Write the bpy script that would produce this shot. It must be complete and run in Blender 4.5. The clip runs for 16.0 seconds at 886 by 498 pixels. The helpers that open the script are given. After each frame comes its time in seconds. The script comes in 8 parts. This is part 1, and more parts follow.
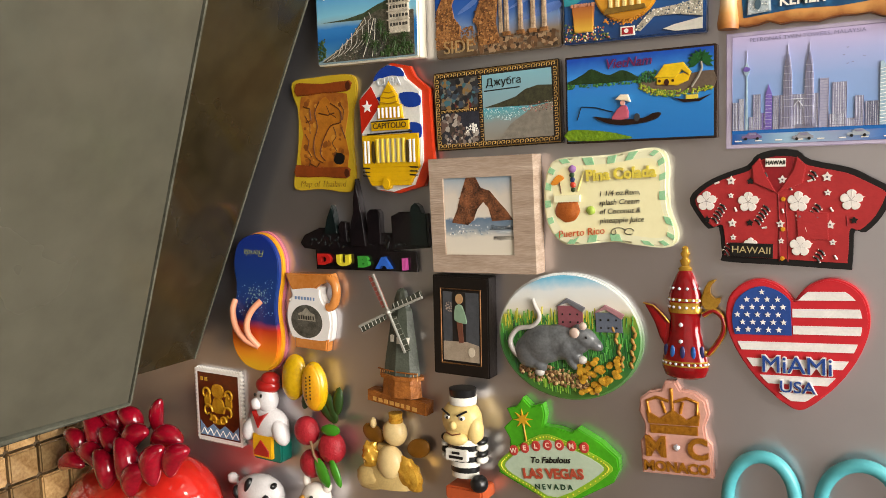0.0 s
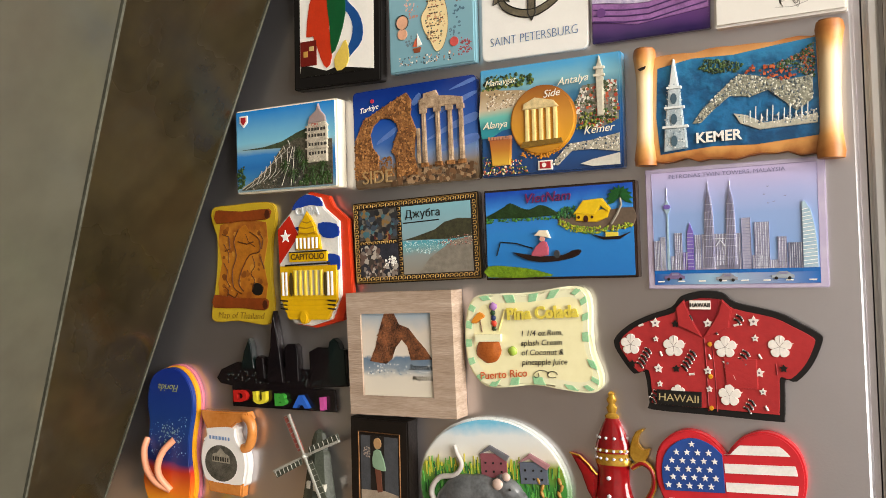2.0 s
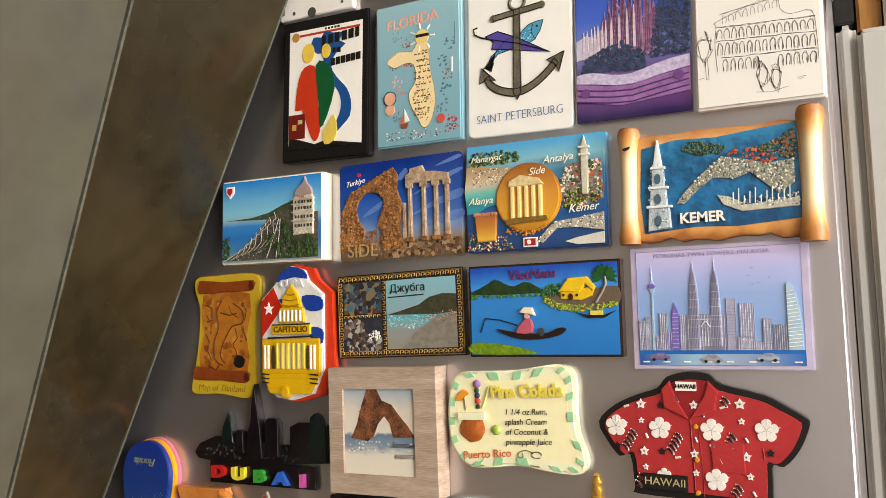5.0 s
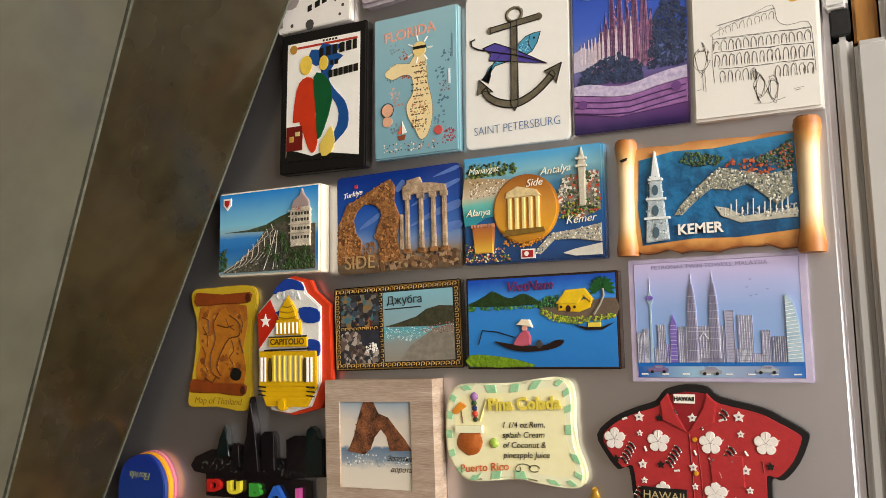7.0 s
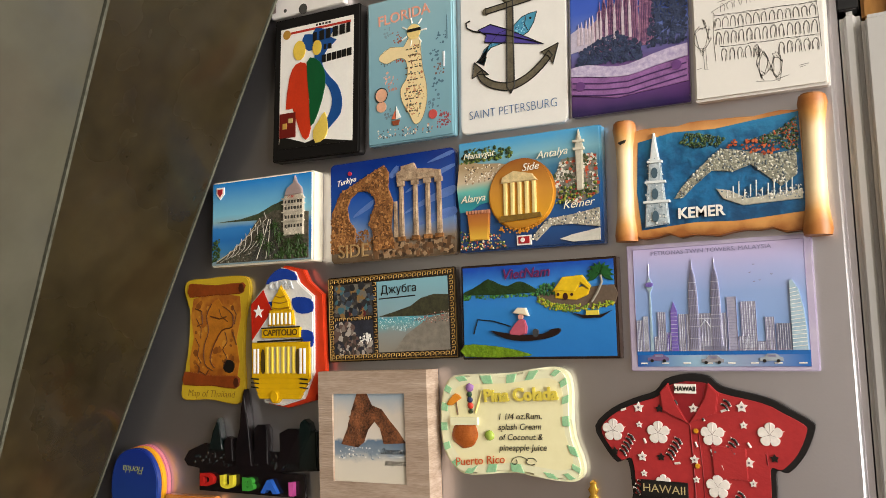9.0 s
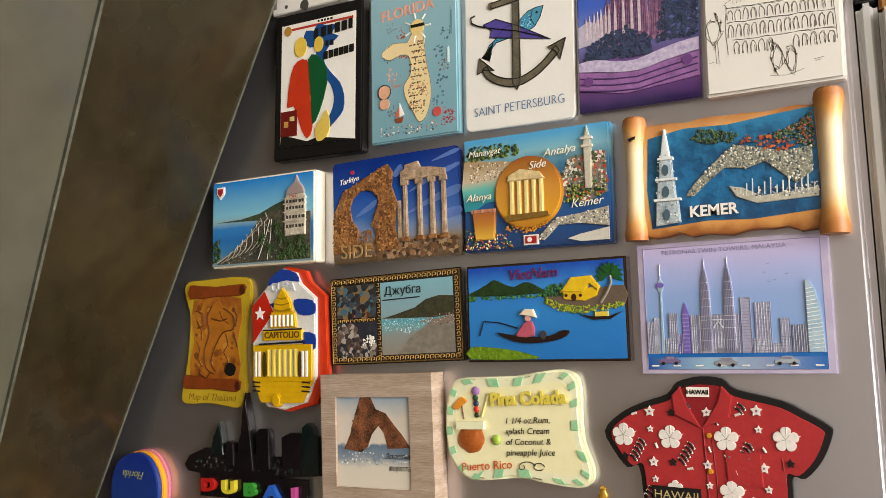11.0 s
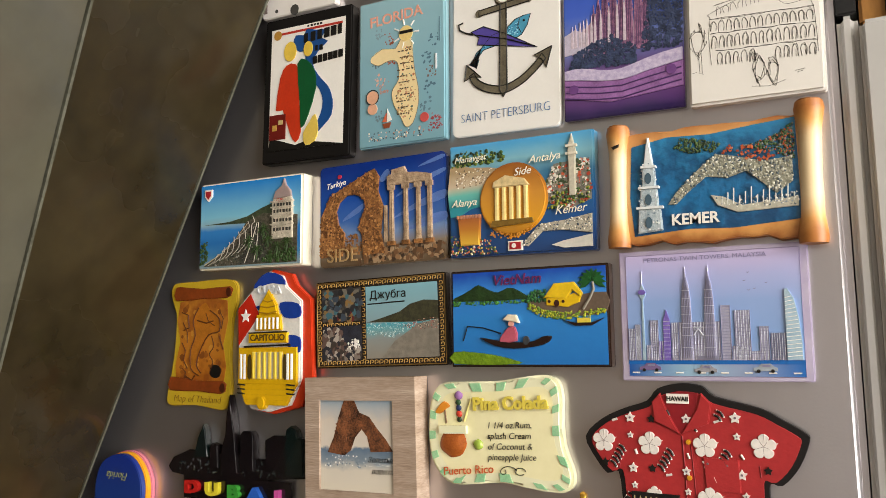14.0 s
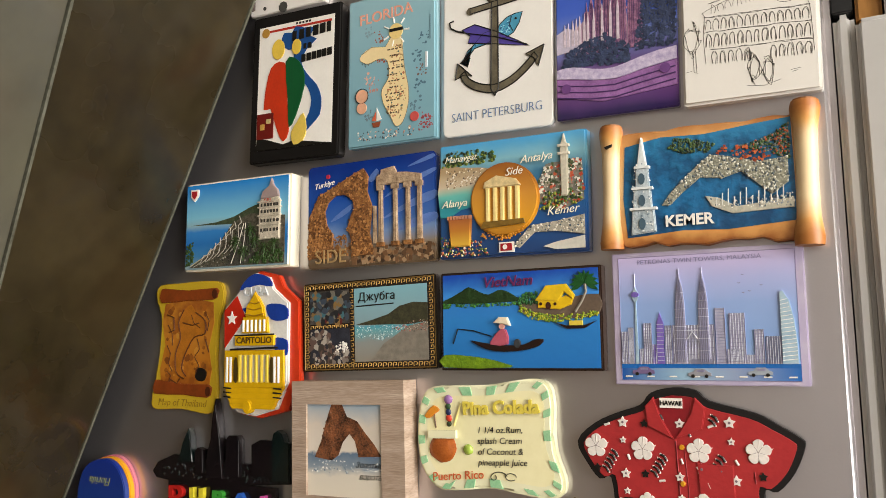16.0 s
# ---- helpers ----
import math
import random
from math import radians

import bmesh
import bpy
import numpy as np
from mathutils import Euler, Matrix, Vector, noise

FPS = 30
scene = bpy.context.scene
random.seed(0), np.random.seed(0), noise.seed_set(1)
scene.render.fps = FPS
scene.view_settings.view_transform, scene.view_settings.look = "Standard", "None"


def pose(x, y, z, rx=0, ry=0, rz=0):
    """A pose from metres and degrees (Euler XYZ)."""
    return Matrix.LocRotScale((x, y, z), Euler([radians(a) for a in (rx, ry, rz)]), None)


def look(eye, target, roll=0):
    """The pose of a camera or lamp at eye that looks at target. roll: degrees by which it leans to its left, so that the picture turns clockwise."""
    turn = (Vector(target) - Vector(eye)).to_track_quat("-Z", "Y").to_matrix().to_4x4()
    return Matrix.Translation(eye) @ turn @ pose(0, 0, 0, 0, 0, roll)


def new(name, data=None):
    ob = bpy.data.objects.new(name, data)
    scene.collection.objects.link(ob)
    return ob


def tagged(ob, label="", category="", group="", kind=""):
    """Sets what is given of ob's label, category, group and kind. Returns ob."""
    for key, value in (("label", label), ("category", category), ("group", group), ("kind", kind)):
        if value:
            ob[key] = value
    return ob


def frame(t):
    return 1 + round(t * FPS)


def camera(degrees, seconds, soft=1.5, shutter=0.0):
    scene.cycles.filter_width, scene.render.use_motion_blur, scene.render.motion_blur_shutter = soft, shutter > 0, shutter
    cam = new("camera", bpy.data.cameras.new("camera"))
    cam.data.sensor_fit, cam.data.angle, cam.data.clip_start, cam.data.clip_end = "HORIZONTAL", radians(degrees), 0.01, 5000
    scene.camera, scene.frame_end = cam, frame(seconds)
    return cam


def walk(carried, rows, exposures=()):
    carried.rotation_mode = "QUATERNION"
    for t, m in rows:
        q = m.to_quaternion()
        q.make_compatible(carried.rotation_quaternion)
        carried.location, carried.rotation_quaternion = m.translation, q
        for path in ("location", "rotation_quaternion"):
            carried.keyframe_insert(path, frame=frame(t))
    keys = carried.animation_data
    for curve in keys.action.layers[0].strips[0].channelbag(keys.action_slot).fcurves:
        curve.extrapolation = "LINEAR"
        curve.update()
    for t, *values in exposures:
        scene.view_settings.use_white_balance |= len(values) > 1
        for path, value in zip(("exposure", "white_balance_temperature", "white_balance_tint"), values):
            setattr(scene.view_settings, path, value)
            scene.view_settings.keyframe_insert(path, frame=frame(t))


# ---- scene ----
cam = camera(56.39, 16.0, 0.8)
# seconds, eye, then yaw, pitch and roll in degrees
ROWS = [
    (0.0, 0.0262, -0.4128, 1.5247, 30.495, -5.818, -2.215),
    (0.5, 0.0264, -0.3994, 1.5295, 30.717, -3.145, -2.287),
    (1.0, 0.0379, -0.3870, 1.5356, 30.744, -2.072, -2.701),
    (1.5, 0.0434, -0.3773, 1.5378, 30.690, -0.923, -2.701),
    (2.0, 0.0432, -0.3723, 1.5424, 29.048, 0.949, -2.174),
    (2.5, 0.0447, -0.3756, 1.5475, 28.725, 2.883, -1.595),
    (3.0, 0.0447, -0.3776, 1.5494, 27.977, 4.104, -1.549),
    (5.5, 0.0450, -0.3680, 1.5479, 28.252, 5.802, -1.408),
    (6.0, 0.0471, -0.3686, 1.5512, 27.839, 6.353, -1.409),
    (6.5, 0.0469, -0.3680, 1.5491, 28.195, 6.372, -1.466),
    (7.0, 0.0452, -0.3669, 1.5472, 28.214, 6.306, -1.477),
    (7.5, 0.0458, -0.3656, 1.5468, 28.613, 6.355, -1.446),
    (8.0, 0.0493, -0.3629, 1.5471, 28.891, 6.387, -1.503),
    (8.5, 0.0501, -0.3586, 1.5450, 28.995, 6.311, -1.556),
    (9.0, 0.0472, -0.3524, 1.5420, 29.104, 6.336, -1.537),
    (11.5, 0.0422, -0.3448, 1.5432, 29.367, 6.420, -1.682),
    (12.0, 0.0424, -0.3459, 1.5436, 28.581, 6.617, -1.506),
    (12.5, 0.0433, -0.3451, 1.5435, 28.662, 6.566, -1.284),
    (13.0, 0.0460, -0.3454, 1.5425, 28.859, 6.619, -1.135),
    (13.5, 0.0457, -0.3454, 1.5420, 28.916, 6.634, -1.088),
    (14.0, 0.0469, -0.3448, 1.5419, 28.910, 6.797, -0.998),
    (14.5, 0.0456, -0.3450, 1.5424, 28.920, 6.747, -1.025),
    (15.0, 0.0420, -0.3484, 1.5417, 28.796, 6.628, -0.975),
    (15.5, 0.0384, -0.3476, 1.5407, 28.737, 6.642, -0.963),
    (16.0, 0.0441, -0.3387, 1.5418, 28.280, 7.011, -0.906),
]
walk(cam, [(t, pose(x, y, z, 90 + pitch, 0, yaw) @ pose(0, 0, 0, 0, 0, roll)) for t, x, y, z, yaw, pitch, roll in ROWS],
     exposures=[(0.0, 0.14), (1.5, 0.13), (2.0, 0.17), (3.0, 0.20), (5.5, 0.24), (6.0, 0.12), (7.0, 0.04), (9.0, 0.0), (16.0, 0.0)])

# ---- world and light ----
world = bpy.data.worlds.new("sky")
world.use_nodes = True
scene.world = world
sky = world.node_tree.nodes.new("ShaderNodeTexSky")
sky.sky_type, sky.sun_disc = "NISHITA", False
sky.sun_elevation, sky.sun_rotation = radians(32), radians(80)
world.node_tree.links.new(sky.outputs["Color"], world.node_tree.nodes["Background"].inputs["Color"])
world.node_tree.nodes["Background"].inputs["Strength"].default_value = 0.12


def lamp(name, kind, m, power, colour, **more):
    data = bpy.data.lights.new(name, kind)
    data.energy, data.color = power, colour
    for key, value in more.items():
        if key == "shape":
            data.shape = value
        elif key == "size":
            data.size = value
        elif key == "size_y":
            data.size_y = value
        elif key == "angle":
            data.angle = value
    ob = new(name, data)
    ob.matrix_world = m
    return ob


# daylight in the window's opening, and a made-up warm fill under the ceiling
lamp("window_light", "AREA", look((1.76, -0.75, 1.75), (0.0, -0.45, 1.5)), 85, (1.0, 0.955, 0.890), shape="RECTANGLE", size=1.5, size_y=1.3)
lamp("ceiling_fill_light", "AREA", look((0.9, -1.1, 2.54), (0.9, -1.1, 0)), 9, (1.0, 0.86, 0.66), shape="DISK", size=0.35)

# ---- materials ----
def nodes_of(m):
    return m.node_tree.nodes, m.node_tree.links


def mat(name, colour, rough=0.4, metal=0.0, second=None, scale=40.0, amount=0.5, bump=0.0, bump_scale=300.0, coat=0.0, spec=0.36, stretch=(1, 1, 1), rvar=0.0):
    """A surface whose colour wanders between two tones at two scales, with fine relief."""
    m = bpy.data.materials.new(name)
    m.use_nodes = True
    n, l = nodes_of(m)
    b = n["Principled BSDF"]
    second = second or tuple(c * 0.72 for c in colour)
    tex, mp = n.new("ShaderNodeTexCoord"), n.new("ShaderNodeMapping")
    mp.inputs["Scale"].default_value = stretch
    l.new(tex.outputs["Object"], mp.inputs["Vector"])
    big, small = n.new("ShaderNodeTexNoise"), n.new("ShaderNodeTexNoise")
    big.inputs["Scale"].default_value, small.inputs["Scale"].default_value = scale, scale * 7.3
    big.inputs["Detail"].default_value, small.inputs["Detail"].default_value = 4, 3
    for x in (big, small):
        l.new(mp.outputs["Vector"], x.inputs["Vector"])
    mean = n.new("ShaderNodeMath")
    mean.operation = "MULTIPLY_ADD"
    mean.inputs[1].default_value = 0.4
    l.new(small.outputs["Fac"], mean.inputs[0])
    half = n.new("ShaderNodeMath")
    half.operation = "MULTIPLY"
    half.inputs[1].default_value = 0.6
    l.new(big.outputs["Fac"], half.inputs[0])
    l.new(half.outputs[0], mean.inputs[2])
    ramp = n.new("ShaderNodeValToRGB")
    ramp.color_ramp.elements[0].position, ramp.color_ramp.elements[1].position = 0.5 - 0.19 * amount, 0.5 + 0.19 * amount
    ramp.color_ramp.elements[0].color, ramp.color_ramp.elements[1].color = (*second, 1), (*colour, 1)
    l.new(mean.outputs[0], ramp.inputs["Fac"])
    l.new(ramp.outputs["Color"], b.inputs["Base Color"])
    b.inputs["Roughness"].default_value, b.inputs["Metallic"].default_value = rough, metal
    b.inputs["Coat Weight"].default_value, b.inputs["Specular IOR Level"].default_value = coat, spec
    if rvar:
        gloss = n.new("ShaderNodeMapRange")
        gloss.inputs["From Min"].default_value, gloss.inputs["From Max"].default_value = 0.3, 0.7
        gloss.inputs["To Min"].default_value, gloss.inputs["To Max"].default_value = rough - rvar, rough + rvar
        l.new(big.outputs["Fac"], gloss.inputs["Value"])
        l.new(gloss.outputs["Result"], b.inputs["Roughness"])
    if bump:
        grain, bp = n.new("ShaderNodeTexNoise"), n.new("ShaderNodeBump")
        grain.inputs["Scale"].default_value = bump_scale
        l.new(mp.outputs["Vector"], grain.inputs["Vector"])
        bp.inputs["Strength"].default_value, bp.inputs["Distance"].default_value = bump, 0.001
        l.new(grain.outputs["Fac"], bp.inputs["Height"])
        l.new(bp.outputs["Normal"], b.inputs["Normal"])
    return m


def blend(name, stops, lo, hi, axis="Z", rough=0.3, wobble=0.0, wobble_scale=60.0, coat=0.0, bump=0.0):
    """A printed or brushed colour run along one axis of the thing, from lo to hi metres; stops of (place, colour)."""
    m = bpy.data.materials.new(name)
    m.use_nodes = True
    n, l = nodes_of(m)
    b = n["Principled BSDF"]
    tex, sep, span, ramp = n.new("ShaderNodeTexCoord"), n.new("ShaderNodeSeparateXYZ"), n.new("ShaderNodeMapRange"), n.new("ShaderNodeValToRGB")
    l.new(tex.outputs["Object"], sep.inputs[0])
    span.inputs["From Min"].default_value, span.inputs["From Max"].default_value = lo, hi
    noisy, add = n.new("ShaderNodeTexNoise"), n.new("ShaderNodeMath")
    noisy.inputs["Scale"].default_value, noisy.inputs["Detail"].default_value = wobble_scale, 5
    l.new(tex.outputs["Object"], noisy.inputs["Vector"])
    add.operation = "MULTIPLY_ADD"
    add.inputs[1].default_value = wobble
    l.new(noisy.outputs["Fac"], add.inputs[0])
    l.new(sep.outputs[axis], span.inputs["Value"])
    shift = n.new("ShaderNodeMath")
    shift.operation = "SUBTRACT"
    shift.inputs[1].default_value = wobble * 0.5
    l.new(span.outputs["Result"], shift.inputs[0])
    l.new(shift.outputs[0], add.inputs[2])
    l.new(add.outputs[0], ramp.inputs["Fac"])
    e = ramp.color_ramp.elements
    while len(e) < len(stops):
        e.new(0.5)
    for k, (p, c) in enumerate(stops):
        e[k].position, e[k].color = p, (*c, 1)
    l.new(ramp.outputs["Color"], b.inputs["Base Color"])
    b.inputs["Roughness"].default_value, b.inputs["Coat Weight"].default_value = rough, coat
    if bump:
        bp = n.new("ShaderNodeBump")
        bp.inputs["Strength"].default_value, bp.inputs["Distance"].default_value = bump, 0.001
        l.new(noisy.outputs["Fac"], bp.inputs["Height"])
        l.new(bp.outputs["Normal"], b.inputs["Normal"])
    return m


def island(name, colours, rough=0.5, bump=0.0):
    """Each loose piece of a mesh takes one of the colours."""
    m = bpy.data.materials.new(name)
    m.use_nodes = True
    n, l = nodes_of(m)
    b = n["Principled BSDF"]
    geo, ramp = n.new("ShaderNodeNewGeometry"), n.new("ShaderNodeValToRGB")
    ramp.color_ramp.interpolation = "CONSTANT"
    e = ramp.color_ramp.elements
    while len(e) < len(colours):
        e.new(0.5)
    for k, c in enumerate(colours):
        e[k].position, e[k].color = k / len(colours), (*c, 1)
    l.new(geo.outputs["Random Per Island"], ramp.inputs["Fac"])
    l.new(ramp.outputs["Color"], b.inputs["Base Color"])
    b.inputs["Roughness"].default_value = rough
    return m


FRIDGE = mat("silver_painted_steel", (0.63, 0.605, 0.625), 0.33, 0.93, (0.575, 0.55, 0.565), 6, 1.0, 0.04, 900, rvar=0.04)
FRIDGE_EDGE = mat("silver_edge", (0.60, 0.585, 0.58), 0.4, 0.0, (0.56, 0.545, 0.54), 10, 1.0)
DOOR_GREY = mat("grey_door_plastic", (0.46, 0.45, 0.435), 0.4, 0.0, (0.42, 0.41, 0.395), 12, 1.0, 0.05, 700)
GASKET = mat("dark_rubber_gasket", (0.09, 0.088, 0.085), 0.7, 0, None, 60)
BLACK = mat("black_plastic", (0.012, 0.012, 0.013), 0.35, 0, (0.02, 0.02, 0.02), 60)
HOOD_FRONT = mat("olive_grey_glass", (0.092, 0.087, 0.063), 0.20, 0.0, (0.068, 0.064, 0.046), 9, 0.8, 0.02, 200, coat=0.12, spec=0.5, rvar=0.12)
HOOD_REAR = mat("smoked_brown_glass", (0.036, 0.027, 0.012), 0.28, 0.0, (0.018, 0.013, 0.006), 11, 0.8, 0.02, 200, coat=0.15, rvar=0.12)
HOOD_EDGE = mat("polished_glass_edge", (0.13, 0.13, 0.10), 0.25, 0, (0.06, 0.058, 0.042), 60, 1.0)
HOOD_BODY = mat("dark_steel", (0.06, 0.058, 0.05), 0.4, 0.6, None, 20)
PLASTER = mat("warm_plaster", (0.36, 0.32, 0.265), 0.85, 0, (0.31, 0.275, 0.225), 3, 1.0, 0.2, 120)
# lighter than the plaster, so the unseen south wall works as a reflector
BOUNCE_WHITE = mat("white_bounce_paint", (0.72, 0.70, 0.69), 0.85, 0, (0.66, 0.64, 0.63), 3, 1.0, 0.2, 120)
CEILING = mat("white_ceiling_paint", (0.50, 0.48, 0.45), 0.9, 0, (0.46, 0.44, 0.41), 3, 1.0)
FLOOR = mat("brown_floor_boards", (0.13, 0.080, 0.045), 0.5, 0, (0.085, 0.052, 0.03), 5, 1.0, stretch=(1, 8, 1))
GROUT = mat("brown_grout", (0.10, 0.062, 0.03), 0.85, 0, None, 80)
WOOD_ORANGE = mat("orange_pine", (0.55, 0.27, 0.07), 0.5, 0, (0.36, 0.16, 0.04), 30, 1.0, stretch=(4, 4, 0.5))


# ---- shapes ----
def part(name, bm, material, parent=None, label=""):
    """One mesh object from a bmesh, under a thing or a part."""
    me = bpy.data.meshes.new(name)
    bmesh.ops.recalc_face_normals(bm, faces=bm.faces)
    bm.to_mesh(me)
    bm.free()
    for x in material if isinstance(material, (list, tuple)) else (material,):
        me.materials.append(x)
    ob = new(name, me)
    if parent:
        ob.parent = parent
    if label:
        ob["label"] = label
    return ob


def smooth(ob, angle=40):
    ob.data.shade_smooth()
    ob.data.set_sharp_from_angle(angle=radians(angle))
    return ob


def box(x0, x1, y0, y1, z0, z1, bevel=0.0, segments=2, bm=None):
    bm2 = bmesh.new()
    bmesh.ops.create_cube(bm2, size=1)
    for v in bm2.verts:
        v.co = Vector(((x0 + x1) / 2 + v.co.x * (x1 - x0), (y0 + y1) / 2 + v.co.y * (y1 - y0), (z0 + z1) / 2 + v.co.z * (z1 - z0)))
    if bevel:
        bmesh.ops.bevel(bm2, geom=bm2.edges[:], offset=bevel, segments=segments, affect="EDGES")
    return join(bm, bm2)


def join(bm, other):
    """Adds other to bm, which may be None."""
    if bm is None:
        return other
    me = bpy.data.meshes.new("joined")
    other.to_mesh(me)
    other.free()
    bm.from_mesh(me)
    bpy.data.meshes.remove(me)
    return bm


def prism(pts, back, front, bevel=0.0, bm=None, segments=2):
    """A plate with the outline pts in x and z, from y = -back to y = -front, rounded at its front."""
    b = bmesh.new()
    vs = [b.verts.new((x, -back, z)) for x, z in pts]
    f = b.faces.new(vs)
    b.normal_update()
    if f.normal.y < 0:
        f.normal_flip()
    top = bmesh.ops.extrude_face_region(b, geom=[f])
    moved = [v for v in top["geom"] if isinstance(v, bmesh.types.BMVert)]
    for v in moved:
        v.co.y = -front
    if bevel:
        s = set(moved)
        edges = [e for e in b.edges if e.verts[0] in s and e.verts[1] in s]
        bmesh.ops.bevel(b, geom=edges, offset=bevel, segments=segments, affect="EDGES", clamp_overlap=True)
    return join(bm, b)


def rounded(w, h, r, n=4, cx=0.0, cz=0.0):
    out = []
    for k, (sx, sz) in enumerate(((1, 1), (-1, 1), (-1, -1), (1, -1))):
        for j in range(n + 1):
            a = radians(90 * k + 90 * j / n)
            out.append((cx + sx * (w / 2 - r) + r * math.cos(a), cz + sz * (h / 2 - r) + r * math.sin(a)))
    return out


def curve_through(pts, per=5):
    """A closed smooth outline through pts."""
    out, n = [], len(pts)
    for i in range(n):
        p0, p1, p2, p3 = (Vector(pts[(i + k - 1) % n]) for k in range(4))
        for j in range(per):
            t = j / per
            q = 0.5 * ((2 * p1) + (p2 - p0) * t + (2 * p0 - 5 * p1 + 4 * p2 - p3) * t * t + (3 * p1 - p0 - 3 * p2 + p3) * t ** 3)
            out.append((q.x, q.y))
    return out


def tube(pts, radius, bm=None, sides=8, taper=1.0):
    """A round bar through 3D points."""
    b = bmesh.new()
    rings = []
    for i, p in enumerate(pts):
        p = Vector(p)
        d = (Vector(pts[min(i + 1, len(pts) - 1)]) - Vector(pts[max(i - 1, 0)])).normalized()
        side = d.cross(Vector((0.3, 1, 0.2))).normalized()
        up = side.cross(d)
        r = radius * (1 + (taper - 1) * i / max(1, len(pts) - 1))
        rings.append([b.verts.new(p + r * (math.cos(a) * side + math.sin(a) * up)) for a in (2 * math.pi * k / sides for k in range(sides))])
    for r0, r1 in zip(rings, rings[1:]):
        for k in range(sides):
            b.faces.new((r0[k], r0[(k + 1) % sides], r1[(k + 1) % sides], r1[k]))
    b.faces.new(rings[0][::-1])
    b.faces.new(rings[-1])
    return join(bm, b)


def blob(x, y, z, rx, ry, rz, bm=None, sub=2, turn=0.0, rough=0.0):
    """An ellipsoid, turned about y, with an uneven skin."""
    b = bmesh.new()
    bmesh.ops.create_icosphere(b, subdivisions=sub, radius=1)
    c, s = math.cos(radians(turn)), math.sin(radians(turn))
    for v in b.verts:
        k = 1 + rough * noise.noise(v.co * 2.3 + Vector((x, y, z)) * 900)
        a, d, e = v.co.x * rx * k, v.co.y * ry * k, v.co.z * rz * k
        v.co = Vector((x + c * a - s * e, y + d, z + s * a + c * e))
    return join(bm, b)


def lathe(profile, x, y, z, bm=None, sides=20, flat=1.0):
    """A turned body about an upright axis: profile of (radius, height); flat squeezes it in y."""
    b = bmesh.new()
    rings = [[b.verts.new((x + r * math.cos(a), y + flat * r * math.sin(a), z + h)) for a in (2 * math.pi * k / sides for k in range(sides))] for r, h in profile]
    for r0, r1 in zip(rings, rings[1:]):
        for k in range(sides):
            b.faces.new((r0[k], r0[(k + 1) % sides], r1[(k + 1) % sides], r1[k]))
    b.faces.new(rings[0][::-1])
    b.faces.new(rings[-1])
    return join(bm, b)


def text(name, body, size, x, z, front, material, parent, turn=0.0, depth=0.0004, align="CENTER", shear=0.0, width=1.0, bold=0.0, label=""):
    """Raised letters on a thing's front."""
    cu = bpy.data.curves.new(name, "FONT")
    cu.body, cu.size, cu.extrude, cu.align_x, cu.align_y, cu.shear = body, size, depth / 2, align, "CENTER", shear
    cu.offset, cu.resolution_u = bold, 3
    tmp = new(name, cu)
    bpy.context.view_layer.update()
    me = bpy.data.meshes.new_from_object(tmp.evaluated_get(bpy.context.evaluated_depsgraph_get()))
    bpy.data.objects.remove(tmp)
    me.transform(Matrix.Translation((x, -front, z)) @ Matrix.Rotation(radians(-turn), 4, "Y") @ Matrix.Rotation(radians(90), 4, "X") @ Matrix.Diagonal((width, 1, 1, 1)))
    me.materials.clear()
    me.materials.append(material)
    me.name = name
    ob = new(name, me)
    ob.parent = parent
    if label:
        ob["label"] = label
    return ob


def thing(name, x, z, label, category, turn=0.0, y=0.0, group="magnets on the fridge"):
    """An Empty on the fridge's side: x to the right, z up, -y out of the fridge; turn: degrees to the left."""
    ob = new(name)
    ob.matrix_world = pose(x, y, z, 0, -turn, 0)
    ob.empty_display_size = 0.01
    return tagged(ob, label, category, group)


# ---- the room ----
def structure(name, bm, material, label, category):
    return tagged(part(name, bm, material), label, category, kind="structure")


WALL_X = -0.515
structure("floor", box(-0.7, 2.0, -2.7, 1.0, -0.1, 0.0), FLOOR, "brown wooden floor of the kitchen", "floor")
structure("ceiling", box(-0.7, 2.0, -2.7, 1.0, 2.6, 2.7), CEILING, "white painted kitchen ceiling", "ceiling")
structure("wall_west", box(-0.7, WALL_X - 0.006, -2.7, 1.0, 0.0, 2.6), GROUT, "kitchen wall with beige stone mosaic behind the hood", "wall")
structure("wall_north", box(WALL_X, 2.0, 0.9, 1.0, 0.0, 2.6), PLASTER, "warm plastered kitchen wall beside the fridge", "wall")
# out of view; its white is there to brighten the fridge's right side
structure("wall_south", box(-0.7, 2.0, -2.8, -2.7, 0.0, 2.6), BOUNCE_WHITE, "unseen white wall that bounces light onto the fridge", "wall")
bm = box(1.8, 2.0, -2.7, -1.55, 0.0, 2.6)
box(1.8, 2.0, 0.05, 0.9, 0.0, 2.6, bm=bm)
box(1.8, 2.0, -1.55, 0.05, 0.0, 1.05, bm=bm)
box(1.8, 2.0, -1.55, 0.05, 2.42, 2.6, bm=bm)
structure("wall_east", bm, PLASTER, "plastered kitchen wall with a wide window opening", "wall")

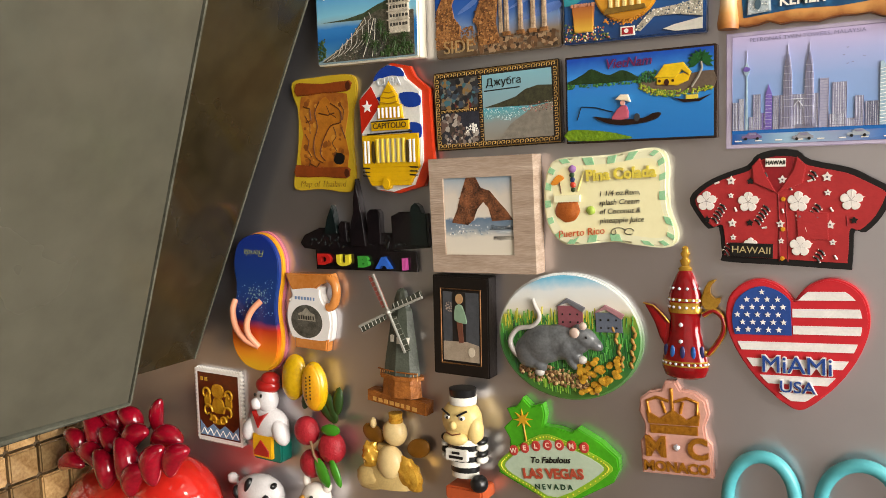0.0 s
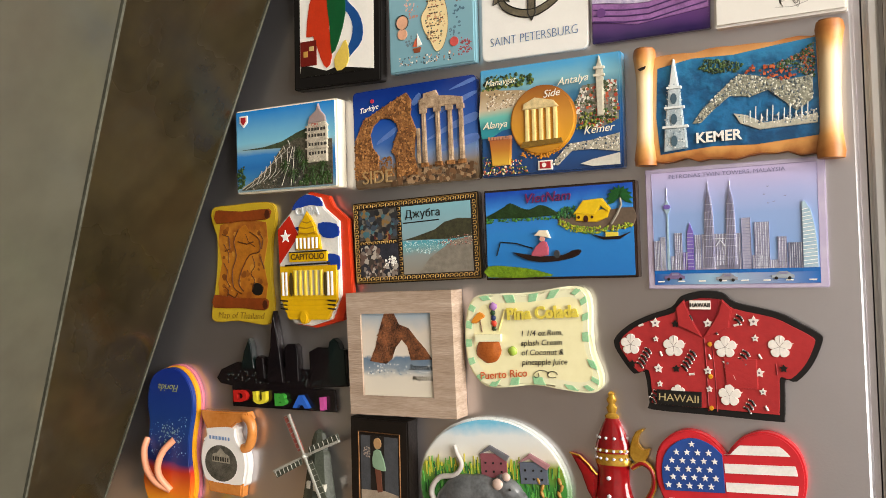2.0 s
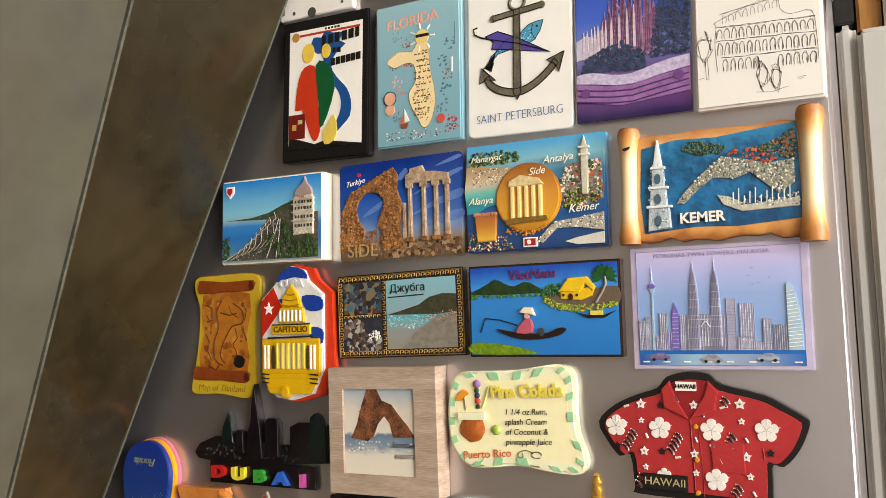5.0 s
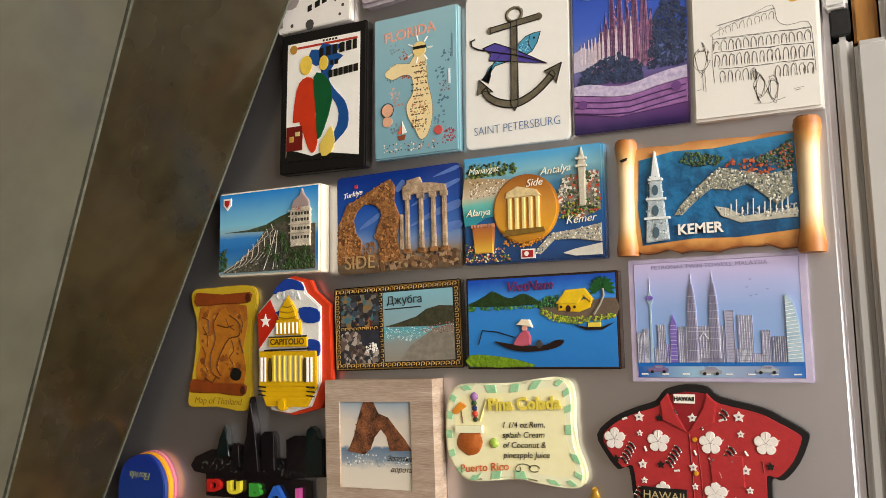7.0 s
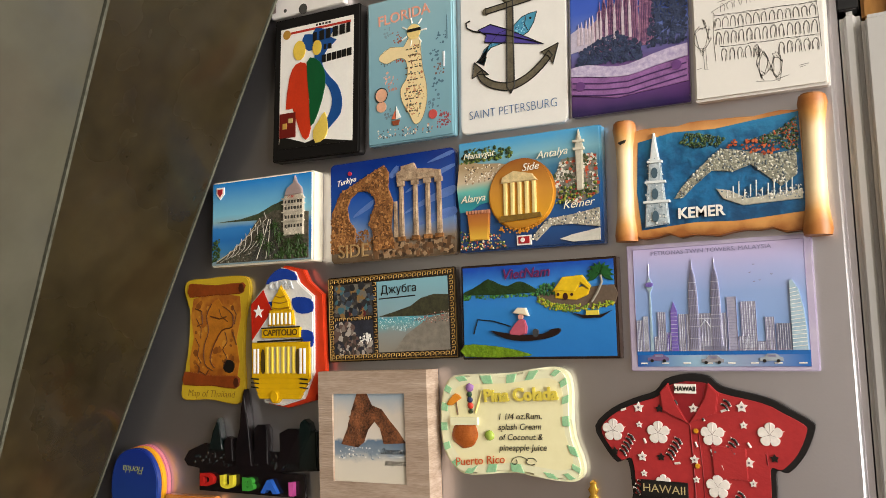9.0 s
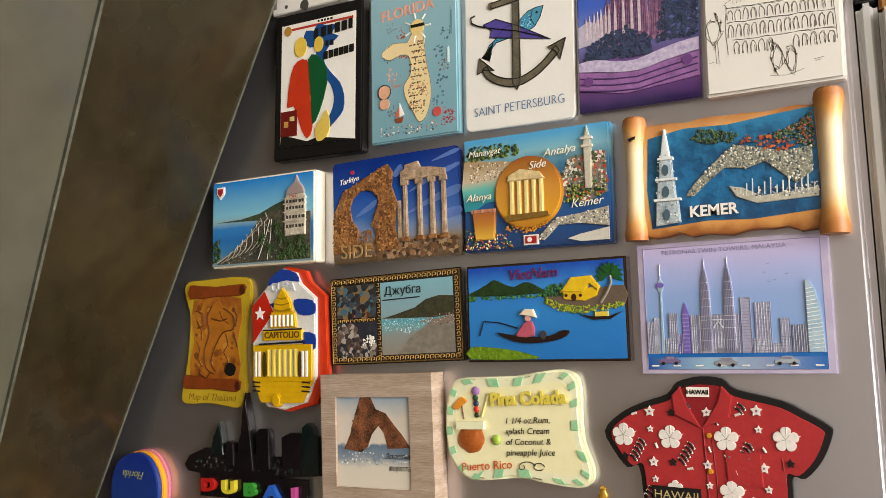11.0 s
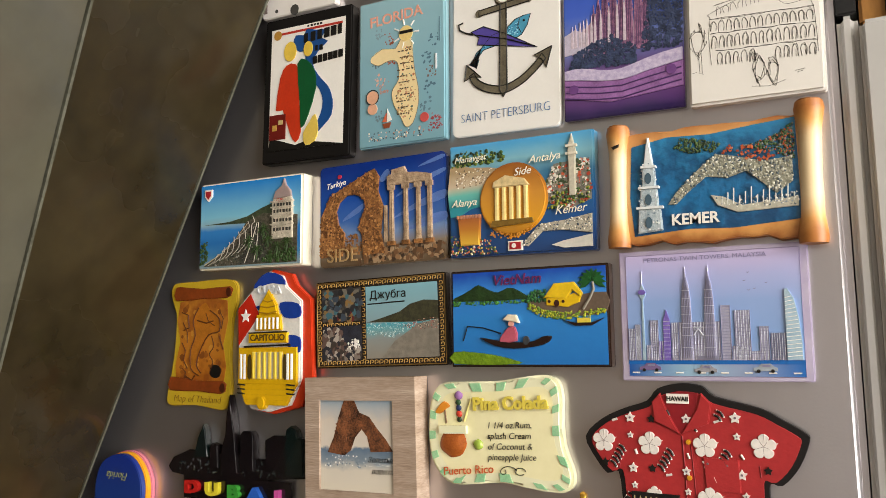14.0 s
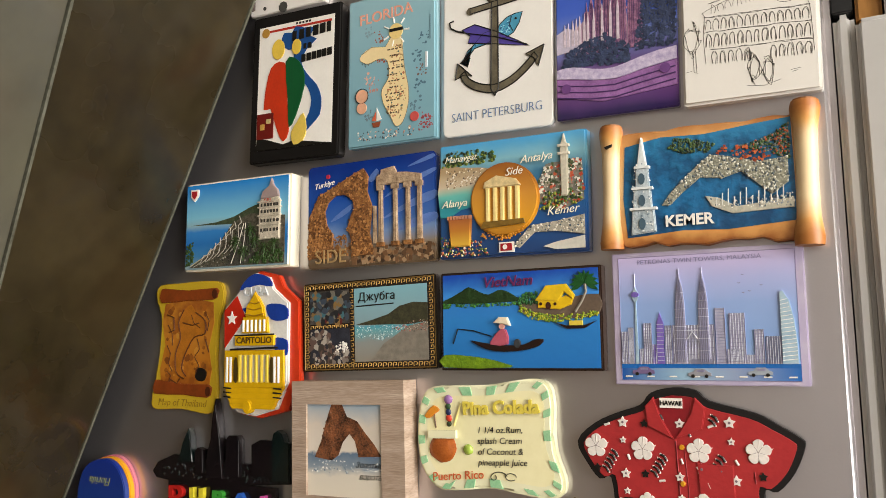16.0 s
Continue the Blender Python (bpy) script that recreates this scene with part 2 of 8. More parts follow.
# ---- the fridge: body with the magnets, gasket, doors ----
EDGE = 0.0320
fridge = tagged(new("fridge"), "silver-grey fridge, its side covered with souvenir magnets", "fridge")
smooth(part("body", box(WALL_X + 0.004, EDGE, 0.0, 0.68, 0.02, 1.98, 0.004, 3), FRIDGE, fridge))
part("plinth", box(WALL_X + 0.03, EDGE - 0.02, 0.02, 0.66, 0.0, 0.02), BLACK, fridge)
DOOR_TOP = 1.6615
door = smooth(part("door", box(EDGE + 0.0185, 0.098, 0.0, 0.68, 0.08, 1.97, 0.0030, 3), FRIDGE_EDGE, fridge, "silver-grey fridge door"))
smooth(part("liner", box(EDGE + 0.0083, EDGE + 0.0218, -0.0022, 0.0500, 0.082, DOOR_TOP + 0.0022, 0.0022, 3), DOOR_GREY, door, "grey plastic door liner"))
part("gasket", box(EDGE + 0.0004, EDGE + 0.0083, 0.014, 0.65, 0.086, DOOR_TOP - 0.006, 0.001, 2), GASKET, door, "dark rubber door gasket")
smooth(part("gasket_lip", box(EDGE + 0.0006, EDGE + 0.0081, 0.0004, 0.0137, 0.084, DOOR_TOP + 0.0060, 0.0026, 3), DOOR_GREY, door, "grey folded gasket lip"))
smooth(part("hinge_cover", box(EDGE - 0.0018, EDGE + 0.0074, -0.0016, 0.05, DOOR_TOP + 0.0175, 1.97, 0.0014, 3), FRIDGE_EDGE, fridge, "pale grey hinge cover"))
part("hinge", box(EDGE + 0.0003, EDGE + 0.0078, 0.0012, 0.05, DOOR_TOP + 0.0062, DOOR_TOP + 0.0174, 0.0006), BLACK, fridge, "black hinge behind the door's corner")
# added black filler that draws the shade deep between body and door
part("shadow_gap_strip", box(EDGE + 0.0005, EDGE + 0.0184, 0.052, 0.66, DOOR_TOP - 0.005, 1.97), BLACK, fridge, "black strip standing in for the shaded gap behind the hinge")

# ---- the slanted hood: rear panel, front glass, body ----
hood = tagged(new("range_hood"), "slanted range hood with smoked glass panels beside the fridge", "range hood")


def slanted(x0, z0, x1, z1, ya, yb, thick, bevel, flare=0.0, rise=0.0):
    """A plate that leans out from (x0, z0) to (x1, z1), between ya and yb, with its thickness behind it; flare: how far its yb edge comes forward at the top; rise: how far its lower edge climbs towards ya."""
    d = Vector((x1 - x0, 0, z1 - z0))
    back = Vector((-d.z, 0, d.x)).normalized() * thick
    b = bmesh.new()
    ring = [Vector((x0, 0, z0)), Vector((x1, 0, z1)), Vector((x1, 0, z1)) + back, Vector((x0, 0, z0)) + back]
    lean = (0, -flare, -flare, 0)
    lo = [b.verts.new(p + Vector((0, ya + (k if yb - ya < 0.01 else 0), 0))) for p, k in zip(ring, lean)]
    hi = [b.verts.new(p + Vector((0, yb + k, 0))) for p, k in zip(ring, lean)]
    for v in (lo[0], lo[3]):
        v.co += d.normalized() * rise
    b.faces.new(lo)
    b.faces.new(hi[::-1])
    for k in range(4):
        b.faces.new((lo[k], hi[k], hi[(k + 1) % 4], lo[(k + 1) % 4]))
    if bevel:
        bmesh.ops.bevel(b, geom=b.edges[:], offset=bevel, segments=2, affect="EDGES")
    return b


REAR = (-0.4143, 1.3960, -0.0949, 2.02)
GLASS = (-0.3606, 1.3972, -0.0563, 2.02)
rear = part("rear_panel", slanted(*REAR, -0.64, -0.0135, 0.006, 0.001), HOOD_REAR, hood, "smoked brown rear glass panel")
part("edge_strip", slanted(*REAR, -0.0133, -0.0120, 0.0055, 0.0), HOOD_EDGE, rear, "pale polished glass edge")
FLARE = 0.10 * (2.02 - 1.3972)
RISE = 0.020
front = part("front_panel", slanted(*GLASS, -0.53, -0.1097 - 0.0015, 0.008, 0.0015, FLARE, RISE), HOOD_FRONT, hood, "olive-grey front glass panel")
part("edge_strip", slanted(*GLASS, -0.1097 - 0.0012, -0.1097, 0.0075, 0.0, FLARE), HOOD_EDGE, front, "pale polished glass edge")
part("edge_strip", slanted(-0.3606 - 0.0004, 1.3972 - 0.0012, -0.3606 + 0.0001, 1.3972 - 0.0002, -0.53, -0.1097 - 0.0005, 0.0078, 0.0, 0.0, RISE), HOOD_EDGE, front, "pale polished glass edge")
bm = bmesh.new()
sides = [[bm.verts.new((x, y, z)) for x, z in ((WALL_X + 0.001, 1.405), (-0.4217, 1.405), (-0.1069, 2.02), (WALL_X + 0.001, 2.02))] for y in (-0.63, -0.03)]
bm.faces.new(sides[0])
bm.faces.new(sides[1][::-1])
for k in range(4):
    bm.faces.new((sides[0][k], sides[1][k], sides[1][(k + 1) % 4], sides[0][(k + 1) % 4]))
part("body", bm, HOOD_BODY, hood)
for y in (-0.2, -0.46):
    part("bracket", tube([(-0.3651, y, 1.50), (-0.3213, y, 1.49)], 0.006), HOOD_BODY, front)


# ---- things on the fridge ----
def C(code):
    """Linear colour from a hex code."""
    out = []
    for k in (0, 2, 4):
        s = int(code[k:k + 2], 16) / 255
        out.append(s / 12.92 if s <= 0.04045 else ((s + 0.055) / 1.055) ** 2.4)
    return tuple(out)


PAINTS = {}


def paint(code, rough=0.35, metal=0.0, vary=0.8, bump=0.0, coat=0.0, scale=120.0):
    """A colour of enamel, print or resin, made once."""
    key = (code, rough, metal, vary, bump, coat, scale)
    if key not in PAINTS:
        c = C(code)
        PAINTS[key] = mat("paint_" + code, c, rough, metal, tuple(x * vary for x in c), scale, 0.9, bump, 700, coat)
    return PAINTS[key]


def inside(p, poly):
    x, y = p
    hit = False
    for (x0, y0), (x1, y1) in zip(poly, poly[1:] + poly[:1]):
        if (y0 > y) != (y1 > y) and x < (x1 - x0) * (y - y0) / (y1 - y0) + x0:
            hit = not hit
    return hit


class Magnet:
    """A magnet of width w, height h and depth d, with parts placed in fractions (u to the right, v up) of its face."""

    def __init__(self, name, x, z, w, h, d, label, category="fridge magnet", turn=0.0):
        self.w, self.h, self.d, self.count = w, h, d, 0
        self.ob = thing(name, x, z, label, category, turn)

    def at(self, u, v):
        return (u - 0.5) * self.w, (v - 0.5) * self.h

    def pts(self, p):
        return [self.at(*q) for q in p]

    def body(self, material, r=0.002, bevel=0.0006, d=None, name="body"):
        return smooth(part(name, prism(rounded(self.w, self.h, r), 0.0002, d or self.d, bevel), material, self.ob), 30)

    def shape(self, name, p, material, lift=0.0003, sink=0.0004, bevel=0.0, soft=0, parent=None, label="", base=None):
        """A raised piece with the outline p; soft: rounded outline through p."""
        base = self.d if base is None else base
        self.count += 1
        lift += 0.000007 * (self.count % 24)
        q = self.pts(p)
        if soft:
            q = curve_through(q, soft)
        return smooth(part(name, prism(q, base - sink, base + lift, bevel), material, parent or self.ob, label), 35)

    def rect(self, name, u0, v0, u1, v1, material, lift=0.0003, bevel=0.0, **more):
        return self.shape(name, [(u0, v0), (u1, v0), (u1, v1), (u0, v1)], material, lift, bevel=bevel, **more)

    def disc(self, name, u, v, r, material, lift=0.0003, n=16, rz=None, bevel=0.0, label="", base=None):
        cx, cz = self.at(u, v)
        self.count += 1
        base = (self.d if base is None else base) + 0.000007 * (self.count % 24)
        q = [(cx + r * math.cos(2 * math.pi * k / n), cz + (rz or r) * math.sin(2 * math.pi * k / n)) for k in range(n)]
        return smooth(part(name, prism(q, base - 0.0004, base + lift, bevel), material, self.ob, label), 35)

    def line(self, name, p, r, material, lift=0.0, closed=False, flat=0.4, parent=None, label=""):
        """A drawn or moulded line through p."""
        q = [(a, -(self.d + lift), b) for a, b in self.pts(p)]
        if closed:
            q.append(q[0])
        return smooth(part(name, tube(q, r, sides=6), material, parent or self.ob, label), 60)

    def strokes(self, name, lines, r, material, lift=0.0, label=""):
        """Several drawn lines that make one motif."""
        bm = None
        for p in lines:
            q = [(a, -(self.d + lift), b) for a, b in self.pts(p)]
            bm = tube(bend(q, 3) if len(q) > 4 else q, r, bm, sides=5)
        return tagged(part(name, bm, material, self.ob, label), kind="stuff")

    def scatter(self, name, n, region, sizes, material, lift=0.0, seed=1, squash=0.6, tall=1.0, box_like=False, label=""):
        """Many small uneven lumps inside an outline, as cast relief has."""
        rnd = random.Random(seed)
        us, vs = [q[0] for q in region], [q[1] for q in region]
        bm = bmesh.new()
        made = 0
        n, sizes = int(n * 2.4), (sizes[0] * 0.6, sizes[1] * 0.62)
        squash *= 0.65
        for _ in range(n * 12):
            u, v = rnd.uniform(min(us), max(us)), rnd.uniform(min(vs), max(vs))
            if made >= n:
                break
            if not inside((u, v), region):
                continue
            x, z = self.at(u, v)
            s = rnd.uniform(*sizes)
            m = Matrix.Translation((x, -(self.d + lift), z)) @ Matrix.Rotation(rnd.uniform(-0.6, 0.6), 4, "Y") @ Matrix.Diagonal((s * rnd.uniform(0.7, 1.3), s * squash, s * tall * rnd.uniform(0.7, 1.3), 1))
            if box_like:
                bmesh.ops.create_cube(bm, size=1.6, matrix=m)
            else:
                bmesh.ops.create_icosphere(bm, subdivisions=1, radius=1, matrix=m)
            made += 1
        ob = part(name, bm, material, self.ob, label)
        tagged(ob, kind="stuff")
        return ob if box_like else smooth(ob, 80)

    def letter(self, name, body, size, u, v, material, lift=0.0003, **more):
        x, z = self.at(u, v)
        return text(name, body, size, x, z, self.d + lift, material, self.ob, **more)

    def bars(self, name, u0, u1, v, height, n, material, lift=0.0002, seed=3, slope=0.0):
        """Plain bars for writing that cannot be read."""
        rnd = random.Random(seed)
        bm, u = None, u0
        step = (u1 - u0) / n
        for k in range(n):
            wide = step * rnd.uniform(0.5, 0.85)
            z = v + slope * (u - u0)
            q = self.pts([(u, z - height / 2), (u + wide, z - height / 2 + slope * wide), (u + wide, z + height / 2 + slope * wide), (u, z + height / 2)])
            bm = prism(q, self.d - 0.0002, self.d + lift, bm=bm)
            u += step
        return tagged(part(name, bm, material, self.ob), kind="stuff")


def bend(pts, per=5):
    """An open smooth path through 3D points."""
    out, n = [], len(pts)
    for i in range(n - 1):
        p0, p1, p2, p3 = (Vector(pts[min(max(i + k - 1, 0), n - 1)]) for k in range(4))
        for j in range(per):
            t = j / per
            out.append(tuple(0.5 * ((2 * p1) + (p2 - p0) * t + (2 * p0 - 5 * p1 + 4 * p2 - p3) * t * t + (3 * p1 - p0 - 3 * p2 + p3) * t ** 3)))
    return out + [tuple(pts[-1])]


WHITE, INK = paint("f0ece4", 0.3, vary=0.93), paint("15130f", 0.5)
CREAM = paint("efe8d2", 0.3, vary=0.93)
GOLD = mat("gilt_paint", C("e2b448"), 0.26, 0.35, C("b07c20"), 160, 0.9)


def ribbon(path, half):
    """The outline of a band along a path."""
    left, right = [], []
    for i, p in enumerate(path):
        a, b = path[max(i - 1, 0)], path[min(i + 1, len(path) - 1)]
        d = Vector((b[0] - a[0], b[1] - a[1])).normalized()
        left.append((p[0] - d.y * half, p[1] + d.x * half))
        right.append((p[0] + d.y * half, p[1] - d.x * half))
    return left + right[::-1]


def star(n, r, k, cx, cz, turn=90):
    """Outline of a star with n points."""
    return [(cx + (r if j % 2 == 0 else r * k) * math.cos(radians(turn + 180 * j / n)), cz + (r if j % 2 == 0 else r * k) * math.sin(radians(turn + 180 * j / n))) for j in range(2 * n)]


def comic_card():
    m = Magnet("framed_comic_magnet", -0.2217, 1.6813, 0.0582, 0.0806, 0.0062, "black-framed magnet with a bright flat comic-style print", turn=-1.9)
    m.body(paint("141211", 0.45), 0.0015, 0.0008)
    m.rect("picture", 0.08, 0.085, 0.93, 0.925, WHITE, 0.0001)
    m.shape("blue_river_map", [(0.34, 0.79), (0.37, 0.86), (0.46, 0.85), (0.50, 0.89), (0.60, 0.87), (0.72, 0.86), (0.66, 0.81), (0.74, 0.78), (0.64, 0.73), (0.58, 0.66), (0.60, 0.60), (0.68, 0.53), (0.76, 0.47), (0.81, 0.38), (0.80, 0.28), (0.72, 0.22), (0.62, 0.16), (0.54, 0.10), (0.53, 0.15), (0.62, 0.23), (0.68, 0.30), (0.70, 0.38), (0.66, 0.46), (0.58, 0.53), (0.51, 0.60), (0.49, 0.68), (0.48, 0.74), (0.42, 0.74)], paint("1f4f8f", 0.3), 0.0003, soft=2)
    m.shape("red_patch", [(0.16, 0.36), (0.2, 0.58), (0.27, 0.66), (0.38, 0.66), (0.44, 0.56), (0.43, 0.40), (0.46, 0.20), (0.40, 0.13), (0.33, 0.2), (0.24, 0.36)], paint("c8391b", 0.3), 0.0004, soft=2)
    m.shape("green_patch", [(0.40, 0.66), (0.50, 0.68), (0.60, 0.60), (0.62, 0.48), (0.54, 0.30), (0.46, 0.22), (0.44, 0.40)], paint("14552e", 0.3), 0.0005, soft=2)
    m.disc("yellow_patch", 0.31, 0.755, 0.0042, paint("e7c44d", 0.3), 0.0005, rz=0.0055)
    m.disc("yellow_patch", 0.52, 0.75, 0.0030, paint("e7c44d", 0.3), 0.0006, rz=0.0042)
    m.shape("yellow_patch", [(0.52, 0.10), (0.49, 0.18), (0.56, 0.25), (0.62, 0.30), (0.66, 0.20), (0.62, 0.12)], paint("e5c65a", 0.3), 0.0006, soft=2)
    m.rect("suitcase", 0.09, 0.16, 0.28, 0.33, paint("6d1b14", 0.4), 0.0005)
    m.rect("suitcase_label", 0.13, 0.22, 0.18, 0.26, paint("c69b4a", 0.4), 0.0007)
    m.rect("suitcase_label", 0.20, 0.26, 0.25, 0.29, paint("c9b47a", 0.4), 0.0007)
    m.shape("black_ground", [(0.08, 0.085), (0.93, 0.085), (0.70, 0.11), (0.52, 0.13), (0.40, 0.11), (0.22, 0.15), (0.10, 0.17)], INK, 0.0004)
    m.rect("red_rule", 0.20, 0.880, 0.90, 0.895, paint("b8321f", 0.4), 0.0002)
    m.disc("emblem", 0.155, 0.882, 0.0026, paint("b98a3a", 0.4), 0.0003)
    m.bars("title_bar", 0.47, 0.93, 0.825, 0.065, 6, INK, 0.0006, slope=0.05)
    m.bars("title_bar", 0.60, 0.70, 0.745, 0.035, 2, INK, 0.0006)
    m.bars("title_bar", 0.58, 0.92, 0.665, 0.050, 6, INK, 0.0006, 5, slope=0.05)
    m.bars("small_bars", 0.5, 0.68, 0.91, 0.014, 5, INK)


def state_map_card():
    m = Magnet("map_magnet", -0.1633, 1.6804, 0.0507, 0.0765, 0.0045, "pale blue magnet with a peach picture map and the word Florida", turn=-0.8)
    m.body(blend("sea_blue_print", [(0.0, C("7aa5b2")), (0.5, C("84aebb")), (1.0, C("92b8c2"))], -0.037, 0.037, rough=0.22, wobble=0.3, coat=0.3), 0.0012, 0.0008)
    peach = paint("efd9a5", 0.35, vary=0.9)
    m.shape("map", [(0.16, 0.62), (0.28, 0.66), (0.44, 0.645), (0.50, 0.70), (0.62, 0.70), (0.64, 0.60), (0.66, 0.48), (0.70, 0.36), (0.70, 0.24), (0.64, 0.13), (0.56, 0.11), (0.50, 0.18), (0.42, 0.27), (0.40, 0.36), (0.48, 0.44), (0.46, 0.55), (0.36, 0.57), (0.24, 0.55), (0.15, 0.58)], peach, 0.0002, soft=2)
    m.letter("title", "FLORIDA", 0.0076, 0.44, 0.862, paint("e6a68e", 0.4), 0.0001, depth=0.0002, turn=3, bold=0.00012, width=1.02)
    m.disc("sun", 0.56, 0.735, 0.0040, paint("f0d48a", 0.4), 0.0004)
    m.strokes("sun_rays", [[(0.56 + 0.09 * math.cos(a), 0.735 + 0.06 * math.sin(a)), (0.56 + 0.15 * math.cos(a), 0.735 + 0.10 * math.sin(a))] for a in (radians(k * 51) for k in range(7))], 0.00045, WHITE)
    m.rect("sunglasses", 0.49, 0.735, 0.64, 0.755, INK, 0.0006)
    rnd = random.Random(4)
    for k in range(11):
        v = 0.20 + 0.042 * k
        m.bars("place_bars", 0.45 + 0.05 * rnd.random(), 0.58 + 0.10 * rnd.random(), v, 0.008, 4, paint("5a4a35", 0.5), 0.0003, k)
    m.strokes("map_outline", [[(0.16, 0.62), (0.28, 0.66), (0.44, 0.645), (0.50, 0.70)], [(0.62, 0.70), (0.64, 0.60), (0.66, 0.48), (0.70, 0.36), (0.70, 0.24), (0.64, 0.13), (0.56, 0.11), (0.50, 0.18), (0.42, 0.27), (0.40, 0.36), (0.48, 0.44), (0.46, 0.55), (0.36, 0.57), (0.24, 0.55), (0.15, 0.58)]], 0.00013, paint("7a6a50", 0.5), 0.0002)
    m.scatter("map_drawing", 60, [(0.46, 0.20), (0.44, 0.32), (0.52, 0.46), (0.50, 0.62), (0.62, 0.66), (0.68, 0.30), (0.60, 0.14)], (0.0005, 0.0012), island("drawing_colours", [C("7a5a3c"), C("b06a4a"), C("5a6a5c"), C("a88a5a"), C("c89a70")]), 0.0002, 19, 0.06)
    for u, v, code in ((0.30, 0.62, "8a5a44"), (0.22, 0.58, "5a7078"), (0.30, 0.40, "c08a78"), (0.84, 0.45, "7a6258"), (0.78, 0.24, "5a7a88"), (0.86, 0.66, "4d6f80"), (0.24, 0.20, "6a8088"), (0.24, 0.76, "7d98a0"), (0.26, 0.45, "e8b49a"), (0.80, 0.55, "4d6f80"), (0.82, 0.35, "4d6f80"), (0.36, 0.72, "a0573a"), (0.40, 0.58, "b4532e")):
        m.scatter("little_drawing", 6, [(u - 0.06, v - 0.04), (u + 0.06, v - 0.04), (u + 0.06, v + 0.04), (u - 0.06, v + 0.04)], (0.0006, 0.0012), paint(code, 0.5), 0, k + int(u * 100), 0.06)
    m.disc("orange_fruit", 0.17, 0.34, 0.0034, paint("e6b08f", 0.4), 0.0004)
    m.disc("orange_fruit", 0.17, 0.26, 0.0029, paint("e6b08f", 0.4), 0.0005)
    m.strokes("fruit_outline", [[(0.17 + 0.075 * math.cos(radians(k * 30)), 0.34 + 0.05 * math.sin(radians(k * 30))) for k in range(13)]], 0.0002, INK, 0.0004)
    m.shape("sailboat", [(0.29, 0.15), (0.39, 0.155), (0.37, 0.12), (0.31, 0.12)], paint("8c4a2e", 0.4), 0.0004)
    m.shape("sail", [(0.345, 0.16), (0.345, 0.25), (0.40, 0.17)], WHITE, 0.0004)
    m.shape("sail", [(0.335, 0.16), (0.335, 0.22), (0.29, 0.165)], paint("d66b4a", 0.4), 0.0004)
    m.disc("compass", 0.77, 0.155, 0.0024, paint("c75550", 0.4), 0.0004)
    m.scatter("coral", 26, [(0.80, 0.06), (0.96, 0.06), (0.96, 0.17), (0.86, 0.19)], (0.0005, 0.0009), paint("9c4a4f", 0.5), 0, 8, 0.4)
    m.scatter("sea_shells", 34, [(0.12, 0.04), (0.78, 0.04), (0.78, 0.10), (0.12, 0.10)], (0.0005, 0.001), island("shell_colours", [C("39505c"), C("d9d2c0"), C("b98a70"), C("2c3b44")]), 0, 9, 0.3)
    m.rect("thermometer", 0.89, 0.46, 0.91, 0.56, paint("d9dde0", 0.4), 0.0003)
    m.bars("side_bar", 0.935, 0.955, 0.72, 0.16, 1, paint("6a8f9c", 0.5))


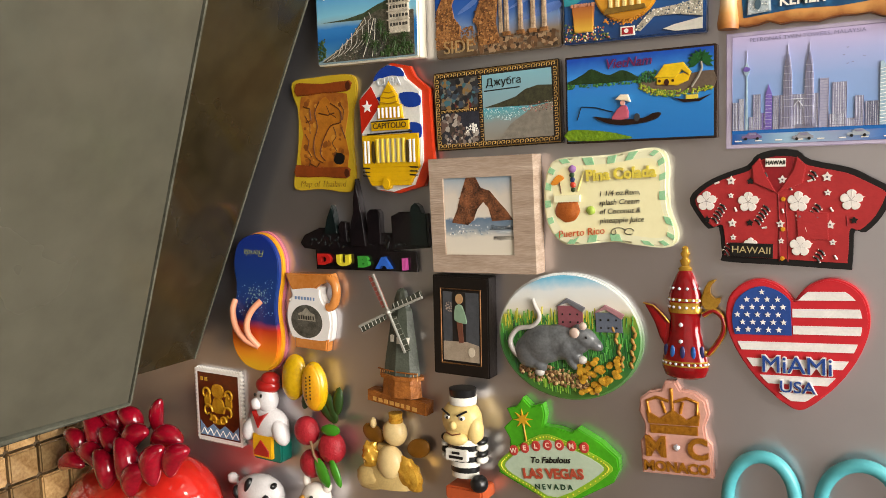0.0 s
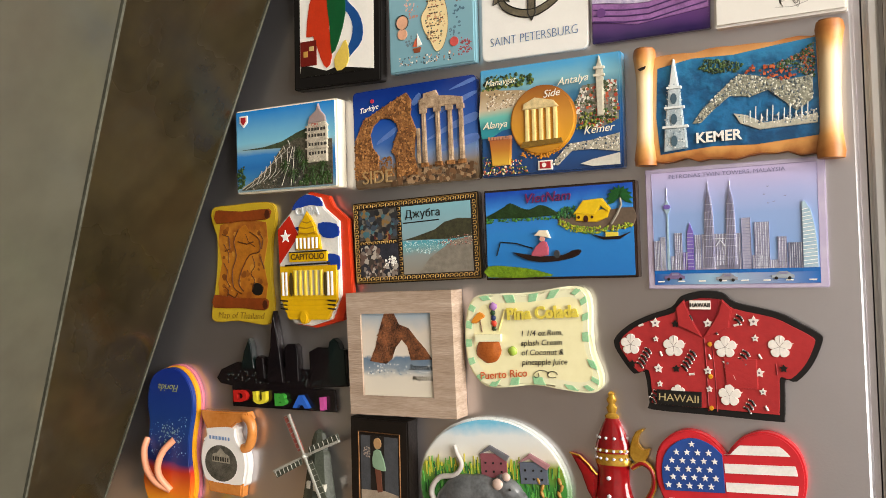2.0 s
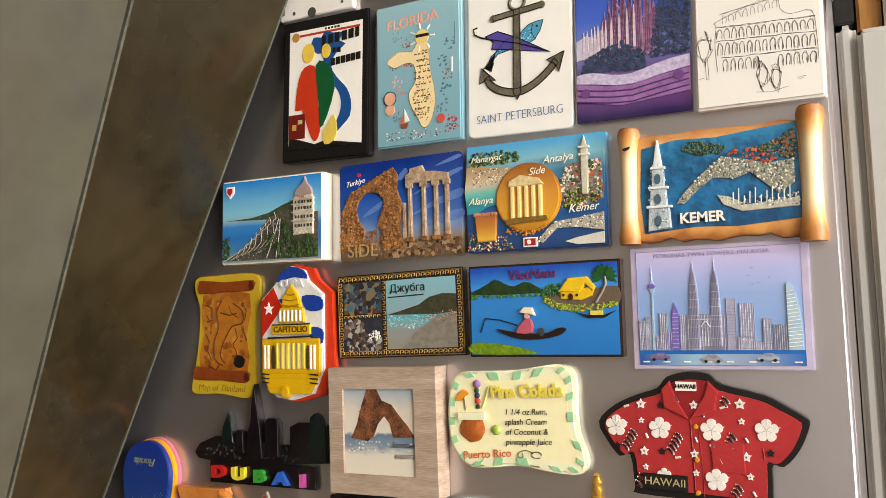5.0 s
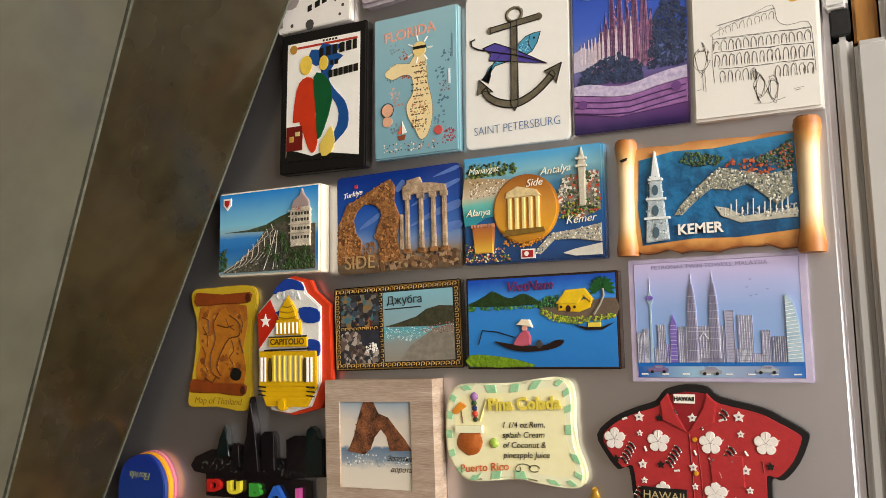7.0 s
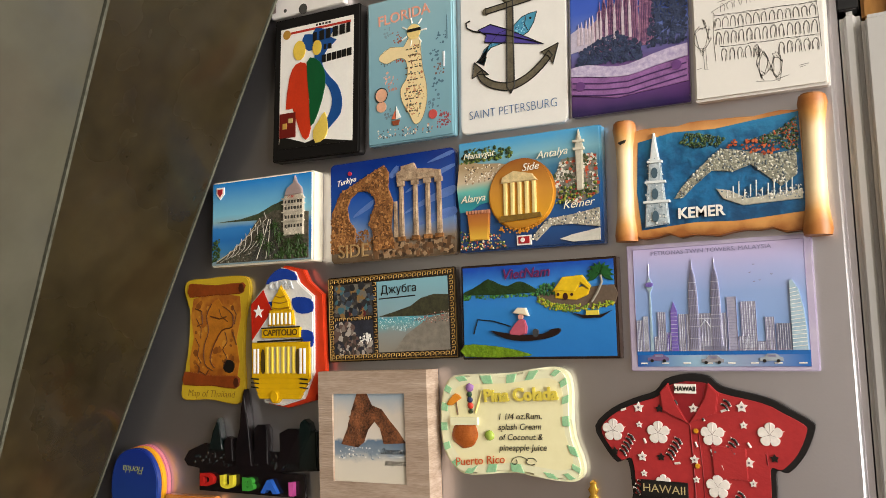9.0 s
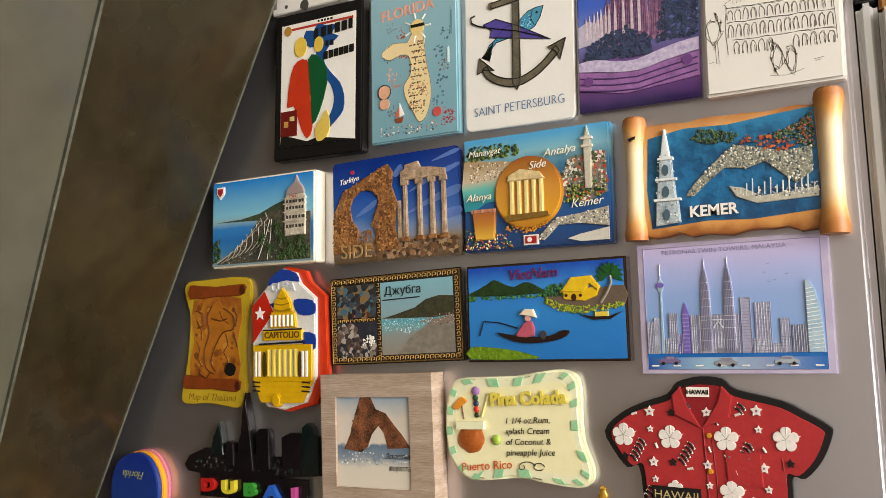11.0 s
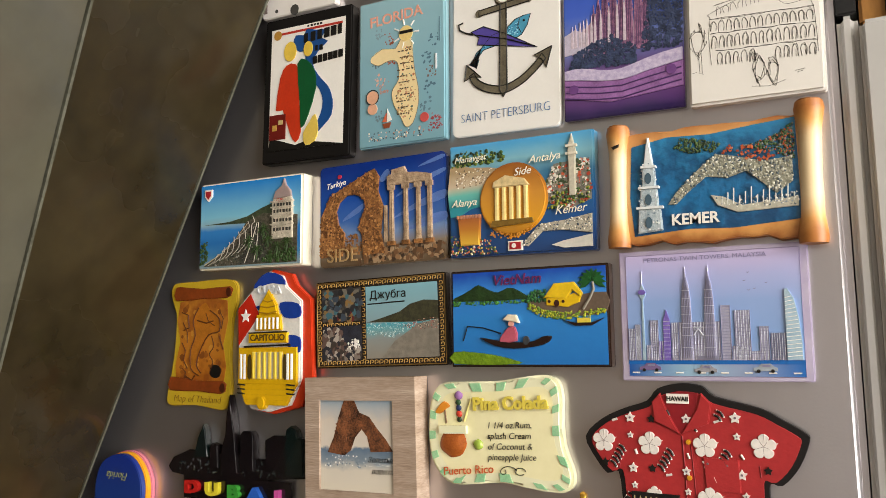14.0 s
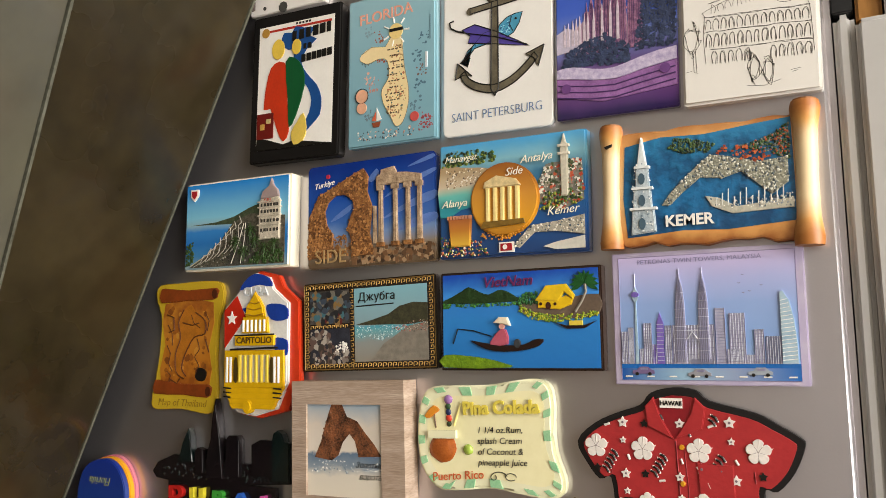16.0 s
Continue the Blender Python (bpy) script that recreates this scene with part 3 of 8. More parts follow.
def anchor_card():
    m = Magnet("anchor_magnet", -0.1071, 1.6800, 0.0551, 0.0788, 0.0028, "white round-cornered magnet with a drawn anchor, umbrella and fish", turn=-1.5)
    m.body(paint("e9e6e0", 0.28, vary=0.96), 0.0032, 0.0004)
    flat = m.at
    m.at = lambda u, v: flat(u, v if v < 0.25 else 0.25 + (v - 0.25) * 0.86)
    iron, fish, purple = mat("drawn_iron", C("7a715c"), 0.5, 0, C("443e34"), 160, 1.1), paint("4f9fc0", 0.4), paint("54489a", 0.4)
    steel = lambda n, p, l, mt, r: (m.shape(n, p, mt, l), m.line(n + "_outline", p, r, INK, l, closed=True))
    steel("fish_tail", [(0.16, 0.475), (0.245, 0.515), (0.30, 0.565), (0.40, 0.58), (0.52, 0.62), (0.50, 0.68), (0.38, 0.66), (0.28, 0.58), (0.235, 0.555), (0.20, 0.50), (0.235, 0.44), (0.26, 0.50)], 0.00010, fish, 0.00022)
    steel("fish_head", [(0.50, 0.62), (0.53, 0.70), (0.60, 0.745), (0.67, 0.76), (0.74, 0.765), (0.71, 0.69), (0.66, 0.63), (0.58, 0.60)], 0.00010, fish, 0.00022)
    m.line("gill", [(0.64, 0.745), (0.625, 0.69), (0.655, 0.64)], 0.0002, INK, 0.0001)
    m.disc("eye", 0.68, 0.725, 0.0006, INK, 0.00025, 8)
    m.scatter("fish_scales", 60, [(0.30, 0.58), (0.38, 0.65), (0.55, 0.69), (0.62, 0.73), (0.63, 0.64), (0.45, 0.60)], (0.0005, 0.0008), island("scale_blues", [C("1c4f7c"), C("9cd0e0"), C("2c7aa8")]), 0.0001, 2, 0.12)
    steel("umbrella", [(0.18, 0.71), (0.30, 0.735), (0.50, 0.66), (0.80, 0.52), (0.50, 0.57), (0.24, 0.61), (0.26, 0.66)], 0.00022, purple, 0.00028)
    m.line("umbrella_handle", [(0.20, 0.69), (0.13, 0.71), (0.07, 0.74), (0.06, 0.78), (0.10, 0.79)], 0.0004, INK, 0.0003)
    m.line("umbrella_rib", [(0.24, 0.68), (0.5, 0.62), (0.78, 0.53)], 0.00025, INK, 0.0005)
    arms = [(q[0], q[1]) for q in bend([(0.19, 0.40, 0), (0.23, 0.34, 0), (0.34, 0.285, 0), (0.49, 0.262, 0), (0.64, 0.30, 0), (0.77, 0.375, 0), (0.86, 0.45, 0)], 3)]
    steel("anchor_arm", ribbon(arms, 0.026), 0.00028, iron, 0.00032)
    steel("anchor_fluke", [(0.14, 0.475), (0.12, 0.36), (0.19, 0.385), (0.28, 0.37)], 0.00030, iron, 0.00032)
    steel("anchor_fluke", [(0.93, 0.51), (0.77, 0.465), (0.84, 0.43), (0.88, 0.37)], 0.00030, iron, 0.00032)
    steel("anchor_shank", [(0.49, 0.215), (0.455, 0.26), (0.462, 0.875), (0.518, 0.875), (0.525, 0.26)], 0.00034, iron, 0.00032)
    steel("anchor_stock", [(0.26, 0.815), (0.26, 0.855), (0.72, 0.895), (0.73, 0.855)], 0.00038, iron, 0.00032)
    for u, v in ((0.26, 0.835), (0.725, 0.875)):
        m.disc("stock_knob", u, v, 0.0019, iron, 0.00040, 12)
    m.line("anchor_ring", [(0.49 + 0.075 * math.cos(radians(k * 30)), 0.925 + 0.052 * math.sin(radians(k * 30))) for k in range(12)], 0.0010, iron, -0.0003, closed=True)
    m.letter("lettering", "SAINT PETERSBURG", 0.0062, 0.50, 0.115, paint("3f6a9c", 0.5), 0.00012, depth=0.0002, width=0.84, bold=-0.00014, turn=1.0)


def cathedral_card():
    m = Magnet("cathedral_magnet", -0.0511, 1.6792, 0.0531, 0.0779, 0.0032, "glossy violet photo magnet of a many-spired cathedral under blue sky", turn=-1.4)
    m.body(blend("violet_photo", [(0.0, C("2a1d4e")), (0.06, C("57376f")), (0.22, C("7a4f86")), (0.30, C("5f5288")), (0.45, C("7484c4")), (0.62, C("3f5fc0")), (1.0, C("2040a8"))], -0.037, 0.037, rough=0.12, wobble=0.05, wobble_scale=90, coat=0.6), 0.0008, 0.0005)
    stone, dark = mat("violet_stone", C("b4809a"), 0.35, 0, C("3f2c58"), 520, 1.0, 0.3, 900), mat("tree_print", C("424e70"), 0.6, 0, C("0d1222"), 300, 1.0, 0.3, 900)
    for u, w, v in ((0.365, 0.032, 0.985), (0.435, 0.034, 0.95), (0.565, 0.036, 1.0), (0.645, 0.038, 0.99), (0.50, 0.030, 0.80), (0.31, 0.024, 0.72), (0.27, 0.022, 0.66), (0.70, 0.030, 0.70)):
        m.shape("spire", [(u - w, 0.36), (u - w * 0.9, 0.60), (u - w * 0.25, v - 0.05), (u, v), (u + w * 0.25, v - 0.05), (u + w * 0.9, 0.60), (u + w, 0.36)], stone, 0.0003)
        m.strokes("spire_ribs", [[(u + d * w, 0.38), (u + d * w * 0.8, 0.60), (u + d * w * 0.3, v - 0.07)] for d in (-0.5, 0.0, 0.5)], 0.00016, paint("4a3258", 0.4), 0.0003)
    m.shape("nave", [(0.06, 0.40), (0.10, 0.47), (0.25, 0.56), (0.40, 0.60), (0.60, 0.56), (0.62, 0.36), (0.10, 0.36)], paint("b79aae", 0.4, vary=0.5, scale=500), 0.0002)
    for u in (0.08, 0.11, 0.15, 0.18, 0.21, 0.25, 0.28, 0.33, 0.40, 0.47, 0.53):
        m.shape("pinnacle", [(u - 0.012, 0.42), (u - 0.010, 0.47 + 0.22 * u), (u, 0.53 + 0.27 * u), (u + 0.010, 0.47 + 0.22 * u), (u + 0.012, 0.42)], paint("d6c6d2", 0.4, vary=0.6, scale=700), 0.0004)
    m.scatter("tower_opening", 90, [(0.32, 0.44), (0.38, 0.80), (0.60, 0.90), (0.70, 0.86), (0.74, 0.44)], (0.0002, 0.0006), island("opening_colours", [C("2a1c40"), C("3a2450"), C("c08aa0"), C("d8a0a8")]), 0.0003, 36, 0.1, 2.0)
    m.shape("side_hall", [(0.01, 0.44), (0.01, 0.50), (0.10, 0.53), (0.20, 0.50), (0.20, 0.40), (0.01, 0.38)], paint("c9c0d4", 0.4, vary=0.7, scale=300), 0.0002)
    m.scatter("bench_mosaic", 90, [(0.02, 0.25), (0.02, 0.29), (0.32, 0.265), (0.52, 0.255), (0.72, 0.295), (0.98, 0.32), (0.98, 0.27), (0.72, 0.24), (0.50, 0.21), (0.3, 0.22)], (0.0002, 0.0007), island("mosaic_bits", [C("e4dcea"), C("8a7ab0"), C("5a5090"), C("c8b8d8")]), 0.0005, 37, 0.1)
    m.scatter("tree", 300, [(0.66, 0.34), (0.72, 0.62), (0.80, 0.72), (0.92, 0.74), (0.99, 0.66), (0.99, 0.34)], (0.0006, 0.0016), dark, 0.0004, 3, 0.14)
    m.scatter("tree", 260, [(0.04, 0.30), (0.10, 0.38), (0.24, 0.43), (0.42, 0.46), (0.62, 0.38), (0.62, 0.28)], (0.0006, 0.0016), dark, 0.0005, 5, 0.14)
    m.shape("mosaic_bench", [(0.01, 0.24), (0.01, 0.29), (0.08, 0.297), (0.15, 0.296), (0.24, 0.284), (0.32, 0.270), (0.41, 0.261), (0.50, 0.262), (0.60, 0.278), (0.70, 0.298), (0.84, 0.318), (0.99, 0.33), (0.99, 0.26), (0.85, 0.245), (0.72, 0.23), (0.60, 0.21), (0.50, 0.20), (0.40, 0.202), (0.30, 0.21), (0.15, 0.228)], mat("mosaic_white", C("d8cddd"), 0.3, 0, C("8d7fae"), 500, 1.0), 0.0005)
    m.shape("bench_wall", [(0.01, 0.235), (0.30, 0.205), (0.5, 0.195), (0.72, 0.225), (0.99, 0.255), (0.99, 0.12), (0.7, 0.10), (0.4, 0.08), (0.01, 0.13)], paint("a070ac", 0.3, vary=0.5, scale=200), 0.0004)
    for v in (0.20, 0.165, 0.13):
        m.line("bench_moulding", [(0.02, v), (0.3, v - 0.028), (0.5, v - 0.035), (0.72, v - 0.008), (0.98, v + 0.02)], 0.0005, paint("4a2f62", 0.3), 0.0003)
    for u, v in ((0.09, 0.175), (0.90, 0.215)):
        m.disc("bench_boss", u, v, 0.0026, paint("6d4580", 0.3), 0.0009, bevel=0.0004)
    m.disc("rosette", 0.17, 0.905, 0.0068, paint("5f86c8", 0.3), 0.0003, 24)
    m.disc("rosette_centre", 0.17, 0.905, 0.0036, paint("b0637a", 0.4, vary=0.5, scale=600), 0.0006, 16)
    m.bars("title_bar", 0.74, 0.97, 0.955, 0.045, 4, paint("d680b8", 0.4))


def sketch_card():
    m = Magnet("sketch_magnet", 0.0031, 1.6773, 0.0516, 0.0788, 0.0052, "white ceramic magnet with an ink sketch of an old arena", turn=-1.2)
    m.body(paint("e0dcd5", 0.25, vary=0.97), 0.0012, 0.0011)
    pen, ink = 0.000085, paint("2c2824", 0.6)
    rnd = random.Random(11)
    wob = lambda u, v: (u + rnd.uniform(-0.006, 0.006), v + rnd.uniform(-0.004, 0.004))
    rows = []
    sink = lambda u: -0.03 * (u - 0.2)
    for k, (va, vb, u0, u1, n) in enumerate(((0.465, 0.52, 0.22, 0.68, 8), (0.385, 0.45, 0.18, 0.94, 13), (0.295, 0.372, 0.18, 0.95, 13), (0.205, 0.280, 0.22, 0.95, 12))):
        lift = (lambda u: 0.10 * (u - 0.2)) if k == 0 else sink
        for _ in range(2):
            rows.append([wob(u0 + (u1 - u0) * j / 12, vb + lift(u0 + (u1 - u0) * j / 12)) for j in range(13)])
        for j in range(n):
            if k == 3 and 4 < j < 7:
                continue
            a = u0 + (u1 - u0) * (j + 0.15) / n
            b = a + (u1 - u0) / n * 0.62
            top = va + (vb - va) * 0.82
            for _ in range(2 if k else 1):
                rows.append([wob(a, va + lift(a)), wob(a, top - 0.02 + lift(a)), wob((a + b) / 2, top + lift(a)), wob(b, top - 0.02 + lift(b)), wob(b, va + lift(b))])
            if k > 1 and rnd.random() < 0.8:
                rows.append([wob(b - 0.010, va + lift(b)), wob(b - 0.008, top - 0.03 + lift(b))])
    rows.append([wob(0.18, 0.21), wob(0.17, 0.35), wob(0.18, 0.46), wob(0.165, 0.48), wob(0.30, 0.515), wob(0.48, 0.55), wob(0.66, 0.585), wob(0.69, 0.50), wob(0.76, 0.465), wob(0.92, 0.46), wob(0.95, 0.34), wob(0.955, 0.20)])
    m.strokes("arena_sketch", rows, pen, ink, 0.00003)
    scribble = lambda cu, cv, ru, rv, n: [(cu + ru * math.cos(a) * rnd.uniform(0.5, 1.1), cv + rv * math.sin(a) * rnd.uniform(0.5, 1.1)) for a in (0.62 * k + rnd.uniform(-0.9, 0.9) for k in range(n + 10))]
    m.strokes("tree_sketch", [scribble(0.085, 0.345, 0.07, 0.10, 22), [(0.085, 0.28), (0.09, 0.17), (0.12, 0.165)], [(0.105, 0.28), (0.11, 0.17)], [(0.03, 0.175), (0.07, 0.18)]], pen, ink, 0.00003)
    m.strokes("ground_scribble", [scribble(0.535, 0.15, 0.05, 0.085, 20), scribble(0.635, 0.135, 0.05, 0.075, 20), scribble(0.50, 0.22, 0.02, 0.03, 14), [(0.48, 0.065), (0.6, 0.055), (0.72, 0.075)], [(0.79, 0.115), (0.86, 0.12)], [(0.80, 0.105), (0.84, 0.11)]], pen, ink, 0.00003)
    m.shape("moon", [(0.76, 0.655), (0.765, 0.615), (0.80, 0.585), (0.86, 0.59), (0.88, 0.605), (0.83, 0.612), (0.79, 0.635)], paint("d9a838", 0.4), 0.0001, soft=3)
    m.bars("signature_bar", 0.3, 0.42, 0.90, 0.02, 3, INK, 0.0001)


def coast_block():
    m = Magnet("coast_magnet", -0.2583, 1.6104, 0.0724, 0.0485, 0.0085, "thick cream-edged magnet with a blue bay and white palace relief", turn=-0.9)
    m.body(CREAM, 0.0012, 0.0010)
    m.rect("picture", 0.008, 0.02, 0.985, 0.98, blend("bay_print", [(0.0, C("8aa0a4")), (0.15, C("3f7fb0")), (0.30, C("2a70b4")), (0.44, C("3580c4")), (0.52, C("8fb3c0")), (0.60, C("7fc0d8")), (1.0, C("1b7fd0"))], -0.0235, 0.0235, rough=0.2, wobble=0.05, wobble_scale=120, coat=0.4), 0.0001)
    hills, leaf = mat("hill_print", C("4d5a3c"), 0.5, 0, C("262e22"), 500, 1.0, 0.4, 900), mat("palm_green", C("3d5a26"), 0.5, 0, C("16240f"), 700, 1.0, 0.4, 900)
    m.shape("headland", [(0.05, 0.52), (0.30, 0.535), (0.48, 0.58), (0.62, 0.66), (0.72, 0.70), (0.76, 0.52), (0.55, 0.50), (0.30, 0.51)], hills, 0.0002)
    m.shape("shore", [(0.05, 0.04), (0.20, 0.15), (0.36, 0.32), (0.48, 0.52), (0.64, 0.60), (0.96, 0.55), (0.96, 0.04)], mat("shore_print", C("6b6455"), 0.5, 0, C("2a2a20"), 600, 1.0, 0.5, 900), 0.0003)
    m.line("beach", [(0.06, 0.06), (0.22, 0.17), (0.38, 0.34), (0.49, 0.50)], 0.0003, paint("cbbd9a", 0.6), 0.0001)
    m.scatter("promenade_pattern", 260, [(0.14, 0.05), (0.40, 0.30), (0.54, 0.52), (0.66, 0.50), (0.78, 0.10), (0.70, 0.05)], (0.0003, 0.0010), island("promenade_colours", [C("9a978c"), C("1d1f1b"), C("39402c"), C("5f5a4c"), C("20261a"), C("2c3322"), C("16200f"), C("3f4a2a")]), 0.0004, 6, 0.35)
    m.strokes("promenade_curve", [[(0.10 + 0.06 * k, 0.05 + 0.025 * k), (0.17 + 0.06 * k, 0.10 + 0.035 * k), (0.20 + 0.055 * k, 0.17 + 0.05 * k), (0.26 + 0.05 * k, 0.18 + 0.055 * k), (0.27 + 0.045 * k, 0.25 + 0.055 * k)] for k in range(7)], 0.00020, paint("b9b4a8", 0.4), 0.0006)
    m.shape("road", [(0.40, 0.05), (0.50, 0.28), (0.56, 0.48), (0.61, 0.52), (0.62, 0.42), (0.66, 0.20), (0.72, 0.05)], mat("road_print", C("55524c"), 0.5, 0, C("2e2c2a"), 400, 1.0), 0.0004)
    m.strokes("road_line", [[(0.47, 0.06), (0.54, 0.30), (0.585, 0.50)], [(0.56, 0.06), (0.59, 0.30), (0.60, 0.50)]], 0.0002, paint("d8d2c4", 0.4), 0.0006)
    m.scatter("palm_foliage", 60, [(0.62, 0.06), (0.70, 0.16), (0.95, 0.20), (0.95, 0.05)], (0.0007, 0.0018), leaf, 0.0004, 7, 0.6)
    m.scatter("palm_foliage", 26, [(0.015, 0.05), (0.02, 0.28), (0.08, 0.34), (0.10, 0.12)], (0.0008, 0.0016), leaf, 0.0003, 17, 0.6)
    pale = mat("palace_stone", C("d8cdb9"), 0.45, 0, C("97907f"), 260, 1.0, 0.3, 700)
    for u, v in ((0.70, 0.30), (0.79, 0.22), (0.88, 0.26), (0.60, 0.20), (0.66, 0.42), (0.52, 0.30)):
        m.strokes("palm", [[(u, v), (u + 0.035 * math.cos(a), v + 0.05 * math.sin(a)), (u + 0.055 * math.cos(a), v + 0.06 * math.sin(a) - 0.02)] for a in (0.7 * k for k in range(9))] + [[(u, v), (u - 0.005, v - 0.12)]], 0.00028, leaf, 0.0016)
    tower = m.shape("palace", [(0.73, 0.30), (0.73, 0.70), (0.745, 0.74), (0.90, 0.76), (0.92, 0.72), (0.92, 0.30)], pale, 0.0014, bevel=0.0004)
    m.shape("palace_roof", [(0.74, 0.74), (0.76, 0.82), (0.82, 0.88), (0.84, 0.96), (0.86, 0.88), (0.90, 0.82), (0.91, 0.75)], paint("a3908c", 0.45), 0.0014, bevel=0.0003)
    for v in (0.40, 0.50, 0.60, 0.67):
        m.bars("window_opening", 0.75, 0.92, v, 0.034, 6, paint("3c3a34", 0.5), 0.00150, int(v * 100))
    m.scatter("palace_ornament", 46, [(0.73, 0.30), (0.73, 0.74), (0.92, 0.76), (0.92, 0.30)], (0.0003, 0.0008), island("ornament_stone", [C("d8cdb9"), C("a8a08e"), C("e4dccb"), C("7a7466")]), 0.0014, 18, 0.35, box_like=True)
    for v in (0.45, 0.55, 0.64, 0.70):
        m.rect("string_course", 0.722, v, 0.928, v + 0.012, pale, 0.0019)
    m.letter("sign", "GRI", 0.0030, 0.81, 0.715, paint("b8493f", 0.5), 0.0016, depth=0.0002)
    m.shape("shield", [(0.05, 0.93), (0.13, 0.93), (0.13, 0.85), (0.09, 0.79), (0.05, 0.85)], WHITE, 0.0006)
    m.shape("shield_mark", [(0.065, 0.91), (0.115, 0.91), (0.115, 0.86), (0.09, 0.82), (0.065, 0.86)], paint("a8262c", 0.4), 0.0009)


def ruin_card():
    m = Magnet("ruins_magnet", -0.1764, 1.6096, 0.0749, 0.0526, 0.0046, "glossy magnet with ancient arch and columns and the word Side", turn=0.0)
    m.body(blend("evening_sky", [(0.0, C("6d5a45")), (0.14, C("8a7c6c")), (0.3, C("6f8cba")), (0.42, C("3f68ae")), (0.65, C("2450a4")), (1.0, C("143080"))], -0.0245, 0.0245, rough=0.1, wobble=0.22, wobble_scale=70, coat=0.7), 0.0026, 0.0008)
    cloud = paint("5f7fc4", 0.3, vary=0.7, scale=200)
    for p in ([(0.62, 0.62), (0.78, 0.70), (0.98, 0.80), (0.98, 0.84), (0.76, 0.74)], [(0.80, 0.88), (0.98, 0.93), (0.98, 0.97), (0.86, 0.92)], [(0.40, 0.45), (0.56, 0.52), (0.52, 0.56), (0.38, 0.49)], [(0.60, 0.42), (0.80, 0.50), (0.99, 0.56), (0.99, 0.64), (0.80, 0.56)], [(0.20, 0.44), (0.34, 0.52), (0.37, 0.60), (0.24, 0.50)], [(0.72, 0.30), (0.99, 0.36), (0.99, 0.44), (0.84, 0.40)], [(0.52, 0.78), (0.58, 0.84), (0.56, 0.90), (0.50, 0.82)]):
        m.shape("cloud", p, cloud, 0.00005, soft=3)
    stone = mat("warm_ruin_stone", C("b27c48"), 0.5, 0, C("3d2212"), 260, 0.9, 0.6, 600)
    pale = mat("pale_marble", C("cdb394"), 0.5, 0, C("6e5640"), 260, 1.0, 0.4, 700)
    arch = [(0.01, 0.10), (0.02, 0.50), (0.10, 0.70), (0.20, 0.76), (0.36, 0.86), (0.46, 0.92), (0.50, 0.84), (0.49, 0.70), (0.53, 0.55), (0.51, 0.30), (0.54, 0.10), (0.37, 0.10), (0.36, 0.28), (0.33, 0.36), (0.36, 0.48), (0.39, 0.56), (0.37, 0.64), (0.31, 0.69), (0.24, 0.69), (0.18, 0.63), (0.15, 0.54), (0.17, 0.40), (0.22, 0.32), (0.20, 0.10)]
    m.shape("arch", arch, stone, 0.0008, bevel=0.0002)
    m.scatter("arch_stonework", 420, arch, (0.0003, 0.0012), island("stone_colours", [C("a5733f"), C("7e5029"), C("b98650"), C("5e3a1c"), C("8f6036"), C("6b4322")]), 0.0009, 12, 0.30, box_like=True)
    m.strokes("fluting", [[(u + d, 0.21), (u + d, 0.69)] for u in (0.595, 0.705, 0.80, 0.885) for d in (-0.007, 0.004)], 0.00012, paint("5a4636", 0.5), 0.0011)
    m.scatter("frieze_carving", 40, [(0.57, 0.74), (0.57, 0.82), (0.61, 0.87), (0.70, 0.89), (0.72, 0.83), (0.90, 0.79), (0.90, 0.74)], (0.0003, 0.0009), island("frieze_stone", [C("c0a484"), C("6a5440"), C("8f7860")]), 0.0013, 15, 0.2, box_like=True)
    for u in (0.595, 0.705, 0.80, 0.885):
        m.shape("column", [(u - 0.018, 0.20), (u - 0.015, 0.70), (u + 0.015, 0.70), (u + 0.018, 0.20)], pale, 0.0011, bevel=0.0004)
        m.rect("capital", u - 0.026, 0.69, u + 0.026, 0.735, pale, 0.0013)
        m.rect("plinth", u - 0.028, 0.165, u + 0.028, 0.205, stone, 0.0013)
    m.shape("column", [(0.535, 0.20), (0.535, 0.55), (0.56, 0.55), (0.565, 0.20)], pale, 0.0008, bevel=0.0003)
    m.shape("architrave", [(0.565, 0.735), (0.565, 0.82), (0.60, 0.84), (0.60, 0.88), (0.70, 0.90), (0.72, 0.84), (0.80, 0.83), (0.90, 0.80), (0.905, 0.735)], pale, 0.0013, bevel=0.0003)
    m.scatter("fallen_rubble", 90, [(0.30, 0.03), (0.98, 0.03), (0.99, 0.15), (0.80, 0.20), (0.60, 0.16), (0.42, 0.14)], (0.0006, 0.0024), island("block_colours", [C("8d6a48"), C("5a4029"), C("a08464"), C("3b2a1c"), C("705034")]), 0.0002, 13, 0.22, box_like=True)
    m.scatter("far_ruins", 30, [(0.20, 0.12), (0.22, 0.30), (0.34, 0.30), (0.36, 0.12)], (0.0006, 0.0013), stone, 0.0002, 14, 0.4, box_like=True)
    m.letter("title", "SIDE", 0.0098, 0.20, 0.105, paint("b89868", 0.35, 0.2), 0.0009, depth=0.0005, bold=0.0)
    m.letter("script", "Turkiye", 0.0040, 0.14, 0.81, WHITE, 0.0002, depth=0.0002, shear=0.4, turn=8)
    m.disc("tulip", 0.175, 0.885, 0.0011, paint("b8304a", 0.4), 0.0004)


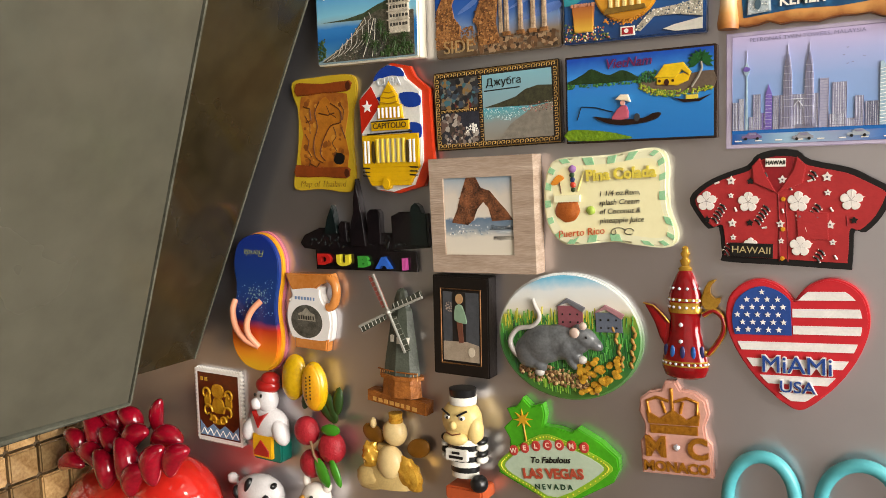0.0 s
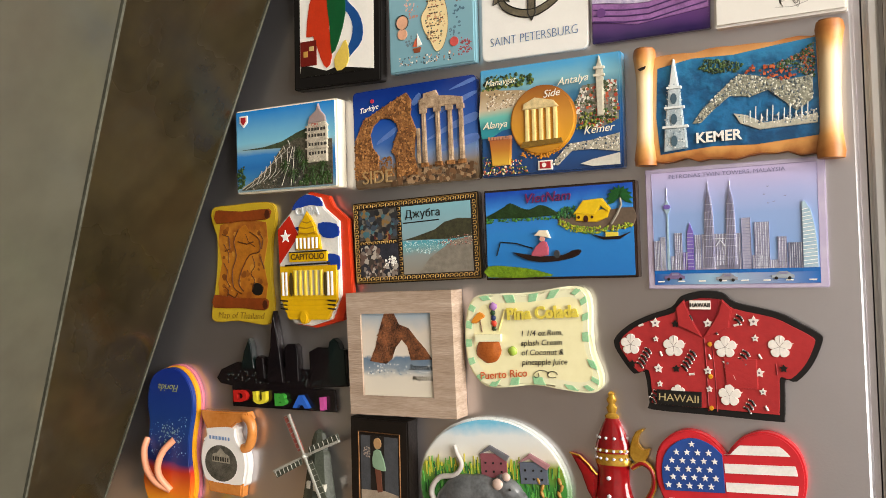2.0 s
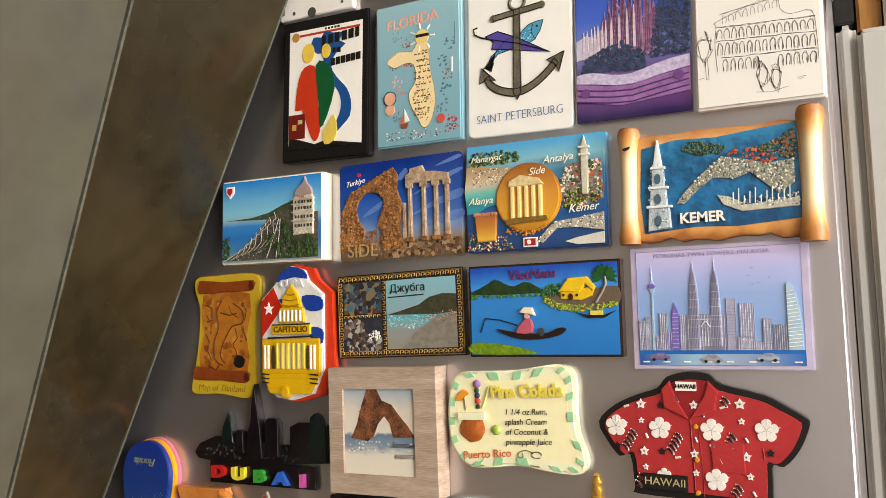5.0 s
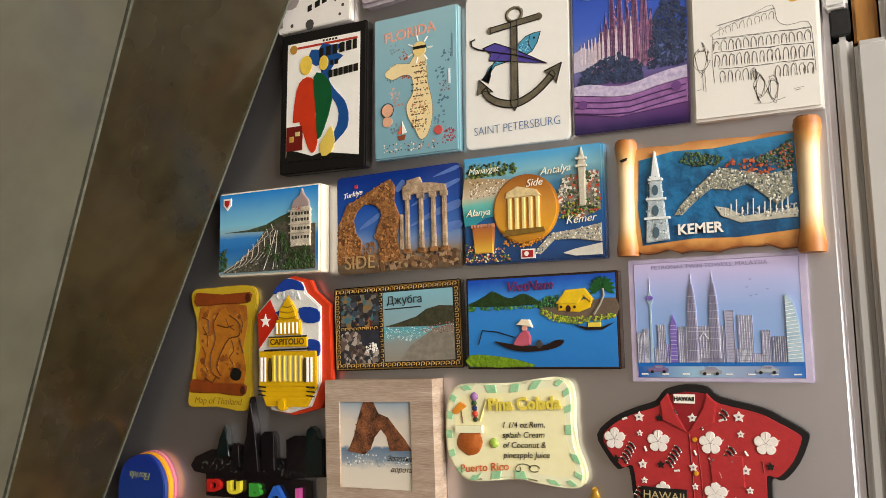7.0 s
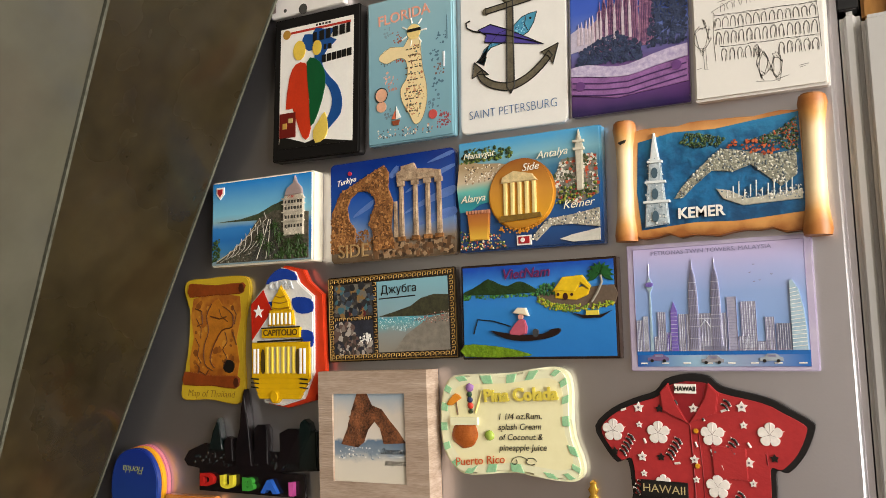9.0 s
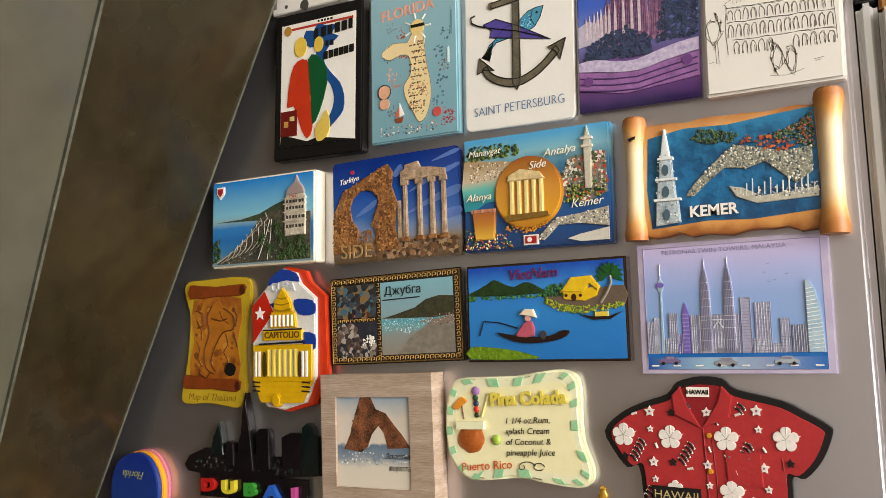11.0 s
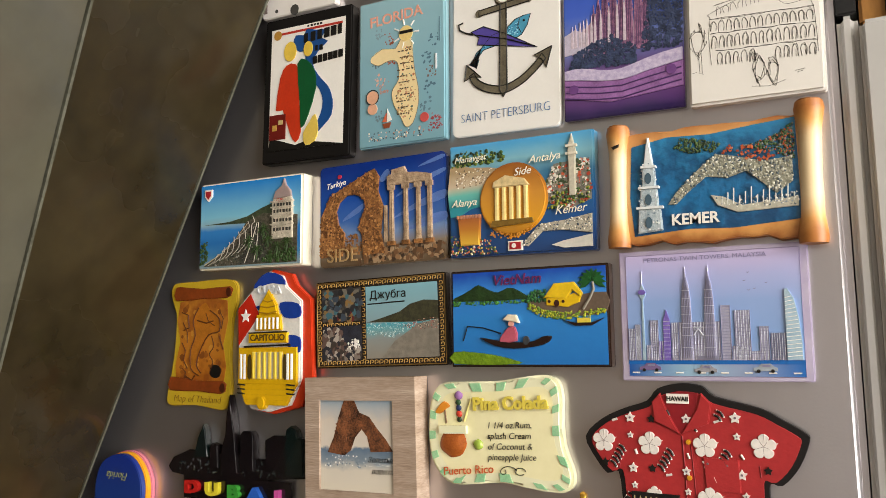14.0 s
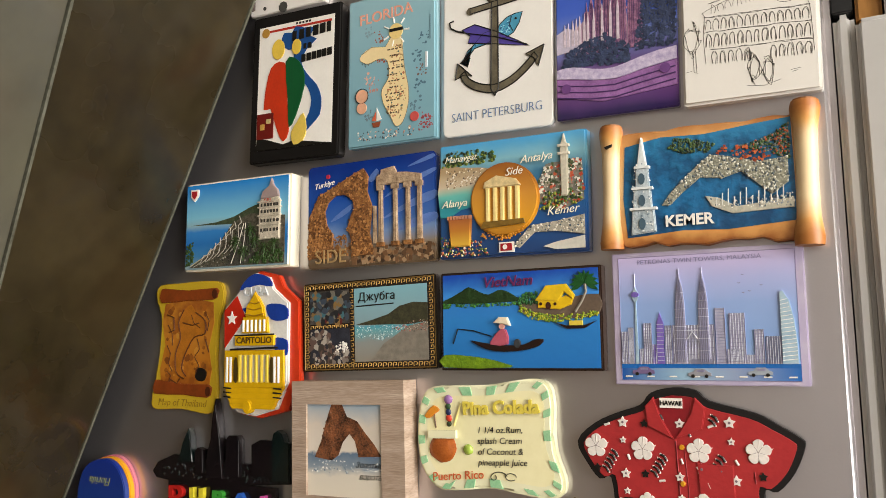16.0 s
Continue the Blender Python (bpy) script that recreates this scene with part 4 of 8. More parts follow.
def resort_card():
    m = Magnet("resort_relief_magnet", -0.1008, 1.6095, 0.0715, 0.0531, 0.0055, "painted relief magnet with golden temple disc and four resort names", turn=-0.8)
    m.body(blend("resort_sea", [(0.0, C("223f70")), (0.3, C("225490")), (0.55, C("266094")), (0.7, C("3a6f8f")), (0.85, C("7fb4c4")), (1.0, C("4fa0cf"))], -0.025, 0.025, rough=0.3, wobble=0.12, wobble_scale=90, coat=0.2, bump=0.3), 0.001, 0.0009)
    m.shape("beach", [(0.01, 0.36), (0.01, 0.80), (0.16, 0.79), (0.42, 0.74), (0.34, 0.62), (0.28, 0.46), (0.16, 0.42)], blend("shallow_and_sand", [(0.0, C("2f8f9c")), (0.35, C("67b8ad")), (0.6, C("c9b69a")), (1.0, C("a8906c"))], -0.004, 0.014, rough=0.5, wobble=0.2, bump=0.4), 0.0004, soft=2)
    m.scatter("bathers", 60, [(0.05, 0.60), (0.05, 0.78), (0.38, 0.76), (0.30, 0.64)], (0.0004, 0.0008), island("bather_colours", [C("ded3bd"), C("9a7f5e"), C("e6ded0"), C("5b4a38")]), 0.0004, 2, 0.6)
    m.scatter("wood_foliage", 60, [(0.02, 0.80), (0.06, 0.94), (0.24, 0.93), (0.42, 0.90), (0.40, 0.82), (0.2, 0.80)], (0.0007, 0.0015), island("wood_colours", [C("3f5a22"), C("27401c"), C("6a7a2a"), C("1d2b16")]), 0.0003, 3, 0.6)
    town = [(0.66, 0.44), (0.70, 0.62), (0.74, 0.74), (0.97, 0.76), (0.98, 0.42), (0.82, 0.34)]
    m.shape("town_ground", town, paint("8d8a80", 0.6, vary=0.5, scale=400), 0.0003)
    m.scatter("town_pattern", 150, town, (0.0005, 0.0013), island("house_colours", [C("d2cfc4"), C("b0402a"), C("8f8878"), C("c25a36"), C("4d5a35"), C("e0dccf"), C("3b4a2c")]), 0.0004, 4, 0.4, box_like=True)
    m.scatter("town_tree", 36, [(0.70, 0.36), (0.74, 0.50), (0.97, 0.52), (0.97, 0.40)], (0.0007, 0.0014), island("town_tree_colours", [C("42602a"), C("86902e"), C("24381a")]), 0.0007, 5, 0.6)
    m.shape("minaret", [(0.84, 0.46), (0.835, 0.84), (0.845, 0.90), (0.86, 0.98), (0.875, 0.90), (0.885, 0.84), (0.885, 0.46)], paint("cfc8b4", 0.5, vary=0.7, scale=600), 0.0013, bevel=0.0004)
    for v in (0.80, 0.865):
        m.rect("minaret_gallery", 0.825, v, 0.895, v + 0.02, paint("e0d8c4", 0.5), 0.0017)
    disc = m.disc("temple_disc", 0.465, 0.475, 0.0168, blend("gold_and_amber", [(0.0, C("a5681c")), (0.25, C("d79a2a")), (0.6, C("c78a34")), (1.0, C("8a4a1c"))], -0.02, 0.016, rough=0.25, wobble=0.2, coat=0.4, bump=0.2), 0.0016, 40, bevel=0.001)
    for k in range(5):
        m.rect("temple_column", 0.345 + 0.05 * k, 0.29, 0.373 + 0.05 * k, 0.58, paint("f0d890", 0.3), 0.0026, bevel=0.0004)
    m.shape("temple_top", [(0.33, 0.58), (0.34, 0.63), (0.42, 0.68), (0.55, 0.64), (0.585, 0.58)], paint("e8cf98", 0.35, vary=0.6, scale=500), 0.0027, bevel=0.0003)
    m.shape("temple_steps", [(0.31, 0.235), (0.33, 0.29), (0.60, 0.30), (0.61, 0.26)], paint("8a6a2c", 0.4, vary=0.5, scale=500), 0.0026)
    m.scatter("golden_grass", 50, [(0.30, 0.16), (0.32, 0.22), (0.60, 0.24), (0.58, 0.17), (0.46, 0.13)], (0.0005, 0.0011), paint("d08a22", 0.35), 0.0014, 9, 0.5)
    m.shape("castle_tower", [(0.09, 0.10), (0.07, 0.34), (0.235, 0.34), (0.225, 0.10)], blend("tower_colours", [(0.0, C("d6a83c")), (0.5, C("b9782c")), (1.0, C("a35a34"))], -0.02, -0.008, rough=0.4, bump=0.4), 0.0014, bevel=0.0004)
    m.bars("battlement", 0.065, 0.24, 0.352, 0.03, 8, paint("c98a6a", 0.5), 0.0016)
    m.scatter("flower_bank", 80, [(0.01, 0.02), (0.01, 0.20), (0.10, 0.16), (0.30, 0.14), (0.36, 0.02)], (0.0004, 0.0010), island("flower_colours", [C("c46a48"), C("d6c05a"), C("5a7030"), C("e0d6c0"), C("a03c30"), C("3c5424")]), 0.0005, 6, 0.6)
    harbour = [(0.52, 0.08), (0.64, 0.24), (0.80, 0.26), (0.98, 0.30), (0.98, 0.14), (0.80, 0.18), (0.66, 0.18), (0.56, 0.06)]
    m.shape("harbour_mole", harbour, paint("bdb6a4", 0.6, vary=0.6, scale=500), 0.0008, bevel=0.0002)
    m.scatter("boat_cluster", 70, harbour, (0.0003, 0.0009), island("boat_colours", [C("e8e4da"), C("8a8474"), C("3c4a58"), C("d8d2c2")]), 0.0009, 7, 0.6)
    m.shape("quay", [(0.72, 0.06), (0.80, 0.09), (0.98, 0.13), (0.98, 0.03), (0.80, 0.03)], paint("d8d4c8", 0.5), 0.0008)
    m.rect("flag_border", 0.425, 0.03, 0.525, 0.115, WHITE, 0.0007)
    m.rect("flag", 0.437, 0.042, 0.513, 0.103, paint("a8242a", 0.4), 0.0010)
    m.disc("flag_crescent", 0.468, 0.073, 0.0011, WHITE, 0.0012)
    for body, size, u, v, turn in (("Manavgat", 0.0052, 0.16, 0.865, 2), ("Antalya", 0.0060, 0.68, 0.80, 3), ("Alanya", 0.0058, 0.115, 0.475, 2), ("Kemer", 0.0062, 0.845, 0.345, 3), ("Side", 0.0060, 0.535, 0.70, 3)):
        m.letter("place_name", body, size * 0.84, u, v, CREAM, 0.0022 if body == "Side" else 0.0012, depth=0.0003, shear=0.35, turn=turn, bold=-0.00002)


def harbour_scroll():
    m = Magnet("scroll_magnet", -0.0166, 1.6073, 0.0854, 0.0544, 0.0060, "parchment scroll magnet with a harbour relief and the word Kemer", turn=-1.5)
    parch = blend("burnt_parchment", [(0.0, C("9a5c28")), (0.10, C("cf9450")), (0.5, C("e4bd88")), (0.85, C("d39a5c")), (1.0, C("a86a34"))], -0.025, 0.025, rough=0.5, wobble=0.35, wobble_scale=80, bump=0.3)
    rnd = random.Random(21)
    top = [(0.08 + 0.84 * k / 14, 0.90 + 0.03 * k / 14 + rnd.uniform(-0.018, 0.012)) for k in range(15)]
    low = [(0.92 - 0.84 * k / 14, 0.05 + rnd.uniform(-0.025, 0.015)) for k in range(15)]
    m.shape("sheet", top + low, parch, 0.0, sink=0.0058, bevel=0.0005)
    m.shape("sea", [(0.125, 0.80), (0.3, 0.85), (0.5, 0.84), (0.7, 0.875), (0.875, 0.90), (0.885, 0.5), (0.89, 0.17), (0.6, 0.13), (0.4, 0.14), (0.135, 0.10), (0.115, 0.4)], blend("painted_sea", [(0.0, C("16466e")), (0.35, C("1f6a9c")), (0.6, C("184f78")), (1.0, C("2a7aa8"))], -0.02, 0.02, rough=0.3, wobble=1.3, wobble_scale=170, bump=0.9, coat=0.2), 0.0002)
    for u0, v0, v1, r in ((0.055, 0.02, 0.97, 0.0042), (0.935, -0.01, 1.0, 0.0046)):
        prof = [(r * 1.12, v0), (r * 1.2, v0 + 0.05), (r * 0.95, v0 + 0.2), (r * 0.86, (v0 + v1) / 2), (r * 0.95, v1 - 0.2), (r * 1.22, v1 - 0.05), (r * 1.1, v1)]
        x = m.at(u0, 0)[0]
        roll = smooth(part("roll", lathe([(a, (b - 0.5) * m.h) for a, b in prof], x, -0.0052, 0, sides=18), blend("roll_parchment", [(0.0, C("a86a30")), (0.10, C("d49a58")), (0.3, C("ecd3a8")), (0.7, C("ecd3a8")), (0.9, C("cf9550")), (1.0, C("a4642c"))], -0.025, 0.025, rough=0.45, wobble=0.25, wobble_scale=90, bump=0.3), m.ob, "rolled parchment end"), 30)
        for v in (v0 + 0.002, v1 - 0.004):
            z = (v - 0.5) * m.h
            part("curl", lathe([(r * 0.95, 0), (r * 0.95, 0.0009), (r * 0.5, 0.0009), (r * 0.5, 0.0003)], x, -0.0052, z, sides=14), paint("8a5a30", 0.6), roll)
    m.shape("scorch", [(0.035, 0.80), (0.05, 0.81), (0.075, 0.82), (0.07, 0.80), (0.045, 0.785)], INK, 0.0042)
    pale = mat("tower_stone", C("cfd6d8"), 0.45, 0, C("8496a0"), 260, 1.0, 0.3, 700)
    m.shape("tower_base", [(0.155, 0.12), (0.16, 0.30), (0.265, 0.32), (0.275, 0.14)], pale, 0.0016, bevel=0.0004)
    m.shape("tower_middle", [(0.165, 0.30), (0.17, 0.46), (0.25, 0.47), (0.258, 0.31)], pale, 0.0018, bevel=0.0004)
    m.shape("tower_upper", [(0.178, 0.46), (0.18, 0.62), (0.24, 0.63), (0.245, 0.47)], pale, 0.0019, bevel=0.0004)
    m.shape("spire", [(0.185, 0.62), (0.205, 0.86), (0.212, 0.86), (0.235, 0.63)], paint("dce2e2", 0.4), 0.0018, bevel=0.0004)
    for u0, u1, v in ((0.152, 0.28, 0.305), (0.162, 0.262, 0.46), (0.175, 0.248, 0.62)):
        m.rect("cornice", u0, v, u1, v + 0.018, paint("e2e6e4", 0.4), 0.0024)
    for u, v in ((0.21, 0.20), (0.21, 0.375), (0.21, 0.54)):
        m.disc("tower_window", u, v, 0.0014, paint("49606e", 0.5), 0.0021, 10, rz=0.0024)
    mole = [(0.30, 0.33), (0.34, 0.42), (0.46, 0.60), (0.53, 0.68), (0.60, 0.66), (0.74, 0.60), (0.86, 0.62), (0.86, 0.44), (0.79, 0.36), (0.72, 0.46), (0.66, 0.54), (0.58, 0.50), (0.48, 0.52), (0.40, 0.42), (0.34, 0.33)]
    m.shape("mole", mole, mat("harbour_rock", C("aaa894"), 0.6, 0, C("6a6c60"), 500, 1.0, 0.5, 700), 0.0008, bevel=0.0002)
    m.scatter("quay_pattern", 220, mole, (0.0004, 0.0010), island("white_boats", [C("b8b6a4"), C("9a9a8a"), C("d0cec0"), C("6a6e6c"), C("4f5a60")]), 0.0009, 22, 0.45)
    m.shape("pier", [(0.50, 0.38), (0.53, 0.30), (0.62, 0.24), (0.88, 0.26), (0.88, 0.33), (0.64, 0.29), (0.56, 0.36)], paint("c9c6b4", 0.6, vary=0.6, scale=500), 0.0009, bevel=0.0002)
    m.strokes("masts", [[(0.55 + 0.026 * k, 0.30), (0.552 + 0.026 * k, 0.36 + 0.03 * (k % 3))] for k in range(13)], 0.00025, paint("d8d8d0", 0.4), 0.0009)
    m.scatter("moored_hull", 60, [(0.52, 0.36), (0.56, 0.28), (0.88, 0.27), (0.88, 0.36), (0.60, 0.34)], (0.0004, 0.0009), island("pier_boats", [C("e0ded4"), C("86909a"), C("45596a")]), 0.0009, 23, 0.6)
    m.scatter("island_foliage", 100, [(0.33, 0.76), (0.36, 0.83), (0.46, 0.81), (0.55, 0.76), (0.52, 0.70), (0.40, 0.71)], (0.0004, 0.0010), island("pine_colours", [C("2f4a24"), C("1b2d18"), C("536a34")]), 0.0006, 24, 0.6)
    m.scatter("coast_foliage", 150, [(0.64, 0.72), (0.76, 0.76), (0.87, 0.86), (0.87, 0.60), (0.78, 0.66)], (0.0004, 0.0010), island("coast_colours", [C("2f4a24"), C("1b2d18"), C("46603a"), C("a8502c"), C("707a70")]), 0.0006, 25, 0.6)
    m.scatter("red_roofs", 22, [(0.56, 0.68), (0.58, 0.74), (0.70, 0.72), (0.80, 0.62), (0.72, 0.60)], (0.0006, 0.0011), island("roof_colours", [C("b0522c"), C("8c3c22"), C("c2683c")]), 0.0009, 26, 0.6, box_like=True)
    m.scatter("tower_carving", 60, [(0.155, 0.13), (0.165, 0.46), (0.18, 0.66), (0.24, 0.66), (0.255, 0.46), (0.272, 0.13)], (0.0003, 0.0007), island("carving_stone", [C("e2e4e0"), C("94a4ac"), C("6a7c88")]), 0.0018, 27, 0.3, box_like=True)
    m.letter("title", "KEMER", 0.0062, 0.425, 0.21, WHITE, 0.0009, depth=0.0006, bold=0.00015, turn=1)


def parchment_map():
    m = Magnet("map_scroll_magnet", -0.2984, 1.5465, 0.0510, 0.0713, 0.0024, "flat yellow-edged magnet of an old parchment map of Thailand", turn=-2.7)
    rim = [(0.06, 0.97), (0.35, 0.985), (0.62, 1.0), (0.90, 1.0), (0.99, 0.94), (0.99, 0.82), (0.94, 0.70), (0.93, 0.45), (0.95, 0.28), (0.97, 0.16), (0.93, 0.03), (0.80, 0.0), (0.45, 0.02), (0.12, 0.0), (0.02, 0.03), (0.03, 0.12), (0.06, 0.22), (0.10, 0.45), (0.10, 0.70), (0.05, 0.80), (0.0, 0.90)]
    m.shape("body", rim, paint("c8a92a", 0.35, vary=0.85), 0.0, sink=0.0022, soft=3, bevel=0.0005)
    sheet = blend("brown_parchment", [(0.0, C("8a4a14")), (0.3, C("b4701e")), (0.7, C("b97a26")), (1.0, C("94521a"))], -0.03, 0.03, rough=0.4, wobble=1.5, wobble_scale=110, bump=0.5)
    m.shape("sheet", [(0.16, 0.82), (0.86, 0.84), (0.83, 0.5), (0.86, 0.2), (0.16, 0.18), (0.19, 0.5)], sheet, 0.0003, soft=2)
    roll = paint("8c4218", 0.4, vary=0.6, scale=80)
    m.shape("roll", [(0.08, 0.92), (0.10, 0.83), (0.50, 0.85), (0.86, 0.86), (0.92, 0.90), (0.90, 0.95), (0.5, 0.93), (0.14, 0.945)], roll, 0.0008, soft=2, bevel=0.0004)
    m.shape("roll", [(0.06, 0.21), (0.07, 0.12), (0.50, 0.13), (0.84, 0.12), (0.90, 0.17), (0.86, 0.22), (0.5, 0.21), (0.12, 0.23)], roll, 0.0008, soft=2, bevel=0.0004)
    for u, v in ((0.885, 0.905), (0.86, 0.168)):
        m.disc("roll_end", u, v, 0.0018, paint("4a200c", 0.5), 0.0011, 12, rz=0.0026)
    dark = paint("5a2c0c", 0.5)
    m.shape("country", [(0.45, 0.78), (0.55, 0.82), (0.62, 0.76), (0.74, 0.72), (0.76, 0.60), (0.64, 0.58), (0.56, 0.52), (0.50, 0.44), (0.44, 0.34), (0.52, 0.28), (0.50, 0.25), (0.38, 0.30), (0.36, 0.44), (0.42, 0.56), (0.38, 0.68)], paint("bd7622", 0.4, vary=0.6, scale=200), 0.0005, soft=2, bevel=0.0002)
    m.strokes("borders", [[(0.45, 0.78), (0.38, 0.68), (0.42, 0.56), (0.36, 0.44), (0.38, 0.30), (0.50, 0.25)], [(0.62, 0.76), (0.76, 0.70), (0.77, 0.60), (0.62, 0.57), (0.50, 0.44), (0.46, 0.33), (0.53, 0.27)], [(0.20, 0.74), (0.30, 0.72), (0.32, 0.62), (0.24, 0.60)], [(0.78, 0.56), (0.84, 0.46)], [(0.30, 0.24), (0.40, 0.21), (0.44, 0.25)], [(0.44, 0.68), (0.58, 0.66), (0.68, 0.68)]], 0.0004, dark, 0.0006)
    m.scatter("map_marks", 16, [(0.2, 0.28), (0.22, 0.76), (0.82, 0.76), (0.82, 0.28)], (0.0005, 0.0011), dark, 0.0002, 31, 0.3)
    m.scatter("old_stains", 30, [(0.2, 0.26), (0.22, 0.80), (0.82, 0.80), (0.82, 0.26)], (0.0012, 0.0036), island("stain_browns", [C("a05c1a"), C("7a4212"), C("c48a34"), C("8f5216")]), 0.0003, 33, 0.10)
    m.strokes("coast_lines", [[(0.22, 0.50), (0.28, 0.44), (0.26, 0.36), (0.32, 0.30)], [(0.22, 0.66), (0.30, 0.58), (0.30, 0.50)], [(0.66, 0.56), (0.70, 0.48), (0.64, 0.42), (0.70, 0.36), (0.66, 0.28)], [(0.56, 0.74), (0.60, 0.68), (0.70, 0.64)], [(0.76, 0.76), (0.82, 0.70), (0.80, 0.62)], [(0.24, 0.30), (0.30, 0.27), (0.28, 0.22)]], 0.0003, dark, 0.0005)
    m.shape("ink_stain", [(0.66, 0.27), (0.68, 0.33), (0.76, 0.34), (0.82, 0.31), (0.80, 0.25), (0.72, 0.24)], INK, 0.0006, soft=2)
    m.letter("lettering", "Map of Thailand", 0.0056, 0.48, 0.065, paint("866a1a", 0.5), 0.0002, depth=0.0002, bold=-0.0001, shear=0.2, turn=1.5, width=1.0)


def capitol_plaque():
    m = Magnet("capitol_magnet", -0.2426, 1.5470, 0.0503, 0.0755, 0.0072, "chunky painted plaque with a yellow domed capitol and Cuban flag", turn=-0.3)
    rim = [(0.47, 1.0), (0.72, 0.96), (0.78, 0.88), (0.97, 0.78), (1.0, 0.25), (0.86, 0.05), (0.5, -0.005), (0.24, 0.02), (0.04, 0.16), (0.0, 0.5), (0.02, 0.76), (0.22, 0.88), (0.30, 0.95)]
    m.shape("body", rim, paint("cf3c1c", 0.3, coat=0.3), -0.002, sink=0.0050, bevel=0.0004)
    field = [(0.44, 0.985), (0.62, 0.95), (0.68, 0.87), (0.87, 0.77), (0.87, 0.24), (0.74, 0.06), (0.46, 0.01), (0.22, 0.03), (0.035, 0.17), (0.03, 0.75), (0.22, 0.86), (0.28, 0.93)]
    m.shape("field", field, paint("e4e2dc", 0.25, coat=0.3), 0.0, sink=0.003, bevel=0.0006)
    blue, yellow = paint("20409a", 0.25, coat=0.4), paint("dcae14", 0.25, coat=0.4, vary=0.85)
    m.shape("blue_top", [(0.24, 0.87), (0.30, 0.93), (0.44, 0.98), (0.62, 0.945), (0.66, 0.885), (0.5, 0.90), (0.36, 0.885)], blue, 0.0003, soft=2)
    m.shape("blue_stripe", [(0.60, 0.76), (0.84, 0.75), (0.86, 0.66), (0.66, 0.66)], blue, 0.0004, soft=3)
    m.shape("blue_stripe", [(0.70, 0.53), (0.86, 0.52), (0.86, 0.42), (0.74, 0.43)], blue, 0.0004, soft=3)
    m.shape("blue_stripe", [(0.06, 0.44), (0.22, 0.47), (0.20, 0.42)], blue, 0.0004)
    m.shape("blue_stripe", [(0.27, 0.74), (0.36, 0.75), (0.34, 0.70)], blue, 0.0004)
    m.shape("red_triangle", [(0.03, 0.73), (0.20, 0.83), (0.32, 0.68), (0.04, 0.47)], paint("c02a18", 0.25, coat=0.4), 0.0003)
    m.shape("star", [(0.14 + a, 0.675 + b * m.w / m.h) for a, b in star(5, 0.075, 0.42, 0, 0)], WHITE, 0.0007)
    m.shape("dome_drum", [(0.28, 0.57), (0.30, 0.68), (0.62, 0.68), (0.64, 0.57)], yellow, 0.0012, bevel=0.0004)
    m.shape("dome", [(0.33, 0.68), (0.34, 0.75), (0.42, 0.82), (0.46, 0.86), (0.50, 0.82), (0.57, 0.75), (0.59, 0.68)], yellow, 0.0016, bevel=0.0007)
    for k in range(6):
        m.rect("drum_column", 0.30 + 0.055 * k, 0.58, 0.325 + 0.055 * k, 0.66, WHITE, 0.0018, bevel=0.0003)
    for v, a, b in ((0.74, 0.36, 0.56), (0.78, 0.40, 0.53), (0.70, 0.34, 0.58)):
        m.line("dome_ring", [(a, v), ((a + b) / 2, v - 0.012), (b, v)], 0.0004, paint("a87a10", 0.3), 0.0016)
    m.rect("sign_board", 0.20, 0.485, 0.72, 0.555, yellow, 0.0016, bevel=0.0003)
    m.line("sign_rule", [(0.20, 0.555), (0.72, 0.56)], 0.0004, INK, 0.0016)
    m.line("sign_rule", [(0.14, 0.46), (0.76, 0.47)], 0.0005, INK, 0.0014)
    m.letter("sign", "CAPITOLIO", 0.0046, 0.46, 0.52, paint("5a3f08", 0.4), 0.0018, depth=0.0003, bold=0.0001)
    m.rect("portico", 0.05, 0.20, 0.84, 0.455, yellow, 0.0010, bevel=0.0004)
    m.rect("portico_dark", 0.25, 0.24, 0.66, 0.42, paint("c9c4b4", 0.4), 0.0011)
    for k in range(6):
        m.rect("column", 0.255 + 0.072 * k, 0.235, 0.295 + 0.072 * k, 0.425, paint("e6c84a", 0.3), 0.0020, bevel=0.0005)
    for u0 in (0.08, 0.71):
        for k in range(2):
            m.rect("wing_column", u0 + 0.05 * k, 0.235, u0 + 0.03 + 0.05 * k, 0.41, WHITE, 0.0016, bevel=0.0003)
    for u in (0.20, 0.675):
        m.shape("doorway", [(u, 0.25), (u, 0.38), (u + 0.03, 0.40), (u + 0.04, 0.25)], paint("4a3a10", 0.5), 0.0018, soft=2)
    for k in range(4):
        m.shape("stair", [(0.06 + 0.03 * k, 0.20 - 0.035 * k), (0.84 - 0.03 * k, 0.20 - 0.035 * k), (0.80 - 0.03 * k, 0.165 - 0.035 * k), (0.10 + 0.03 * k, 0.165 - 0.035 * k)], yellow, 0.0012 + 0.0004 * k, bevel=0.0002)
    for k in range(3):
        for u in (0.06, 0.72):
            m.line("stair_mark", [(u, 0.20 - 0.03 * k), (u + 0.10, 0.195 - 0.03 * k)], 0.0004, INK, 0.0016)
    m.disc("medallion", 0.40, 0.075, 0.0032, yellow, 0.0032, 16, rz=0.0036, bevel=0.0008)
    m.letter("title", "CUBA", 0.0062, 0.45, 0.852, paint("c9ccce", 0.3), 0.0004, depth=0.0009, bold=0.0002)


